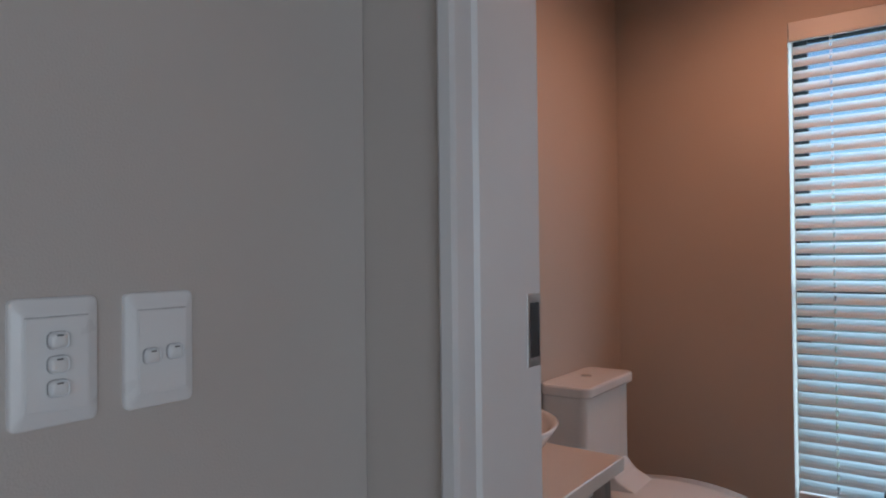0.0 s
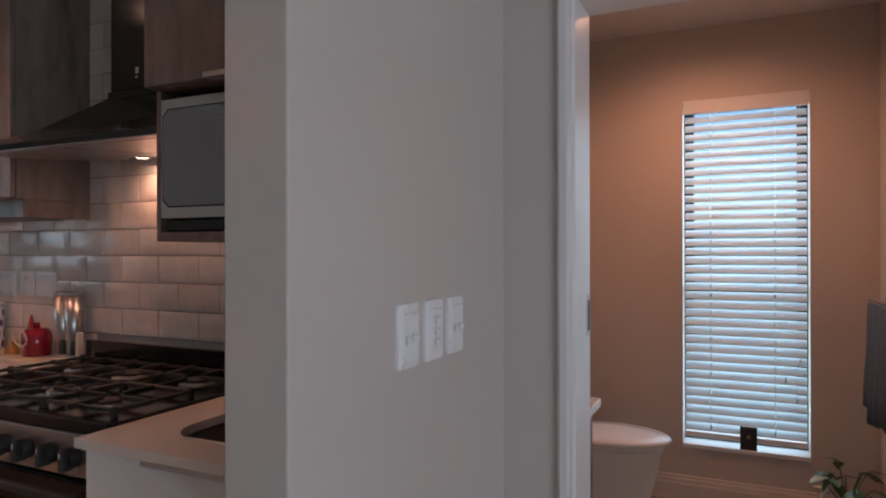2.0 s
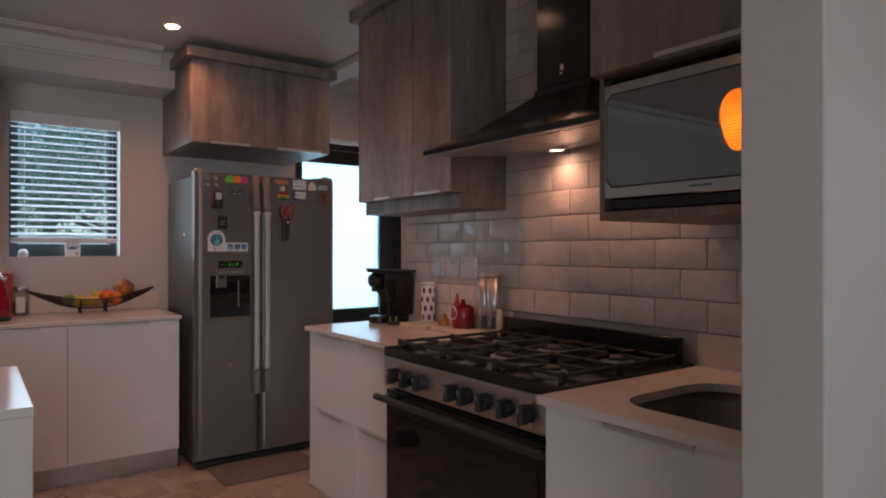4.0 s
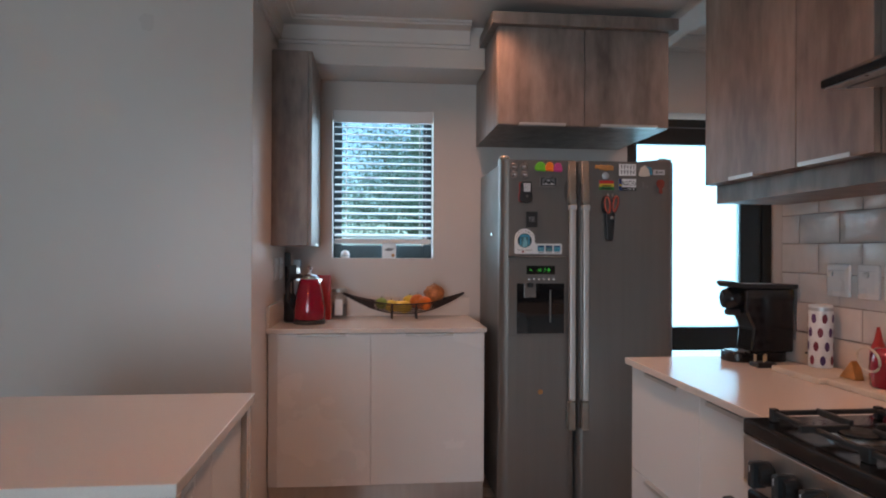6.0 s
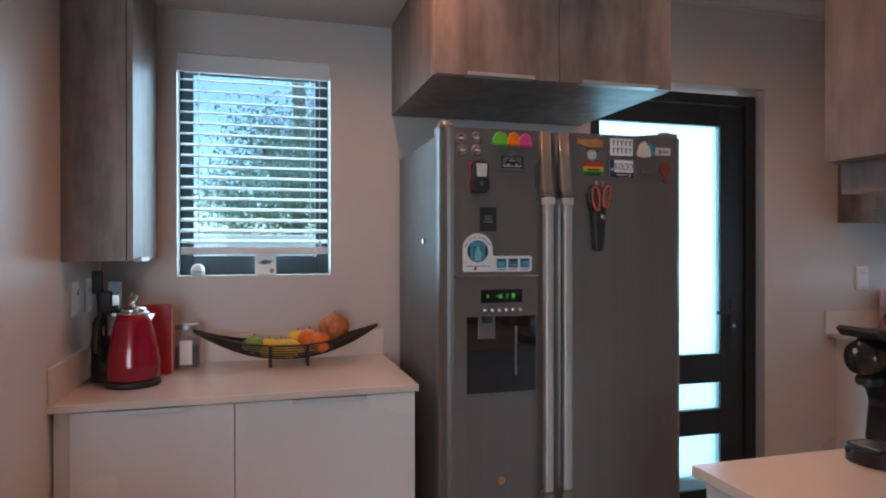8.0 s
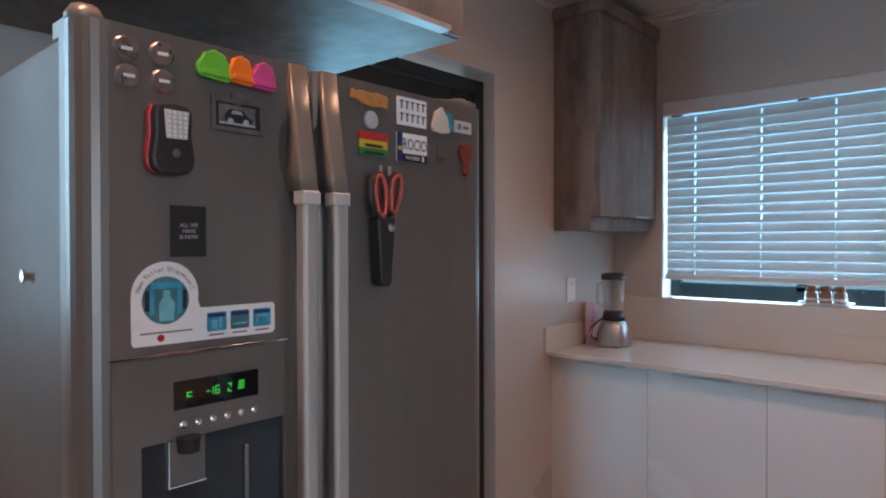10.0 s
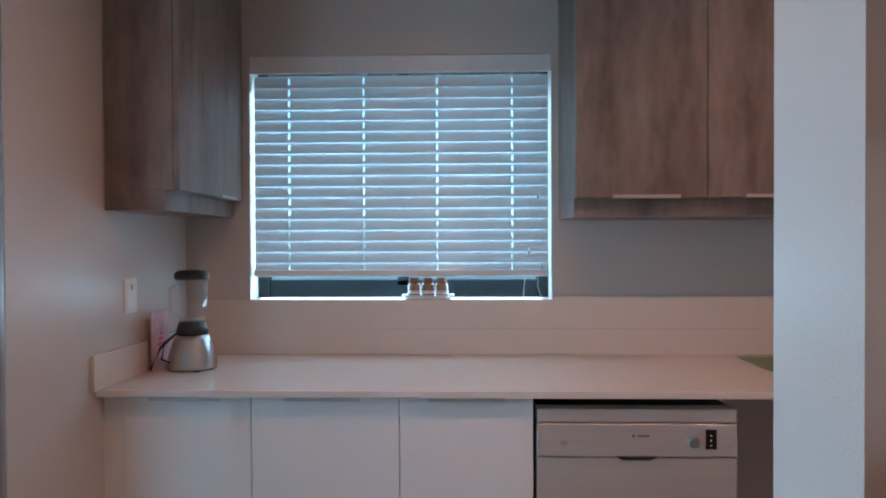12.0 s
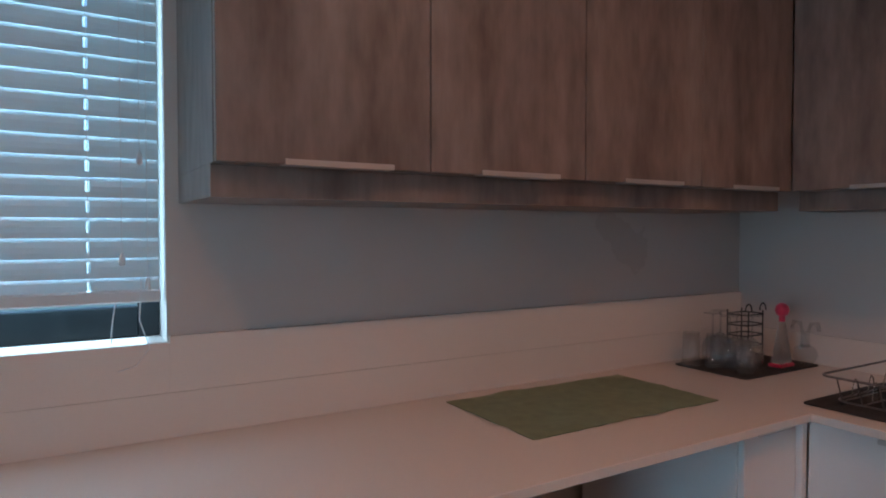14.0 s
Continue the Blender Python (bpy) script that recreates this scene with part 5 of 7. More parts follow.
def scissors():
    SX = FX + 0.009
    t = thing("kitchen_scissors", (FX, 0.664, 1.355), "kitchen scissors with red and black grips in a black sheath", "scissors")
    part("sheath", prism([(0.645, 1.362), (0.652, 1.355), (0.669, 1.354), (0.677, 1.362), (0.684, 1.44), (0.687, 1.492), (0.637, 1.492), (0.640, 1.44)], "x", FX + 0.001, SX + 0.022, 0.005), BLACK_MATT, t, "black plastic sheath")
    for cy, cz, ry, rz, lean in ((0.648, 1.532, 0.0135, 0.040, -0.10), (0.688, 1.538, 0.0125, 0.037, 0.16)):
        def ring(grow, x):
            pts = []
            for k in range(24):
                a = 2 * math.pi * k / 24
                v = (rz + grow) * math.sin(a)
                # each eye narrows towards the pivot
                pts.append((x, cy + (ry + grow) * math.cos(a) * (1 + 0.25 * math.sin(a)) + lean * v, cz + v))
            return pts
        part("grip", tube(ring(0.004, SX + 0.014), 0.0060, 8, True), BLACK_MATT, t, smooth=True)
        part("grip_lining", tube(ring(0.0, SX + 0.0185), 0.0047, 8, True), CORAL, t, "coral red grip lining", smooth=True)
    part("grip_shell", tube([(SX + 0.014, 0.633, 1.572), (SX + 0.014, 0.624, 1.55), (SX + 0.014, 0.624, 1.525), (SX + 0.014, 0.634, 1.497)], 0.008, 10), BLACK_MATT, t, smooth=True)
    for a, b in ((0.650, 0.662), (0.680, 0.667)):
        part("shank", tube([(SX + 0.014, a, 1.497), (SX + 0.015, b, 1.462)], 0.0065, 8), BLACK_MATT, t, smooth=True)
    for y in (0.652, 0.676):
        part("tang", boxes((SX + 0.012, SX + 0.016, y - 0.004, y + 0.004, 1.574, 1.592), bevel=0.001), STEEL, t)
    part("pivot", lathe([(0.0085, 0), (0.0085, 0.003), (0.006, 0.005), (0, 0.005)], (SX + 0.021, 0.671, 1.470), 16, "x"), STEEL, t, smooth=True)
    t.location.y -= 0.016


scissors()
# the magnets and the sticker sit a little towards the freezer's side
for ob in [o for o in scene.objects if o.parent is None and o.name.split(".")[0] in ("bottle_cap_magnet", "picture_frame_magnet", "card_magnet", "sticker", "resin_magnet", "disc_magnet", "badge_magnet", "flag_magnet", "plate_magnet", "hook_magnet")]:
    ob.location.y -= 0.007 if ob.location.y < 0.55 else 0.012

# ---- things on the worktops ----


def kettle():
    x, y = -4.52, -0.865
    t = thing("kettle", (x, y, 0.91), "glossy red electric kettle with black base", "kettle")
    part("base", lathe([(0.082, 0.0), (0.086, 0.004), (0.086, 0.016), (0.080, 0.022), (0, 0.022)], (x, y, 0.9105), 36), BLACK_MATT, t, smooth=True)
    part("body", lathe([(0.078, 0.0), (0.084, 0.006), (0.083, 0.05), (0.072, 0.13), (0.058, 0.19), (0.050, 0.215), (0.0, 0.217)], (x, y, 0.933), 40), RED, t, "glossy red steel body", True)
    part("ring", lathe([(0.051, 0.0), (0.052, 0.004), (0.048, 0.008), (0.045, 0.008)], (x, y, 1.148), 36), CHROME, t, smooth=True)
    lid = part("lid", lathe([(0.045, 0.0), (0.038, 0.012), (0.012, 0.018), (0.0, 0.018)], (x, y, 1.156), 32), CHROME, t, "polished steel lid", True)
    part("lid_knob", tube([(x, y - 0.012, 1.170), (x, y + 0.004, 1.186), (x, y + 0.010, 1.205), (x, y - 0.002, 1.214), (x, y - 0.008, 1.204)], 0.007, 10), CHROME, lid, smooth=True)
    pts = [(x - 0.005, y - 0.045, 1.165), (x - 0.01, y - 0.09, 1.16), (x - 0.012, y - 0.115, 1.12), (x - 0.012, y - 0.115, 1.03), (x - 0.01, y - 0.08, 0.985)]
    part("handle", tube(pts, 0.013, 12), BLACK_MATT, t, smooth=True)
    part("spout", prism([(y + 0.045, 1.148), (y + 0.072, 1.150), (y + 0.052, 1.118)], "x", x - 0.012, x + 0.012, 0.003), CHROME, t)


kettle()


def utensils():
    x, y = -4.62, -0.965
    t = thing("utensil_holder", (x, y, 0.91), "dark utensil pot full of cooking tools", "utensil pot")
    part("pot", lathe([(0.045, 0.0), (0.05, 0.005), (0.05, 0.15), (0.045, 0.15), (0.042, 0.01), (0, 0.01)], (x, y, 0.9105), 28), BLACK_MATT, t, smooth=True)
    for dx, dy, top, mat, w in ((0.0, -0.03, 1.29, BLACK_MATT, 0.017), (0.02, 0.0, 1.22, BLACK_MATT, 0.02), (-0.02, 0.02, 1.25, PLASTIC_BLUE, 0.022), (0.01, 0.03, 1.21, STEEL, 0.015)):
        part("tool", join(tube([(x, y + dy * 0.3, 0.95), (x + dx, y + dy, top - 0.07)], 0.005, 8), boxes((x + dx - 0.006, x + dx + 0.006, y + dy - w, y + dy + w, top - 0.08, top), bevel=0.004)), mat, t)
    t2 = thing("knife", (-4.80, -1.02, 0.91), "black-handled knife leaning against the wall", "knife")
    part("handle", tube([(-4.80, -1.020, 1.08), (-4.80, -1.024, 1.22)], 0.011, 10), BLACK_MATT, t2, smooth=True)
    part("blade", prism([(-4.815, 0.9115), (-4.785, 0.94), (-4.785, 1.08), (-4.815, 1.08)], "y", -1.021, -1.018), STEEL, t2)


utensils()
t = thing("cutting_board", (-4.72, -0.80, 0.91), "red cutting boards in a stand behind the kettle", "cutting board")
for k, mat in enumerate((RED_SILICONE, PLASTIC, RED_SILICONE)):
    part("board", boxes((-4.74 + 0.03 * k, -4.732 + 0.03 * k, -0.90, -0.765, 0.912, 1.14 + 0.012 * k), bevel=0.003), mat, t)
part("stand", boxes((-4.76, -4.65, -0.86, -0.77, 0.9105, 0.9118)), STEEL, t)


def jar(x, y):
    t = thing("storage_jar", (x, y, 0.91), "lidded glass storage jar with a white label", "jar")
    part("glass", lathe([(0.0, 0.0), (0.045, 0.0), (0.048, 0.006), (0.048, 0.13), (0.040, 0.145), (0.038, 0.145), (0.044, 0.128), (0.044, 0.008), (0.0, 0.005)], (x, y, 0.9105), 28), CLEAR, t, smooth=True)
    part("contents", lathe([(0.0, 0.0), (0.0425, 0.0), (0.0425, 0.075), (0.0, 0.08)], (x, y, 0.917), 24), GREY_PRINT, t)
    part("label", boxes((x + 0.0482, x + 0.0488, y - 0.022, y + 0.022, 0.93, 1.02)), PLASTIC, t)
    part("lid", lathe([(0.042, 0.0), (0.043, 0.004), (0.043, 0.02), (0.04, 0.024), (0.0, 0.025)], (x, y, 1.056), 28), STEEL, t, smooth=True)


jar(-4.80, -0.725)


def fruit_bowl():
    x, y = -4.75, -0.350
    t = thing("fruit_bowl", (x, y, 0.91), "long dark boat-shaped wire fruit bowl", "bowl")
    n = 13
    half = 0.348

    def rim(u, side):
        w = 0.085 * math.cos(u * math.pi / 2) ** 0.8 if abs(u) < 1 else 0
        return (x + side * w, y + u * half, 0.997 + 0.062 * abs(u) ** 2.2)

    us = [-1 + 2 * k / 24 for k in range(25)]
    for side in (-1, 1):
        part("rim", tube([rim(u, side) for u in us], 0.004, 8), BASKET, t, smooth=True)
        for lev in (0.18, 0.36, 0.54, 0.72, 0.9):
            pts = []
            for u in us:
                px, py, pz = rim(u, side)
                floor_z = 0.937 + 0.115 * abs(u) ** 2.0
                pts.append((x + (px - x) * (1 - 0.55 * lev ** 1.5), py, pz - (pz - floor_z) * lev))
            part("wire", tube(pts, 0.0026, 6), BASKET, t, smooth=True)
    for s in (-1, 1):
        end = (1.0, 0.85, 0.7, 0.58, 0.5)
        bm = bmesh.new()
        rows = []
        for u in end:
            w = 0.012 + 0.075 * (1 - u) * 1.6
            zc = 0.992 + 0.062 * u ** 2.2
            zb = 0.937 + 0.115 * u ** 2
            rows.append([bm.verts.new((x - w, y + s * u * half, zc)), bm.verts.new((x, y + s * u * half, zb)), bm.verts.new((x + w, y + s * u * half, zc))])
        for a, b in zip(rows, rows[1:]):
            for k in range(2):
                bm.faces.new((a[k], a[k + 1], b[k + 1], b[k]))
        bmesh.ops.recalc_face_normals(bm, faces=bm.faces)
        bmesh.ops.solidify(bm, geom=bm.faces[:], thickness=0.003)
        part("woven_end", bm, BASKET, t, "dark woven end")
    part("keel", tube([(x, y + u * half * 0.6, 0.937 + 0.115 * (0.6 * u) ** 2) for u in us], 0.004, 8), BASKET, t, smooth=True)
    for s in (-0.07, 0.07):
        for e in (-0.04, 0.04):
            part("leg", tube([(x + e, y + s, 0.912), (x + e, y + s, 0.995)], 0.006, 8), BASKET, t)
    for name, dy, dx, r, dz, mat, label in (("orange", 0.078, 0.0, 0.042, 1.020, ORANGE, "ripe orange in the fruit bowl"), ("orange", 0.118, 0.035, 0.040, 1.012, ORANGE, "ripe orange in the fruit bowl"), ("lemon", 0.0, 0.02, 0.036, 0.990, YELLOW, "yellow lemon in the fruit bowl"), ("lemon", -0.03, -0.03, 0.034, 0.988, YELLOW, "yellow lemon in the fruit bowl"), ("lemon", -0.075, 0.0, 0.034, 0.995, YELLOW, "yellow lemon in the fruit bowl"), ("apple", -0.13, 0.01, 0.034, 1.010, GREEN_FRUIT, "green apple in the fruit bowl"), ("lemon", 0.035, -0.04, 0.034, 1.02, YELLOW, "yellow lemon in the fruit bowl"), ("gourd", 0.175, 0.0, 0.054, 1.066, GOURD, "orange-brown warty gourd on the fruit")):
        r, dz = r * 1.06, dz - 0.012
        f = thing(name, (x + dx, y + dy, dz - r), label, "fruit", "fruit in the bowl")
        bm = bmesh.new()
        bmesh.ops.create_icosphere(bm, subdivisions=3, radius=r, matrix=Matrix.Translation((x + dx, y + dy, dz)) @ Matrix.Diagonal((1, 1.18 if name == "lemon" else 1, 0.95, 1)))
        for v in bm.verts:
            d = v.co - Vector((x + dx, y + dy, dz))
            v.co += d * (noise.noise(v.co * (75 if name == "gourd" else 18)) * (0.22 if name == "gourd" else 0.03))
        part("skin", bm, mat, f, smooth=True)
        part("stalk", tube([(x + dx, y + dy, dz + r * 0.88), (x + dx + 0.002, y + dy + 0.003, dz + r + 0.006)], 0.0025, 6), BARK, f)


fruit_bowl()

t = thing("egg_timer", (-4.975, -0.70, 1.256), "small white round ornament on the window sill", "ornament")
part("dome", lathe([(0.0, 0.0), (0.026, 0.0), (0.028, 0.015), (0.024, 0.034), (0.012, 0.045), (0.0, 0.047)], (-4.965, -0.70, 1.2555), 20), PLASTIC, t, smooth=True)
part("band", lathe([(0.0285, 0.0), (0.0285, 0.006)], (-4.965, -0.70, 1.268), 20), PLASTIC_BLUE, t)
t = thing("picture_card", (-4.965, -0.435, 1.256), "small white card with a dark bird picture on the sill", "card")
part("card", boxes((-4.972, -4.966, -0.477, -0.392, 1.2555, 1.345), bevel=0.001), PLASTIC, t)
part("print", prism([(-0.465, 1.305), (-0.44, 1.318), (-0.412, 1.314), (-0.402, 1.32), (-0.415, 1.302), (-0.44, 1.298)], "x", -4.966, -4.9655), GREY_PRINT, t)
part("spot", lathe([(0.010, 0), (0.010, 0.0005)], (-4.966, -0.41, 1.272), 14, "x"), TAN, t)


def switch_plate(name, label, fixed, at, out, uc, zc, w, h, rockers, group="light switches"):
    """A moulded switch plate with rockers at (du, dz)."""
    t = thing(name, (at, uc, zc - h / 2) if fixed == "x" else (uc, at, zc - h / 2), label, "switch" if name == "light_switch" else "socket", group)

    def bx(u0, u1, z0, z1, d0, d1):
        lo, hi = sorted((at + out * d0, at + out * d1))
        return (lo, hi, uc + u0, uc + u1, zc + z0, zc + z1) if fixed == "x" else (uc + u0, uc + u1, lo, hi, zc + z0, zc + z1)

    bm = bmesh.new()
    rings = []
    for inset, d in ((0.0, 0.0), (0.0, 0.005), (0.0006, 0.0065), (0.002, 0.0076), (0.0100, 0.0106), (0.0120, 0.0111)):
        a, c = w / 2 - inset, h / 2 - inset - (0.004 if inset > 0.005 else 0)
        ring = []
        for u, z in rounded(-a, a, -c, c, 0.007 if inset < 0.005 else 0.004, 4):
            p = (at + out * d, uc + u, zc + z) if fixed == "x" else (uc + u, at + out * d, zc + z)
            ring.append(bm.verts.new(p))
        rings.append(ring)
    for a, b in zip(rings, rings[1:]):
        for i in range(len(a)):
            bm.faces.new((a[i], a[(i + 1) % len(a)], b[(i + 1) % len(a)], b[i]))
    bm.faces.new(rings[0][::-1]), bm.faces.new(rings[-1])
    bmesh.ops.recalc_face_normals(bm, faces=bm.faces)
    part("plate", bm, PLASTIC, t, "moulded white plastic plate")
    part("insert", boxes(bx(-w / 2 + 0.013, w / 2 - 0.013, -h / 2 + 0.018, h / 2 - 0.020, 0.0112, 0.0122), bevel=0.0006), PLASTIC, t)
    part("brow", boxes(bx(-w / 2 + 0.012, w / 2 - 0.012, h / 2 - 0.0198, h / 2 - 0.0186, 0.0112, 0.0120)), PLASTIC_GREY, t)
    for du, dz in rockers:
        r = part("rocker", boxes(bx(du - 0.0098, du + 0.0098, dz - 0.0085, dz + 0.0085, 0.0123, 0.0185), bevel=0.0058, segments=4), PLASTIC, t, smooth=True)
        part("rocker_gap", prism(rounded(uc + du - 0.0104, uc + du + 0.0104, zc + dz - 0.0091, zc + dz + 0.0091, 0.006, 4), fixed, *sorted((at + out * 0.0122, at + out * 0.0127))), PLASTIC_GREY, r)
        part("mark", boxes(bx(du - 0.003, du + 0.003, dz + 0.0045, dz + 0.0060, 0.0178, 0.0187)), GREY_PRINT, r)
    return t


switch_plate("light_switch", "white two-gang light switch on the wall end", "x", -0.66, 1, 0.377, 1.181, 0.086, 0.130, [(-0.014, -0.006), (0.014, -0.004)])
switch_plate("light_switch", "white light switch with three stacked rockers", "x", -0.66, 1, 0.494, 1.181, 0.084, 0.130, [(0.0, 0.022), (0.0, -0.002), (0.0, -0.026)])
switch_plate("light_switch", "white two-gang light switch near the doorway", "x", -0.66, 1, 0.606, 1.181, 0.082, 0.130, [(-0.014, -0.006), (0.014, -0.004)])
switch_plate("wall_socket", "white wall socket above the kettle", "y", -1.05, 1, -4.54, 1.20, 0.085, 0.12, [(-0.012, 0.02)], "sockets")
switch_plate("wall_socket", "white wall socket above the kettle", "y", -1.05, 1, -4.72, 1.20, 0.085, 0.12, [(0.012, 0.02)], "sockets")
for x, w, du in ((-2.966, 0.105, -0.025), (-2.835, 0.09, 0.0), (-2.71, 0.125, -0.035)):
    switch_plate("wall_socket", "white wall socket on the metro tiles beside the stove", "y", 0.995, -1, x, 1.212, w, 0.105, [(du, 0.022)], "sockets")
switch_plate("wall_socket", "white wall socket beside the blender", "x", -4.92, 1, 2.68, 1.20, 0.085, 0.125, [(0.0, 0.03)], "sockets")


def coffee_machine():
    # stands across the worktop's end and faces the room
    x, y = -3.225, 0.868
    t = thing("coffee_machine", (x, y, 0.91), "glossy black capsule coffee machine with clear water tank", "coffee machine")
    def at(outline, w0, w1, bevel=0.004):
        return prism([(y - 0.125 + u, z) for u, z in outline], "x", x + w0, x + w1, bevel)
    part("base", prism([(px, py) for px, py in rounded(x - 0.055, x + 0.055, y - 0.125, y + 0.10, 0.045)], "z", 0.9105, 0.945, 0.004), BLACK, t)
    part("drip_grid", boxes((x - 0.035, x + 0.035, y - 0.105, y - 0.025, 0.9455, 0.949), bevel=0.001), STEEL, t)
    part("body", at([(0.075, 0.945), (0.085, 1.03), (0.055, 1.09), (0.052, 1.172), (0.24, 1.172), (0.235, 0.945)], -0.052, 0.052, 0.008), BLACK, t)
    part("brew_head", lathe([(0.0, 0.0), (0.034, 0.004), (0.040, 0.02), (0.040, 0.075), (0.0, 0.08)], (x, y - 0.128, 1.135), 28, "y"), BLACK, t, smooth=True)
    part("spout", boxes((x - 0.02, x + 0.02, y - 0.115, y - 0.07, 1.075, 1.098), bevel=0.006), BLACK_MATT, t)
    part("lid", at([(-0.005, 1.192), (0.01, 1.176), (0.06, 1.1725), (0.25, 1.1725), (0.262, 1.178), (0.25, 1.188), (0.05, 1.19), (0.005, 1.200)], -0.05, 0.05, 0.003), BLACK_MATT, t, "lift-up lever lid")
    part("water_tank", at([(0.2405, 0.99), (0.2405, 1.171), (0.262, 1.171), (0.262, 0.99)], -0.045, 0.045, 0.004), MILKY, t, "clear water tank")
    part("button", lathe([(0.006, 0), (0.006, -0.002)], (x, y - 0.1285, 1.150), 14, "y"), CHROME, t)
    p = thing("power_plug", (-3.09, 0.815, 0.91), "black three-pin plug and lead lying on the worktop", "plug")
    part("shell", boxes((-3.12, -3.065, 0.775, 0.845, 0.9105, 0.928), bevel=0.005, segments=2), BLACK_MATT, p)
    for px, py in ((-3.105, 0.79), (-3.105, 0.828), (-3.085, 0.810)):
        part("pin", lathe([(0.0045, 0), (0.0045, 0.022), (0.003, 0.024), (0, 0.024)], (px, py, 0.928), 10), BRASS, p)
    part("lead", tube([(-3.065, 0.845, 0.918), (-3.03, 0.88, 0.916), (-2.99, 0.93, 0.918), (-2.985, 0.955, 0.945), (-3.02, 0.965, 0.965), (-3.075, 0.955, 0.96)], 0.004, 8), BLACK_MATT, p, smooth=True)


coffee_machine()
t = thing("serving_board", (-2.70, 0.90, 0.91), "pale stone serving board in two pieces beside the stove", "board")
part("slab", boxes((-3.03, -2.80, 0.80, 0.985, 0.9105, 0.928), bevel=0.003), CREAM, t)
part("slab", boxes((-2.798, -2.433, 0.825, 0.985, 0.9105, 0.928), bevel=0.003), CREAM, t)
part("end_stop", boxes((-2.4325, -2.4180, 0.925, 0.953, 0.9195, 1.03), bevel=0.003), CREAM, t)


def pod_tower():
    x, y = -2.985, 0.943
    t = thing("storage_tin", (x, y, 0.928), "tall white tin printed with purple figures", "tin")
    part("tin", lathe([(0.034, 0.0), (0.036, 0.003), (0.036, 0.198), (0.034, 0.203), (0.0, 0.203)], (x, y, 0.9285), 32), PLASTIC, t, smooth=True)
    part("band", lathe([(0.0364, 0.0), (0.0364, 0.01)], (x, y, 1.113), 32), STEEL, t)
    for k in range(4):
        for j in range(7):
            a = radians(180 + 51.4 * j + 20 * k)
            c = Vector((x + 0.0363 * math.cos(a), y + 0.0363 * math.sin(a), 0.953 + 0.045 * k))
            bm = bmesh.new()
            bmesh.ops.create_circle(bm, cap_ends=True, segments=10, radius=0.0088)
            bm.transform(Matrix.Translation(c) @ Matrix.Rotation(a, 4, "Z") @ Matrix.Rotation(radians(90), 4, "Y") @ Matrix.Diagonal((1.8, 0.95, 1, 1)))
            part("print", bm, PURPLE if j % 2 else WINE, t)


pod_tower()
t = thing("red_pot", (-2.68, 0.93, 0.928), "red enamel pot with a round wire handle", "pot")
part("pot", lathe([(0.050, 0.0), (0.054, 0.004), (0.056, 0.05), (0.054, 0.090), (0.040, 0.108), (0.0, 0.112)], (-2.66, 0.92, 0.9285), 32), RED, t, smooth=True)
part("neck", lathe([(0.014, 0.0), (0.010, 0.015), (0.013, 0.022), (0, 0.023)], (-2.66, 0.92, 1.0395), 16), RED, t, smooth=True)
part("handle", tube([(-2.675 + 0.042 * math.cos(a), 0.860 - 0.006 * math.sin(a), 1.005 + 0.034 * math.sin(a)) for a in [2 * math.pi * k / 20 for k in range(20)]], 0.0035, 8, True), CREAM, t, smooth=True)
t = thing("sauce_bottle", (-2.80, 0.955, 0.928), "red squeeze bottle with a pointed cap", "bottle")
part("bottle", lathe([(0.020, 0), (0.022, 0.004), (0.022, 0.09), (0.016, 0.105), (0.012, 0.115), (0.004, 0.155), (0, 0.156)], (-2.765, 0.965, 0.9285), 20), RED_SILICONE, t, smooth=True)
t = thing("cheese_wedge", (-2.80, 0.93, 0.928), "orange wedge-shaped kitchen ornament", "ornament")
part("wedge", prism([(-2.825, 0.9285), (-2.755, 0.9285), (-2.775, 0.985)], "y", 0.885, 0.915, 0.003), TAN, t)
for x in (-2.535, -2.466):
    t = thing("pepper_mill", (x, 0.945, 0.928), "tall brushed steel pepper mill with clear foot", "mill", "pepper mills")
    part("body", lathe([(0.030, 0.0), (0.032, 0.003), (0.032, 0.17), (0.0, 0.171)], (x, 0.945, 0.999), 32), STEEL, t, smooth=True)
    part("cap", lathe([(0.032, 0.0), (0.032, 0.012), (0.028, 0.018), (0.0, 0.019)], (x, 0.945, 1.172), 32), STEEL, t, smooth=True)
    part("foot", lathe([(0.0, 0.0), (0.031, 0.0), (0.031, 0.068), (0.0, 0.068)], (x, 0.945, 0.9295), 32), CLEAR, t, smooth=True)
    part("grinder", lathe([(0.013, 0.0), (0.015, 0.03), (0.01, 0.06), (0.0, 0.06)], (x, 0.945, 0.935), 16), BLACK_MATT, t)
    part("base_ring", lathe([(0.033, 0.0), (0.033, 0.008), (0.0315, 0.01)], (x, 0.945, 0.9288), 32), STEEL, t)

# ---- floor things ----
t = thing("kitchen_rug", (-3.98, 0.42, 0), "small grey pile rug in front of the fridge", "rug")
part("rug_top", prism(rounded(-4.16, -3.80, 0.165, 0.74, 0.03), "z", 0.0, 0.014, 0.004), RUG_M, t)
t = thing("pet_bowl", (-4.0, -0.73, 0), "round black bowl on the floor", "bowl")
part("bowl", lathe([(0.0, 0.0), (0.10, 0.0), (0.11, 0.01), (0.09, 0.055), (0.082, 0.055), (0.078, 0.02), (0.0, 0.018)], (-3.92, -0.70, 0.001), 32), BLACK_MATT, t, smooth=True)

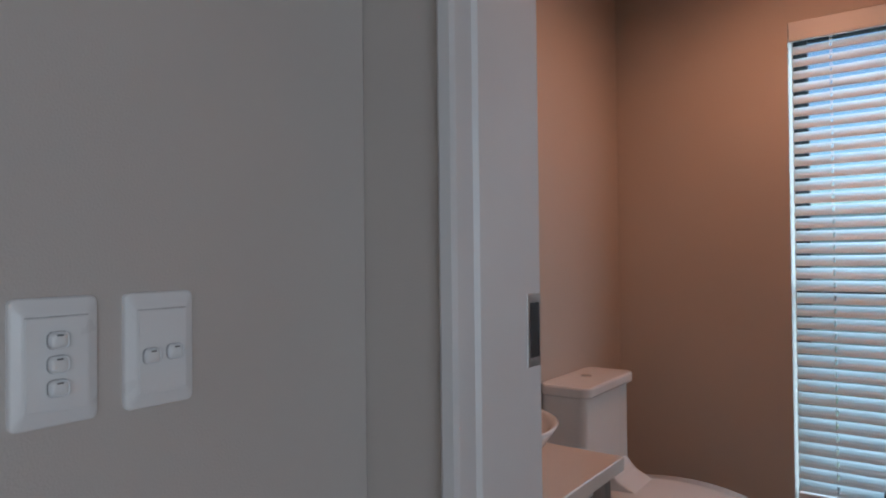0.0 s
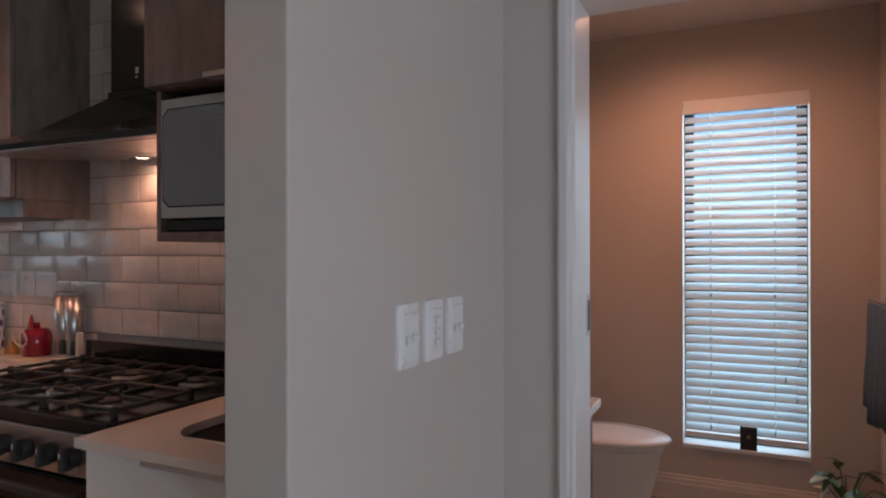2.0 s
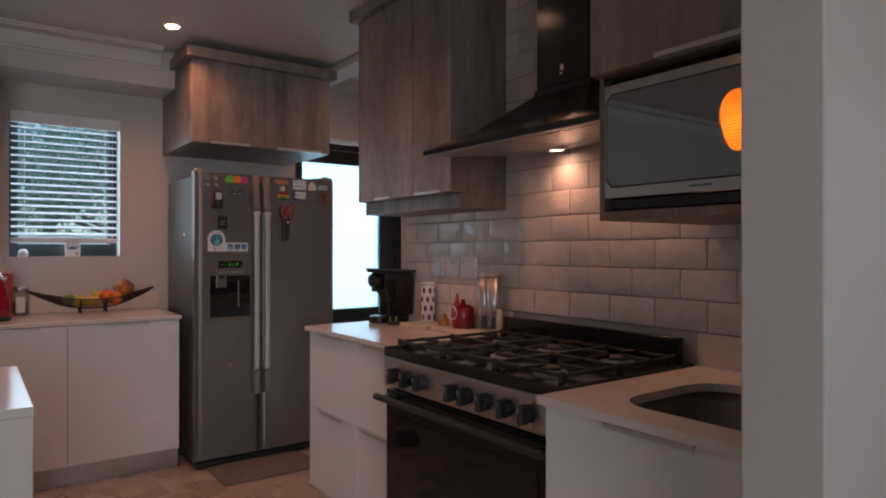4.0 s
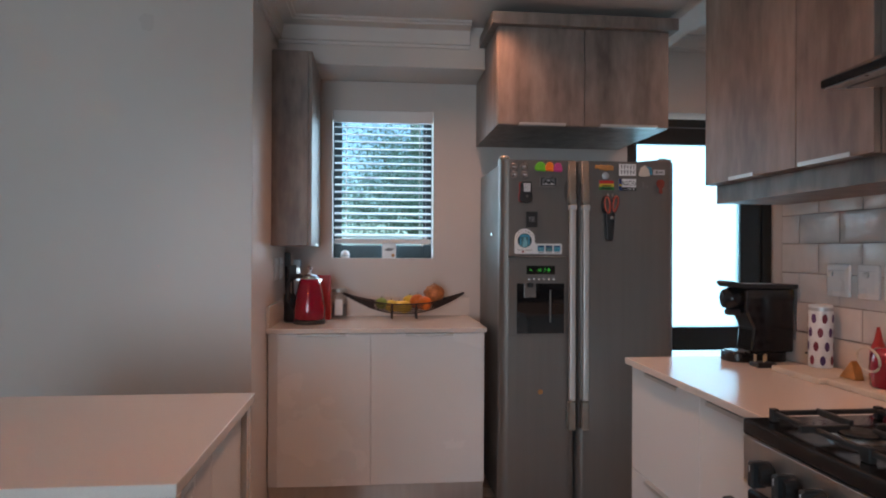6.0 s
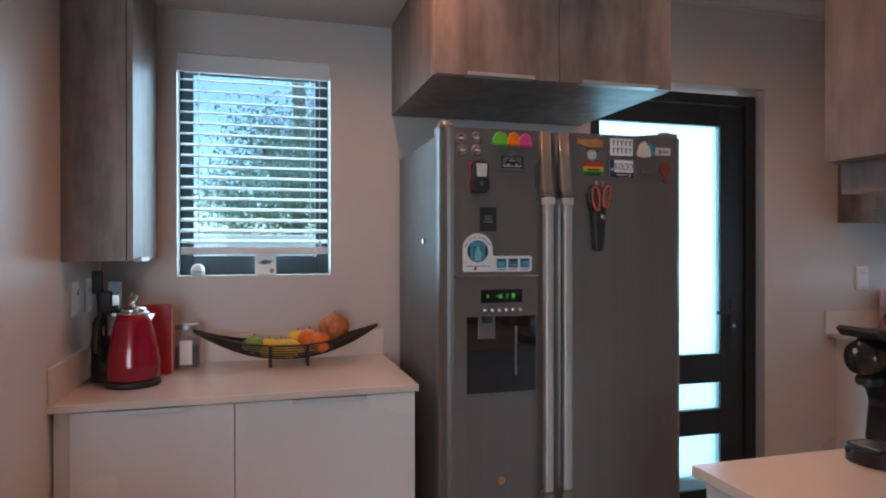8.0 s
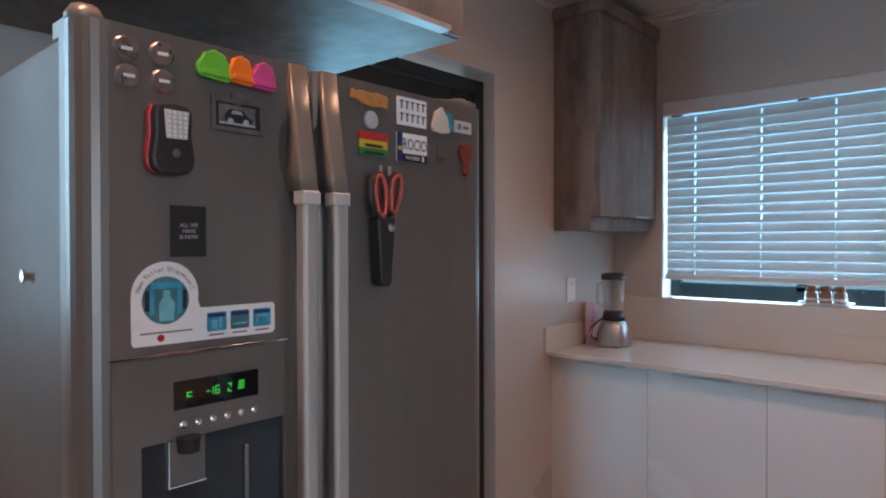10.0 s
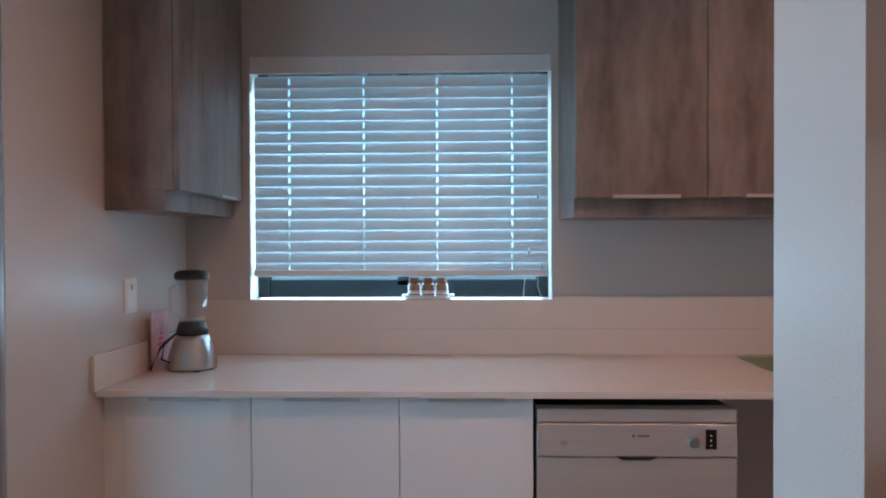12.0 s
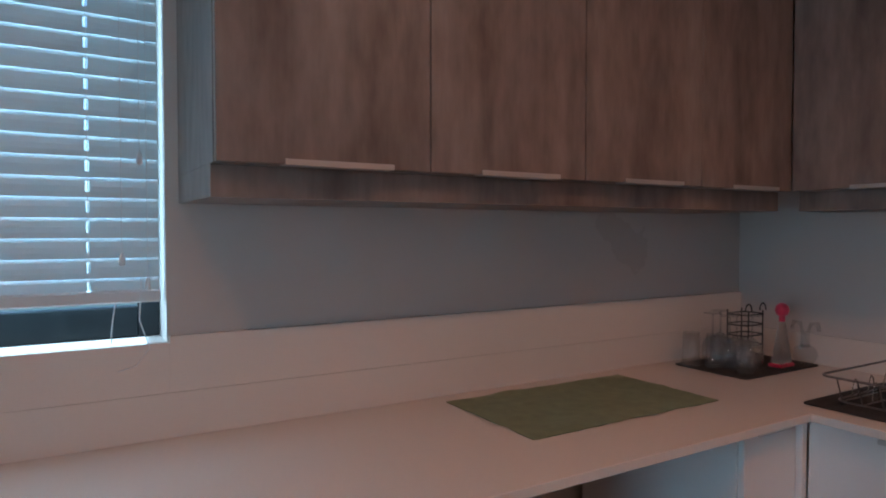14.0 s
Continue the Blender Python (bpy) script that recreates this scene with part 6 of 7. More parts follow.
# ---- scullery ----
for a, b, ha, hb in ((-4.855, -4.424, -4.76, -4.52), (-4.424, -3.934, -4.31, -4.06), (-3.934, -3.496, -3.84, -3.59)):
    unit("base_cabinet", "white gloss scullery base cabinet with one door", "-y", 2.505, 0.60, a, b, 0.105, 0.886, [(a, b, 0.108, 0.882, ha, hb)], WHITE, 0.10, "white base cabinets")
unit("base_cabinet", "white gloss corner base cabinet with one door", "-y", 2.505, 0.60, -2.04, -1.80, 0.105, 0.886, [(-2.038, -1.80, 0.108, 0.882, -2.0, -1.84)], WHITE, 0.10, "white base cabinets")
structure("trim", boxes((-1.799, -1.776, 2.488, 2.53, 0, 0.886), bevel=0.001), WHITE, "white corner post between the cabinets", "trim")
unit("base_cabinet", "white gloss base cabinet run under the dish rack", "-x", -1.775, 0.65, 1.26, 2.487, 0.105, 0.886, [(1.262, 1.88, 0.108, 0.882, 1.45, 1.69), (1.88, 2.486, 0.108, 0.882, 2.06, 2.30)], WHITE, 0.10, "white base cabinets")
structure("trim", boxes((-4.92, -4.856, 2.51, 2.53, 0, 0.886), bevel=0.001), WHITE, "white filler strip beside the cabinets", "trim")
worktop("worktop", "long pale quartz scullery worktop with upstands", [(-4.92, 2.465), (-1.80, 2.465), (-1.80, 1.255), (-1.10, 1.255), (-1.10, 3.165), (-4.92, 3.165)],
        splash=[(-4.90, -1.102, 3.150, 3.1645, 0.9105, 1.0205), (-3.34, -1.102, 3.152, 3.1645, 1.0207, 1.158), (-4.90, -4.647, 3.152, 3.1645, 1.0207, 1.143), (-4.647, -3.34, 3.152, 3.1645, 1.0207, 1.1435), (-4.9195, -4.905, 2.43, 3.16, 0.9105, 1.026), (-1.115, -1.1005, 1.26, 3.149, 0.9105, 1.0205)])
for i, (a, b) in enumerate(((-3.315, -2.844), (-2.844, -2.372), (-2.372, -1.90), (-1.90, -1.434))):
    wood_unit("grey wood scullery wall cabinet with one door", "-y", 2.748, 0.415, a, b, 1.545, 2.54, [(a, b, 1.545, 2.54, a + 0.13, a + 0.37)], sides=(i == 0, False), lip=0.02)
for a, b in ((2.13, 2.745), (1.51, 2.125)):
    wood_unit("grey wood wall cabinet on the end wall", "-x", -1.436, 0.33, a, b, 1.545, 2.54, [(a, b, 1.545, 2.54, a + 0.18, a + 0.42)], sides=(False, False), lip=0.02)
wood_unit("grey wood wall cabinet in the corner beside the window", "+x", -4.665, 0.25, 2.517, 3.145, 1.563, 2.52, [(2.517, 3.145, 1.563, 2.52, 2.86, 3.02)], sides=(True, False), lip=0.02)


def dishwasher():
    x0, x1 = -3.485, -2.842
    t = thing("dishwasher", (-3.16, 2.8, 0), "brushed steel dishwasher under the worktop", "dishwasher")
    part("body", boxes((x0 + 0.004, x1 - 0.004, 2.54, 3.10, 0.02, 0.842), bevel=0.002), BLACK_MATT, t)
    part("top_strip", boxes((x0, x1, 2.497, 2.56, 0.803, 0.846), bevel=0.004, segments=2), WASHER_STEEL, t)
    p = part("control_panel", boxes((x0, x1, 2.497, 2.539, 0.692, 0.799), bevel=0.003), WASHER_STEEL, t, "brushed steel control panel")
    part("door", boxes((x0, x1, 2.503, 2.539, 0.115, 0.688), bevel=0.003), WASHER_STEEL, t, "brushed steel door")
    part("kick_board", boxes((x0, x1, 2.53, 2.539, 0.0, 0.112)), BLACK_MATT, t)
    # black patch on the panel's face, coloured as the shade of the hand grip
    part("grip_recess", prism([(-3.235, 0.693), (-3.095, 0.693), (-3.12, 0.681), (-3.21, 0.681)], "y", 2.4955, 2.4968), BLACK_MATT, p)
    part("dial", lathe([(0.019, 0.0), (0.019, -0.012), (0.016, -0.015), (0.0, -0.015)], (-2.985, 2.4968, 0.742), 24, "y"), STEEL, p)
    part("button", lathe([(0.011, 0.0), (0.011, -0.003), (0.0, -0.004)], (-3.40, 2.4968, 0.735), 20, "y"), STEEL, p)
    part("button", lathe([(0.006, 0.0), (0.006, -0.003), (0.0, -0.003)], (-2.868, 2.4968, 0.728), 16, "y"), STEEL, p)
    ds = part("display", boxes((-2.945, -2.91, 2.4955, 2.4968, 0.718, 0.782)), DARK_GLASS, p)
    for k in range(3):
        part("led", boxes((-2.930, -2.925, 2.495, 2.4954, 0.728 + 0.016 * k, 0.732 + 0.016 * k)), PLASTIC, ds)
    part("badge", boxes((-3.163, -3.125, 2.4958, 2.4968, 0.757, 0.763)), GREY_PRINT, p)
    part("badge", lathe([(0.005, 0), (0.005, -0.0006)], (-3.176, 2.4968, 0.760), 14, "y"), GREY_PRINT, p)


dishwasher()
t = thing("wall_tap", (-2.34, 3.1, 0.52), "small brass washing machine tap on the bare wall", "tap")
part("body", tube([(-2.35, 3.163, 0.57), (-2.35, 3.10, 0.57), (-2.345, 3.09, 0.53)], 0.012, 12), BRASS_DULL, t, smooth=True)
part("flange", lathe([(0.024, 0.0), (0.024, -0.006), (0.0, -0.006)], (-2.35, 3.1645, 0.57), 18, "y"), CHROME, t)
part("lever", boxes((-2.385, -2.35, 3.09, 3.11, 0.585, 0.595), bevel=0.003), BLACK_MATT, t)
part("lever", boxes((-2.355, -2.32, 3.08, 3.10, 0.515, 0.527), bevel=0.003), BLACK_MATT, t)


def blender():
    x, y = -4.755, 2.83
    t = thing("blender", (x, y, 0.91), "steel blender with glass jug and black lid", "blender")
    part("base", lathe([(0.088, 0.0), (0.09, 0.006), (0.086, 0.05), (0.068, 0.105), (0.058, 0.125), (0.0, 0.126)], (x, y, 0.916), 36), STEEL, t, "brushed steel motor base", True)
    for a in range(4):
        part("foot", lathe([(0.012, 0.0), (0.012, 0.008), (0.0, 0.008)], (x + 0.07 * math.cos(a * 1.57 + 0.6), y + 0.07 * math.sin(a * 1.57 + 0.6), 0.9105), 12), BLACK_MATT, t)
    part("collar", lathe([(0.058, 0.0), (0.055, 0.02), (0.048, 0.045), (0.0, 0.046)], (x, y, 1.0425), 28), BLACK_MATT, t, smooth=True)
    part("jug", lathe([(0.0, 0.0), (0.045, 0.0), (0.05, 0.02), (0.058, 0.16), (0.056, 0.16), (0.047, 0.022), (0.0, 0.006)], (x, y, 1.089), 32), CLEAR, t, "clear glass jug", True)
    part("blade", boxes((x - 0.025, x + 0.025, y - 0.006, y + 0.006, 1.100, 1.104)), STEEL, t)
    part("lid", lathe([(0.060, 0.0), (0.064, 0.008), (0.062, 0.024), (0.05, 0.034), (0.02, 0.036), (0.0, 0.036)], (x, y, 1.25), 32), BLACK_MATT, t, smooth=True)
    part("jug_handle", tube([(x - 0.03, y - 0.05, 1.235), (x - 0.045, y - 0.085, 1.225), (x - 0.045, y - 0.085, 1.13), (x - 0.03, y - 0.05, 1.12)], 0.007, 10), CLEAR, t, smooth=True)
    part("lead", tube([(x - 0.05, y - 0.06, 0.94), (x - 0.08, y - 0.085, 0.96), (x - 0.07, y - 0.08, 1.02), (x - 0.04, y - 0.05, 1.05), (x - 0.09, y - 0.07, 1.0), (x - 0.12, y - 0.09, 0.92)], 0.0045, 8), BLACK_MATT, t, smooth=True)


blender()
t = thing("greeting_card", (-4.86, 2.84, 0.91), "pink printed booklet leaning on the wall", "booklet")
bm = boxes((-4.885, -4.877, 2.765, 2.895, 0.9115, 1.13), bevel=0.001)
part("cover", bm, PINK_PAPER, t)
for k in range(4):
    part("print", boxes((-4.8769, -4.8765, 2.80 + 0.012 * k, 2.86 - 0.008 * k, 1.0 + 0.02 * k, 1.012 + 0.02 * k)), PINK, t)

t = thing("spice_tray", (-3.875, 3.20, 1.144), "small white tray with three brown spice pots on the sill", "tray")
part("tray", prism(rounded(-3.975, -3.775, 3.17, 3.25, 0.02), "z", 1.1445, 1.153, 0.003), PLASTIC, t)
part("tray_rim", tube([(a, b, 1.158) for a, b in rounded(-3.985, -3.765, 3.163, 3.257, 0.025)], 0.003, 6, True), PLASTIC, t, smooth=True)
for k in range(3):
    x = -3.935 + 0.06 * k
    p = thing("spice_pot", (x, 3.20, 1.154), "pale brown spice pot with a cork stopper", "pot", "spice pots")
    part("pot", lathe([(0.024, 0.0), (0.027, 0.004), (0.027, 0.05), (0.022, 0.056), (0.0, 0.056)], (x, 3.205, 1.1535), 22), SPICE, p, smooth=True)
    part("label_band", lathe([(0.0275, 0.012), (0.0275, 0.026)], (x, 3.205, 1.1535), 22), PLASTIC, p, smooth=True)
    part("cork", lathe([(0.021, 0.0), (0.022, 0.024), (0.0, 0.025)], (x, 3.205, 1.21), 18), CORK, p, smooth=True)


def cloth(label, x0, x1, y0, y1, z, mat):
    t = thing("cloth_mat", ((x0 + x1) / 2, (y0 + y1) / 2, z), label, "mat")
    bm = bmesh.new()
    n, m = 22, 14
    grid = [[bm.verts.new((x0 + (x1 - x0) * i / n + 0.006 * noise.noise((i, j, 3)) * (j in (0, m)), y0 + (y1 - y0) * j / m + 0.008 * noise.noise((i * 0.7, j, 1)) * (j in (0, m)), z + 0.0008 + 0.008 * max(0, noise.noise((i * 0.35, j * 0.4, 2))))) for j in range(m + 1)] for i in range(n + 1)]
    for i in range(n):
        for j in range(m):
            bm.faces.new((grid[i][j], grid[i + 1][j], grid[i + 1][j + 1], grid[i][j + 1]))
    bmesh.ops.recalc_face_normals(bm, faces=bm.faces)
    low = bmesh.ops.extrude_face_region(bm, geom=bm.faces[:])["geom"]
    bmesh.ops.translate(bm, verts=[g for g in low if isinstance(g, bmesh.types.BMVert)], vec=(0, 0, 0.0022))
    bmesh.ops.recalc_face_normals(bm, faces=bm.faces)
    part("cloth", bm, mat, t)


cloth("flat green cloth mat on the quartz worktop", -2.60, -1.90, 2.68, 3.08, 0.9105, GREEN_CLOTH)
t = thing("drying_mat", (-1.39, 2.93, 0.91), "dark drying mat under the glasses", "mat")
part("mat", prism(rounded(-1.59, -1.14, 2.80, 3.10, 0.02), "z", 0.9105, 0.915, 0.0015), DARK_MAT, t)


def glassware(kind, x, y):
    t = thing(kind, (x, y, 0.915), "clear wine glass standing upside down on the drying mat" if kind == "wine_glass" else "clear drinking glass standing upside down to dry", "glass", "drying glasses")
    z = 0.9155
    if kind == "wine_glass":
        part("bowl", lathe([(0.032, 0.0), (0.040, 0.03), (0.040, 0.06), (0.028, 0.09), (0.006, 0.105), (0.004, 0.105), (0.025, 0.088), (0.038, 0.058), (0.038, 0.03), (0.0305, 0.0)], (x, y, z), 28), CLEAR, t, smooth=True)
        part("stem", lathe([(0.004, 0.0), (0.0035, 0.07), (0.005, 0.078)], (x, y, z + 0.105), 12), CLEAR, t, smooth=True)
        part("foot", lathe([(0.005, 0.0), (0.033, 0.004), (0.034, 0.006), (0.0, 0.008)], (x, y, z + 0.183), 28), CLEAR, t, smooth=True)
    else:
        part("tumbler", lathe([(0.034, 0.0), (0.036, 0.002), (0.030, 0.12), (0.0, 0.122), (0.0, 0.114), (0.027, 0.112), (0.033, 0.004)], (x, y, z), 28), CLEAR, t, smooth=True)
    return t


for kind, x, y in (("drinking_glass", -1.545, 3.055), ("drinking_glass", -1.515, 2.975), ("wine_glass", -1.455, 3.03), ("wine_glass", -1.475, 2.945), ("drinking_glass", -1.50, 2.865), ("wine_glass", -1.375, 2.985), ("wine_glass", -1.36, 3.065), ("wine_glass", -1.40, 2.905)):
    glassware(kind, x, y)

t = thing("wire_rack", (-1.25, 3.03, 0.915), "black wire glass rack on the drying mat", "rack")
for k in range(5):
    z = 0.93 + 0.04 * k
    part("hoop", tube([(a, b, z) for a, b in rounded(-1.33, -1.20, 2.98, 3.07, 0.03, 4)], 0.0028, 6, True), BLACK_MATT, t)
for px in (-1.31, -1.22):
    for py in (2.98, 3.07):
        part("upright", tube([(px, py, 0.9165), (px, py, 1.105)], 0.003, 6), BLACK_MATT, t)
    part("loop", tube([(px + 0.02 * math.cos(a), 2.98, 1.105 + 0.028 * math.sin(a)) for a in [math.pi * k / 8 for k in range(9)]], 0.003, 6), BLACK_MATT, t)

t = thing("spray_bottle", (-1.29, 2.86, 0.915), "tapered clear bottle with pink ball stopper and foot", "bottle")
part("foot", boxes((-1.335, -1.245, 2.835, 2.885, 0.9155, 0.928), bevel=0.003), PINK, t, "pink plastic foot")
bm = bmesh.new()
ra = [bm.verts.new(p) for p in ((-1.328, 2.84, 0.9285), (-1.252, 2.84, 0.9285), (-1.252, 2.88, 0.9285), (-1.328, 2.88, 0.9285))]
rb = [bm.verts.new(p) for p in ((-1.300, 2.852, 1.08), (-1.280, 2.852, 1.08), (-1.280, 2.868, 1.08), (-1.300, 2.868, 1.08))]
for i in range(4):
    bm.faces.new((ra[i], ra[(i + 1) % 4], rb[(i + 1) % 4], rb[i]))
bm.faces.new(ra[::-1]), bm.faces.new(rb)
bmesh.ops.bevel(bm, geom=bm.edges[:], offset=0.004, segments=2, affect="EDGES")
part("flask", bm, MILKY, t, "milky clear flask")
part("neck", lathe([(0.011, 0.0), (0.011, 0.02), (0.0, 0.02)], (-1.29, 2.86, 1.0805), 16), PINK, t)
part("stopper", lathe([(0.009, 0.0), (0.02, 0.008), (0.025, 0.024), (0.02, 0.04), (0.008, 0.049), (0.0, 0.05)], (-1.29, 2.86, 1.099), 24), PINK, t, "pink ball stopper", True)

t = thing("glass_ornament", (-1.19, 2.82, 0.915), "clear glass ornament with two curved necks", "ornament")
bm = bmesh.new()
bmesh.ops.create_icosphere(bm, subdivisions=3, radius=0.042, matrix=Matrix.Translation((-1.19, 2.83, 0.955)) @ Matrix.Diagonal((1, 1, 0.9, 1)))
part("body", bm, CLEAR, t, smooth=True)
for s in (-1, 1):
    part("neck", tube([(-1.19, 2.83 + s * 0.01, 0.98), (-1.19 - s * 0.005, 2.83 + s * 0.005, 1.03), (-1.19, 2.83 + s * 0.02, 1.07), (-1.19, 2.83 + s * 0.045, 1.072), (-1.19, 2.83 + s * 0.052, 1.045)], 0.008, 8), CLEAR, t, smooth=True)


def dish_rack():
    x0, x1, y0, y1 = -1.70, -1.27, 2.02, 2.50
    m = thing("drying_mat", (-1.49, 2.26, 0.91), "dark drying mat under the dish rack", "mat")
    part("mat", prism(rounded(-1.72, -1.24, 1.98, 2.54, 0.02), "z", 0.9105, 0.915, 0.0015), DARK_MAT, m)
    t = thing("dish_rack", ((x0 + x1) / 2, (y0 + y1) / 2, 0.915), "dark wire dish rack with plate prongs", "dish rack")
    part("rim", tube([(a, b, 1.0) for a, b in rounded(x0, x1, y0, y1, 0.03, 4)], 0.0035, 8, True), PEWTER, t)
    part("base_hoop", tube([(a, b, 0.93) for a, b in rounded(x0 + 0.03, x1 - 0.03, y0 + 0.03, y1 - 0.03, 0.03, 4)], 0.003, 8, True), PEWTER, t)
    for k in range(8):
        y = y0 + 0.05 + (y1 - y0 - 0.1) * k / 7
        part("wire", tube([(x0, y, 1.0), (x0 + 0.03, y, 0.93), (x1 - 0.03, y, 0.93), (x1, y, 1.0)], 0.0022, 6), PEWTER, t)
        for px in (x0 + 0.10, x0 + 0.19, x0 + 0.28):
            part("prong", tube([(px + 0.018 * math.cos(a), y, 0.93 + 0.055 * math.sin(a)) for a in [math.pi * k2 / 6 for k2 in range(7)]], 0.002, 6), CHROME, t)
    for px in (x0 + 0.05, x1 - 0.05):
        for py in (y0 + 0.04, y1 - 0.04):
            part("foot", tube([(px, py, 0.9155), (px, py, 0.93)], 0.006, 8), BLACK_MATT, t)


dish_rack()

# ---- toilet ----


def toilet():
    t = thing("toilet", (-0.75, 2.39, 0), "white close-coupled ceramic toilet, lid down", "toilet")
    c = part("cistern", prism(rounded(-1.036, -0.865, 2.215, 2.615, 0.03), "z", 0.38, 0.80, 0.006), CERAMIC, t)
    lid = part("cistern_lid", prism(rounded(-1.037, -0.845, 2.205, 2.625, 0.035), "z", 0.8005, 0.838, 0.008), CERAMIC, t)
    part("flush_button", lathe([(0.02, 0.0), (0.02, 0.004), (0.0, 0.005)], (-0.95, 2.415, 0.838), 20), CHROME, lid)

    def egg(w, x0, x1, z):
        pts = []
        for k in range(28):
            a = 2 * math.pi * k / 28
            cx = (x0 + x1) / 2
            u = math.cos(a)
            pts.append((cx + (x1 - x0) / 2 * u, 2.415 + w * math.sin(a) * (1 - 0.12 * u), z))
        return pts

    def shell(levels):
        bm = bmesh.new()
        rings = [[bm.verts.new(p) for p in egg(*lv)] for lv in levels]
        for a, b in zip(rings, rings[1:]):
            for i in range(28):
                bm.faces.new((a[i], a[(i + 1) % 28], b[(i + 1) % 28], b[i]))
        bm.faces.new(rings[0][::-1]), bm.faces.new(rings[-1])
        bmesh.ops.recalc_face_normals(bm, faces=bm.faces)
        return bm

    part("pan", shell([(0.13, -0.86, -0.48, 0.0), (0.13, -0.86, -0.475, 0.12), (0.15, -0.86, -0.44, 0.25), (0.175, -0.86, -0.40, 0.40), (0.18, -0.86, -0.39, 0.434)]), CERAMIC, t, smooth=True)
    part("seat", shell([(0.182, -0.855, -0.382, 0.4345), (0.184, -0.855, -0.378, 0.442), (0.182, -0.855, -0.382, 0.450)]), CERAMIC, t, smooth=True)
    part("lid", shell([(0.184, -0.86, -0.366, 0.4515), (0.190, -0.862, -0.362, 0.462), (0.182, -0.858, -0.370, 0.474), (0.10, -0.80, -0.46, 0.482)]), CERAMIC, t, smooth=True)
    part("hinge", prism([(-0.864, 0.45), (-0.85, 0.545), (-0.835, 0.55), (-0.80, 0.51), (-0.74, 0.482), (-0.70, 0.4516)], "y", 2.325, 2.505, 0.006), CERAMIC, t)


toilet()
v = unit("vanity", "dark wood vanity cabinet with pale top", "+x", -0.585, 0.45, 1.24, 1.75, 0.12, 0.745, [(1.242, 1.748, 0.55, 0.742, 1.40, 1.60), (1.242, 1.748, 0.123, 0.55, 1.40, 1.60)], WOOD, 0.10, "", False)
part("vanity_top", boxes((-1.038, -0.556, 1.22, 1.765, 0.7455, 0.78), bevel=0.002), QUARTZ, v, "pale quartz top")
b = thing("wash_basin", (-0.80, 1.47, 0.78), "white ceramic counter basin", "basin")
part("bowl", lathe([(0.0, 0.0), (0.10, 0.0), (0.14, 0.02), (0.195, 0.10), (0.205, 0.115), (0.20, 0.118), (0.185, 0.105), (0.13, 0.03), (0.0, 0.018)], (-0.815, 1.47, 0.7805), 40), CERAMIC, b, smooth=True)
t = thing("book", (-0.04, 2.985, 0.307), "small thick black book standing on the toilet sill", "book")
part("pages", boxes((-0.072, 0.0, 2.972, 2.998, 0.3085, 0.424)), CREAM, t)
part("cover", join(boxes((-0.078, 0.002, 2.968, 2.9715, 0.307, 0.428)), boxes((-0.078, 0.002, 2.9985, 3.002, 0.307, 0.428)), boxes((-0.078, -0.0725, 2.9716, 2.9984, 0.307, 0.428))), INK, t, "black cloth cover")
part("emblem", lathe([(0.010, 0.0), (0.010, -0.0006)], (-0.038, 2.968, 0.375), 14, "y"), BRASS_DULL, t)
structure("window_sill", boxes((-0.36, 0.245, 2.962, 3.09, 0.285, 0.3065), bevel=0.003), TRIM, "white painted toilet window sill", "sill")


def towel_rail():
    t = thing("towel_rail", (0.5, 2.4, 1.11), "chrome towel rail on the toilet wall", "towel rail")
    part("bar", tube([(0.47, 2.80, 1.115), (0.47, 1.95, 1.115)], 0.007, 12), CHROME, t, smooth=True)
    for y in (2.78, 1.97):
        part("bracket", join(tube([(0.538, y, 1.115), (0.47, y, 1.115)], 0.008, 12), lathe([(0.02, 0.0), (0.02, -0.008), (0, -0.008)], (0.5395, y, 1.115), 18, "x")), CHROME, t)
    w = thing("towel", (0.46, 2.55, 0.60), "dark grey towel hanging over the rail", "towel")
    bm = bmesh.new()
    n = 24
    cols = []
    for i in range(n + 1):
        y = 2.77 - 0.50 * i / n
        f = 0.012 * math.sin(i * 1.1) + 0.006 * math.sin(i * 2.3 + 1)
        zb = 0.62 + 0.03 * math.sin(i * 0.4)
        path = [(0.492 + f * 0.4, zb + 0.05), (0.486 + f * 0.3, 0.95), (0.482, 1.10), (0.470, 1.126), (0.458, 1.10), (0.452 + f * 0.5, 0.95), (0.446 + f, 0.75), (0.448 + f * 1.3, zb)]
        cols.append([bm.verts.new((px, y, pz)) for px, pz in path])
    for a, b2 in zip(cols, cols[1:]):
        for k in range(len(a) - 1):
            bm.faces.new((a[k], a[k + 1], b2[k + 1], b2[k]))
    bmesh.ops.solidify(bm, geom=bm.faces[:], thickness=0.004)
    part("cloth", bm, TOWEL, w, smooth=True)


towel_rail()


def leaf_bm(length, width, droop):
    bm = bmesh.new()
    rows = []
    for k in range(6):
        s = k / 5
        w = width * math.sin(math.pi * min(0.97, 0.06 + s * 0.94)) ** 0.8
        z = -droop * s * s
        rows.append([bm.verts.new((s * length, -w / 2, z + 0.004)), bm.verts.new((s * length, 0, z)), bm.verts.new((s * length, w / 2, z + 0.004))])
    for a, b2 in zip(rows, rows[1:]):
        for k in range(2):
            bm.faces.new((a[k], a[k + 1], b2[k + 1], b2[k]))
    return bm


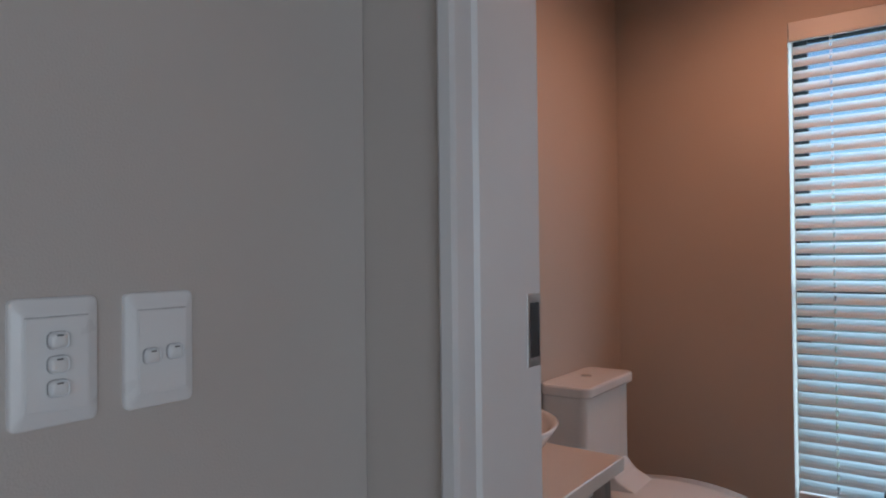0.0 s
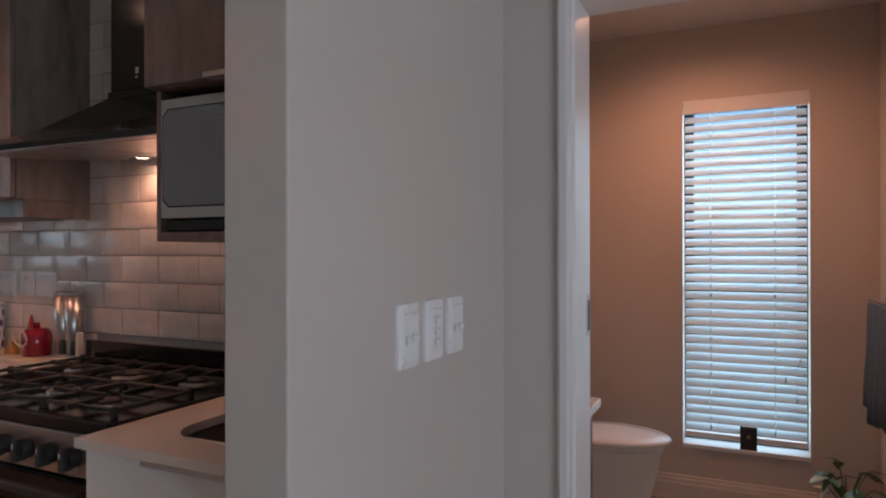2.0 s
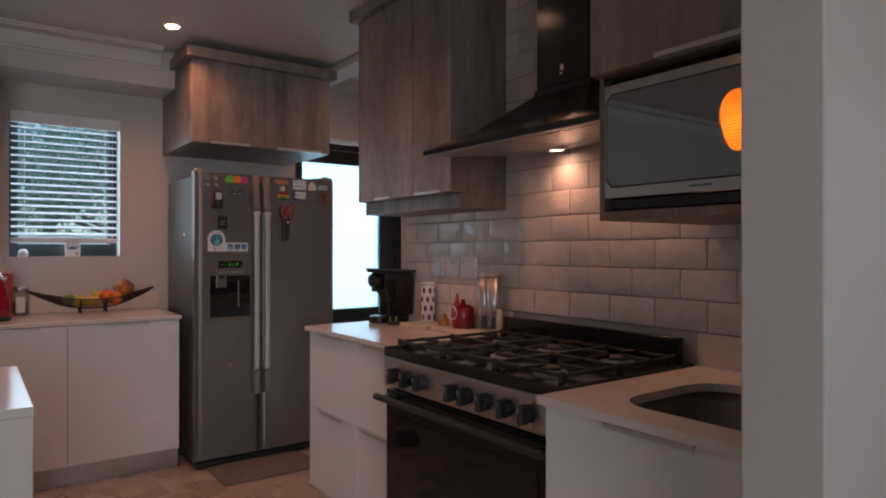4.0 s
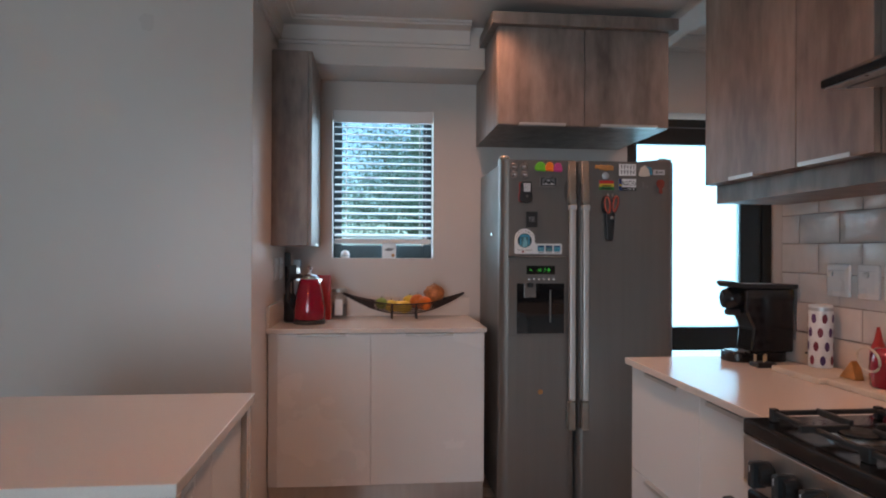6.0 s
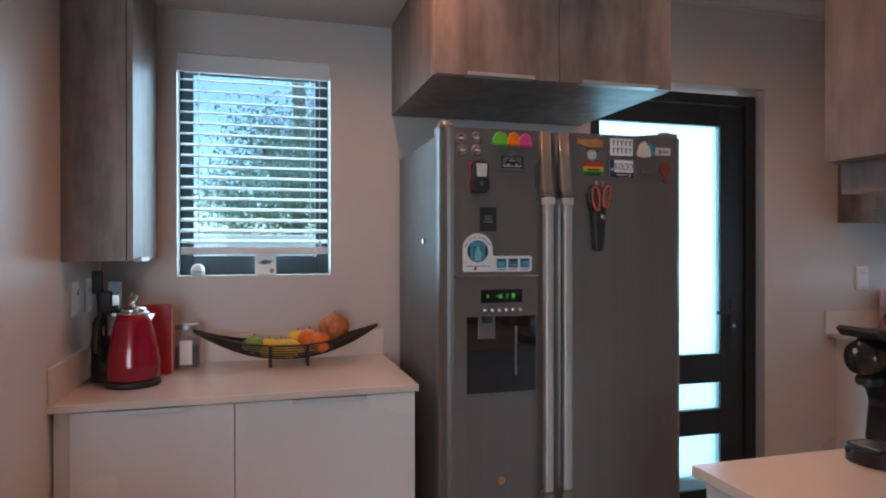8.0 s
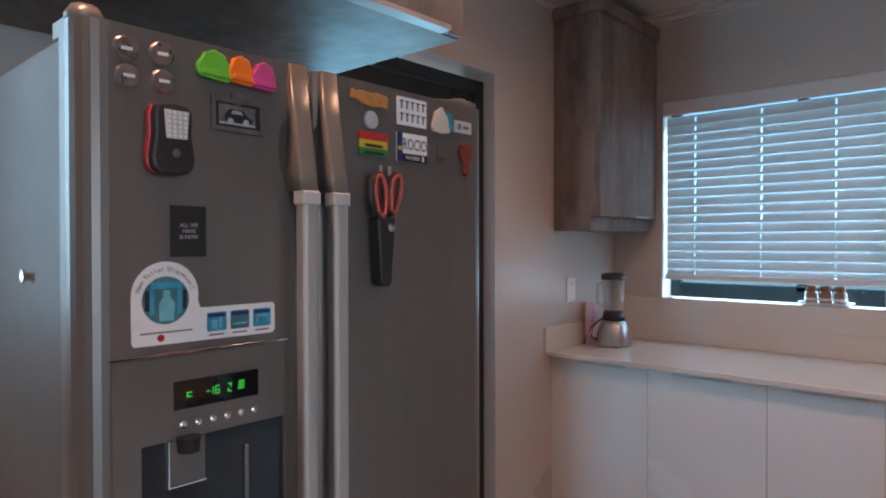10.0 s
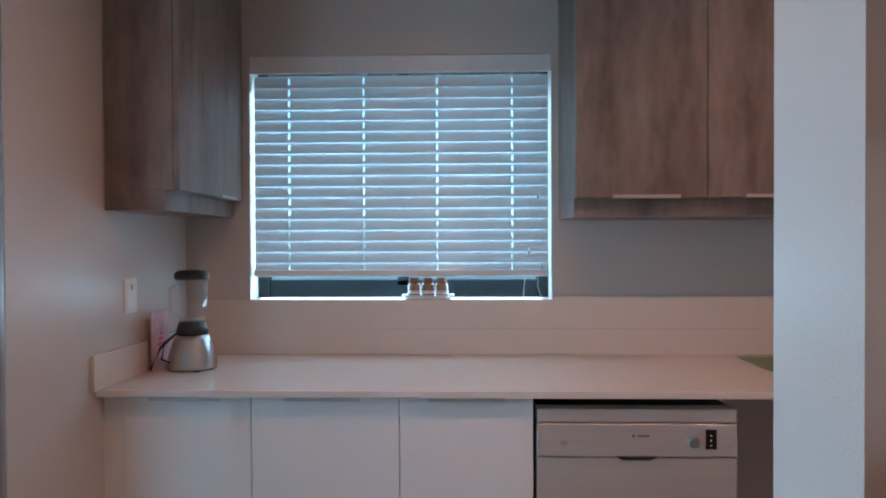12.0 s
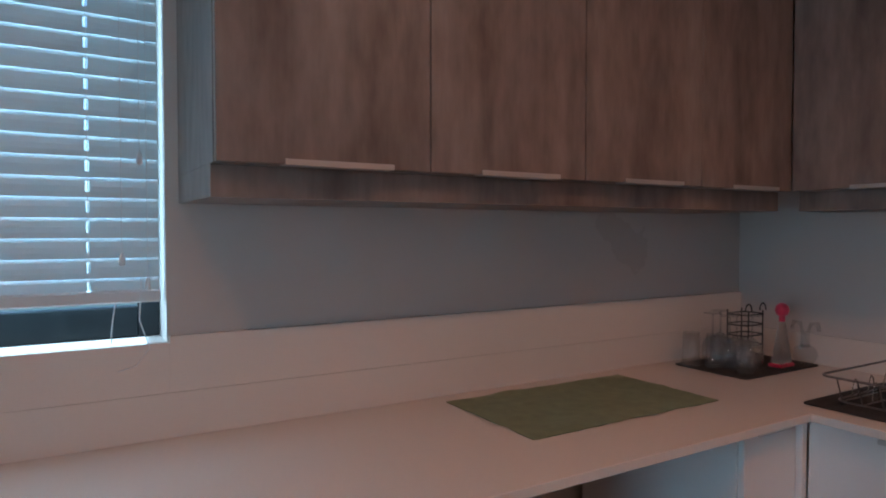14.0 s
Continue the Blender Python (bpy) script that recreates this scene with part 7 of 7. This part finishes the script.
def plant():
    x, y = 0.37, 2.70
    t = thing("pot_plant", (x, y, 0), "leafy green pot plant on the toilet floor", "plant")
    part("pot", lathe([(0.08, 0.0), (0.11, 0.15), (0.115, 0.16), (0.10, 0.16), (0.095, 0.13), (0.0, 0.13)], (x, y, 0.001), 28), TERRA, t, smooth=True)
    rnd = random.Random(5)
    for k in range(16):
        a = rnd.uniform(0, 6.28)
        h = rnd.uniform(0.20, 0.36)
        r = rnd.uniform(0.03, 0.13)
        top = Vector((x + r * math.cos(a), y + r * math.sin(a), h))
        part("stem", tube([(x, y, 0.12), (x + r * 0.4 * math.cos(a), y + r * 0.4 * math.sin(a), 0.12 + (h - 0.12) * 0.6), tuple(top)], 0.003, 6), LEAF, t)
        for j in range(2):
            bm = leaf_bm(rnd.uniform(0.07, 0.10), rnd.uniform(0.035, 0.05), rnd.uniform(0.0, 0.05))
            bm.transform(Matrix.Translation(top) @ Euler((0, rnd.uniform(-0.4, 0.5), a + rnd.uniform(-1.2, 1.2))).to_matrix().to_4x4())
            part("leaf", bm, LEAF_PALE if k % 5 == 0 else LEAF, t, smooth=True)


plant()

# ---- lamps ----
for x, y, z in ((-4.06, -0.05, H), (-2.75, -0.11, H), (-0.25, 2.32, H), (-3.9, 1.55, 2.66), (-2.3, 1.55, 2.66)):
    t = thing("downlight", (x, y, z - 0.006), "round recessed ceiling downlight, lit", "downlight", "ceiling downlights")
    part("bezel", lathe([(0.048, 0.0), (0.048, -0.003), (0.040, -0.006), (0.034, -0.002)], (x, y, z), 28), TRIM, t, smooth=True)
    part("bulb", lathe([(0.0, 0.0), (0.033, 0.0), (0.033, -0.0015), (0.0, -0.0015)], (x, y, z - 0.0075), 24), LAMP_WARM, t, "glowing lamp face")

PX, PY, PZ = -1.99, -1.30, 1.955
t = thing("pendant_lamp", (PX, PY, PZ - 0.15), "orange woven pendant lamp above the island, lit", "pendant lamp")
prof = [(0.045, -0.15), (0.075, -0.11), (0.098, -0.03), (0.104, 0.04), (0.095, 0.10), (0.06, 0.145), (0.03, 0.155)]
ridged = []
for (r0, z0), (r1, z1) in zip(prof, prof[1:]):
    for k in range(5):
        s = k / 5
        ridged.append((r0 + (r1 - r0) * s + 0.0045 * (k % 2), z0 + (z1 - z0) * s))
part("shade", lathe(ridged, (PX, PY, PZ), 36), SHADE, t, "ribbed orange shade", True)
part("flex", tube([(PX, PY, PZ + 0.155), (PX, PY, H)], 0.003, 8), BLACK_MATT, t)
part("ceiling_rose", lathe([(0.05, 0.0), (0.05, -0.02), (0.0, -0.022)], (PX, PY, H - 0.001), 24), TRIM, t)

# ---- garden ----
structure("ground", boxes((-300, 300, -300, 300, -0.45, -0.15)), GRASS, "green lawn round the house", "ground")
structure("garden_wall", boxes((-9.2, -9.0, -14, 16, -0.15, 1.5), bevel=0.01), YARD, "light plastered garden wall", "garden wall")
structure("garden_wall", boxes((-9.0, 8, 7.8, 8.0, -0.15, 1.7), bevel=0.01), YARD, "light plastered garden wall", "garden wall")


def tree(x, y, height, seed):
    rnd = random.Random(seed)
    t = thing("tree", (x, y, -0.15), "leafy green garden tree behind the wall", "tree", "garden trees")
    parts_of = [tube([(x, y, -0.15), (x + 0.05, y, height * 0.3), (x, y + 0.08, height * 0.55), (x + 0.05, y, height * 0.9)], 0.11, 10)]
    tips = []
    for k in range(9):
        a = k * 2.4
        z0 = height * rnd.uniform(0.3, 0.7)
        r = rnd.uniform(0.6, 1.5)
        tip = (x + r * math.cos(a), y + r * math.sin(a), z0 + rnd.uniform(0.4, 1.1))
        parts_of.append(tube([(x, y, z0), ((x + tip[0]) / 2, (y + tip[1]) / 2, z0 + 0.3), tip], 0.035, 6))
        tips.append(tip)
    part("trunk", join(*parts_of), BARK, t)
    verts, faces = [], []
    for k in range(15000):
        c = Vector(rnd.choice(tips)) + Vector((rnd.gauss(0, 0.38), rnd.gauss(0, 0.38), rnd.gauss(0, 0.36)))
        u = Vector((rnd.gauss(0, 1), rnd.gauss(0, 1), rnd.gauss(0, 1))).normalized() * 0.036
        w = Vector((rnd.gauss(0, 1), rnd.gauss(0, 1), rnd.gauss(0, 1))).normalized() * 0.021
        n = len(verts)
        verts += [c - u, c + w, c + u, c - w]
        faces.append((n, n + 1, n + 2, n + 3))
    me = bpy.data.meshes.new("crown")
    me.from_pydata(verts, [], faces)
    me.materials.append(TREE_LEAF)
    ob = new("crown", me)
    ob.location = -Vector((x, y, -0.15))
    ob.parent = t
    tagged(ob, "many small green leaves", "", "", "stuff")


tree(-12.4, 1.25, 4.6, 3)
tree(-14.0, 0.2, 5.2, 7)
tree(-13.0, -4.4, 4.0, 4)
tree(9.5, -5.0, 4.2, 5)
tree(11.0, -2.0, 4.8, 6)

# ---- tiles, last ----


def tile_mesh(name, w, h, d, mat, axis):
    """A tile with softened edges, its back at zero. axis: its outward normal."""
    bm = bmesh.new()
    e = min(0.004, d * 0.5) if axis == "-y" else 0.002
    lo = [(-w / 2, -h / 2), (w / 2, -h / 2), (w / 2, h / 2), (-w / 2, h / 2)]
    hi = [(-w / 2 + e, -h / 2 + e), (w / 2 - e, -h / 2 + e), (w / 2 - e, h / 2 - e), (-w / 2 + e, h / 2 - e)]

    def at(u, v, k):
        return (u, -k, v) if axis == "-y" else (u, v, k)

    a = [bm.verts.new(at(u, v, 0)) for u, v in lo]
    b = [bm.verts.new(at(u, v, d - e * 0.6)) for u, v in lo]
    c = [bm.verts.new(at(u, v, d)) for u, v in hi]
    for p, q in ((a, b), (b, c)):
        for i in range(4):
            bm.faces.new((p[i], p[(i + 1) % 4], q[(i + 1) % 4], q[i]))
    bm.faces.new(c)
    bmesh.ops.recalc_face_normals(bm, faces=bm.faces)
    me = bpy.data.meshes.new(name)
    bm.to_mesh(me)
    bm.free()
    me.materials.append(mat)
    return me


def wavy_tile(w, h, d, seed):
    """A hand-made glazed tile: uneven outline, softly waved face, rounded rim."""
    rnd = random.Random(seed)
    bm = bmesh.new()
    us = [-w / 2, -w / 2 + 0.006, -w * 0.2, w * 0.15, w / 2 - 0.006, w / 2] if w > 0.05 else [-w / 2, -w / 2 + 0.006, w / 2 - 0.006, w / 2]
    vs = [-h / 2, -h / 2 + 0.006, 0, h / 2 - 0.006, h / 2]
    nx, nz = len(us) - 1, len(vs) - 1
    tilt_u, tilt_v = rnd.uniform(-0.0008, 0.0008), rnd.uniform(-0.0008, 0.0008)
    grid = []
    for i, u in enumerate(us):
        col = []
        for k, v in enumerate(vs):
            edge = i in (0, nx) or k in (0, nz)
            j = 0.0009 if edge else 0.002
            out = d - (0.0009 if edge else rnd.uniform(-0.00035, 0.00035)) + tilt_u * i / nx + tilt_v * k / nz
            col.append(bm.verts.new((u + rnd.uniform(-j, j), -out, v + rnd.uniform(-j, j))))
        grid.append(col)
    for i in range(nx):
        for k in range(nz):
            f = bm.faces.new((grid[i][k], grid[i + 1][k], grid[i + 1][k + 1], grid[i][k + 1]))
            f.smooth = 0 < i < nx - 1 and 0 < k < nz - 1
    rim = [grid[i][0] for i in range(nx)] + [grid[nx][k] for k in range(nz)] + [grid[i][nz] for i in range(nx, 0, -1)] + [grid[0][k] for k in range(nz, 0, -1)]
    back = [bm.verts.new((v.co.x, 0, v.co.z)) for v in rim]
    for k in range(len(rim)):
        n = (k + 1) % len(rim)
        bm.faces.new((rim[k], back[k], back[n], rim[n]))
    bmesh.ops.recalc_face_normals(bm, faces=bm.faces)
    me = bpy.data.meshes.new("tile")
    bm.to_mesh(me)
    bm.free()
    me.materials.append(TILE)
    return me


def metro_tiles():
    back = structure("tile_backing", boxes((-3.274, -0.787, 0.9974, 1.0118, 1.021, 2.50)), GROUT, "grey grout bed behind the metro tiles", "tiling")
    rnd = random.Random(11)
    pw, ph = 0.2025, 0.1035
    shapes = {}
    for row in range(14):
        z = 1.0225 + ph * row
        x = -1.551 - pw * 9 - (pw / 2 if row % 2 == 0 else 0)
        while x < -0.787:
            a, b = max(x, -3.272), min(x + pw, -0.788)
            hidden = (z > 1.50 and (b < -2.46 or a > -1.43)) or (z > 1.72 and z + ph < 2.55 and a > -1.96 and b < -1.715)
            if b - a > 0.02 and not hidden:
                key = (round(b - a, 3), rnd.randrange(9) if b - a > pw - 0.004 else 0)
                if key not in shapes:
                    shapes[key] = wavy_tile(key[0] - 0.0052, ph - 0.0038, 0.0095, len(shapes))
                ob = new("tile", shapes[key])
                ob.location = ((a + b) / 2, 1.0045 - rnd.uniform(0, 0.0008), z + ph / 2)
                ob.rotation_euler = (radians(rnd.uniform(-0.6, 0.6)), 0, radians(rnd.uniform(-0.5, 0.5)))
                ob.parent = back
            x += pw


metro_tiles()


def floor_tiles():
    base = bpy.data.objects["floor"]
    me = tile_mesh("floor_tile", 0.597, 0.597, 0.008, FLOOR_TILE, "z")
    for i in range(15):
        for j in range(15):
            x, y = -5.05 + 0.6 * i + 0.3, -5.35 + 0.6 * j + 0.3
            if x > 3.9 or y > 3.2:
                continue
            ob = new("floor_tile", me)
            ob.location = (x, y, -0.008)
            ob.parent = base


floor_tiles()
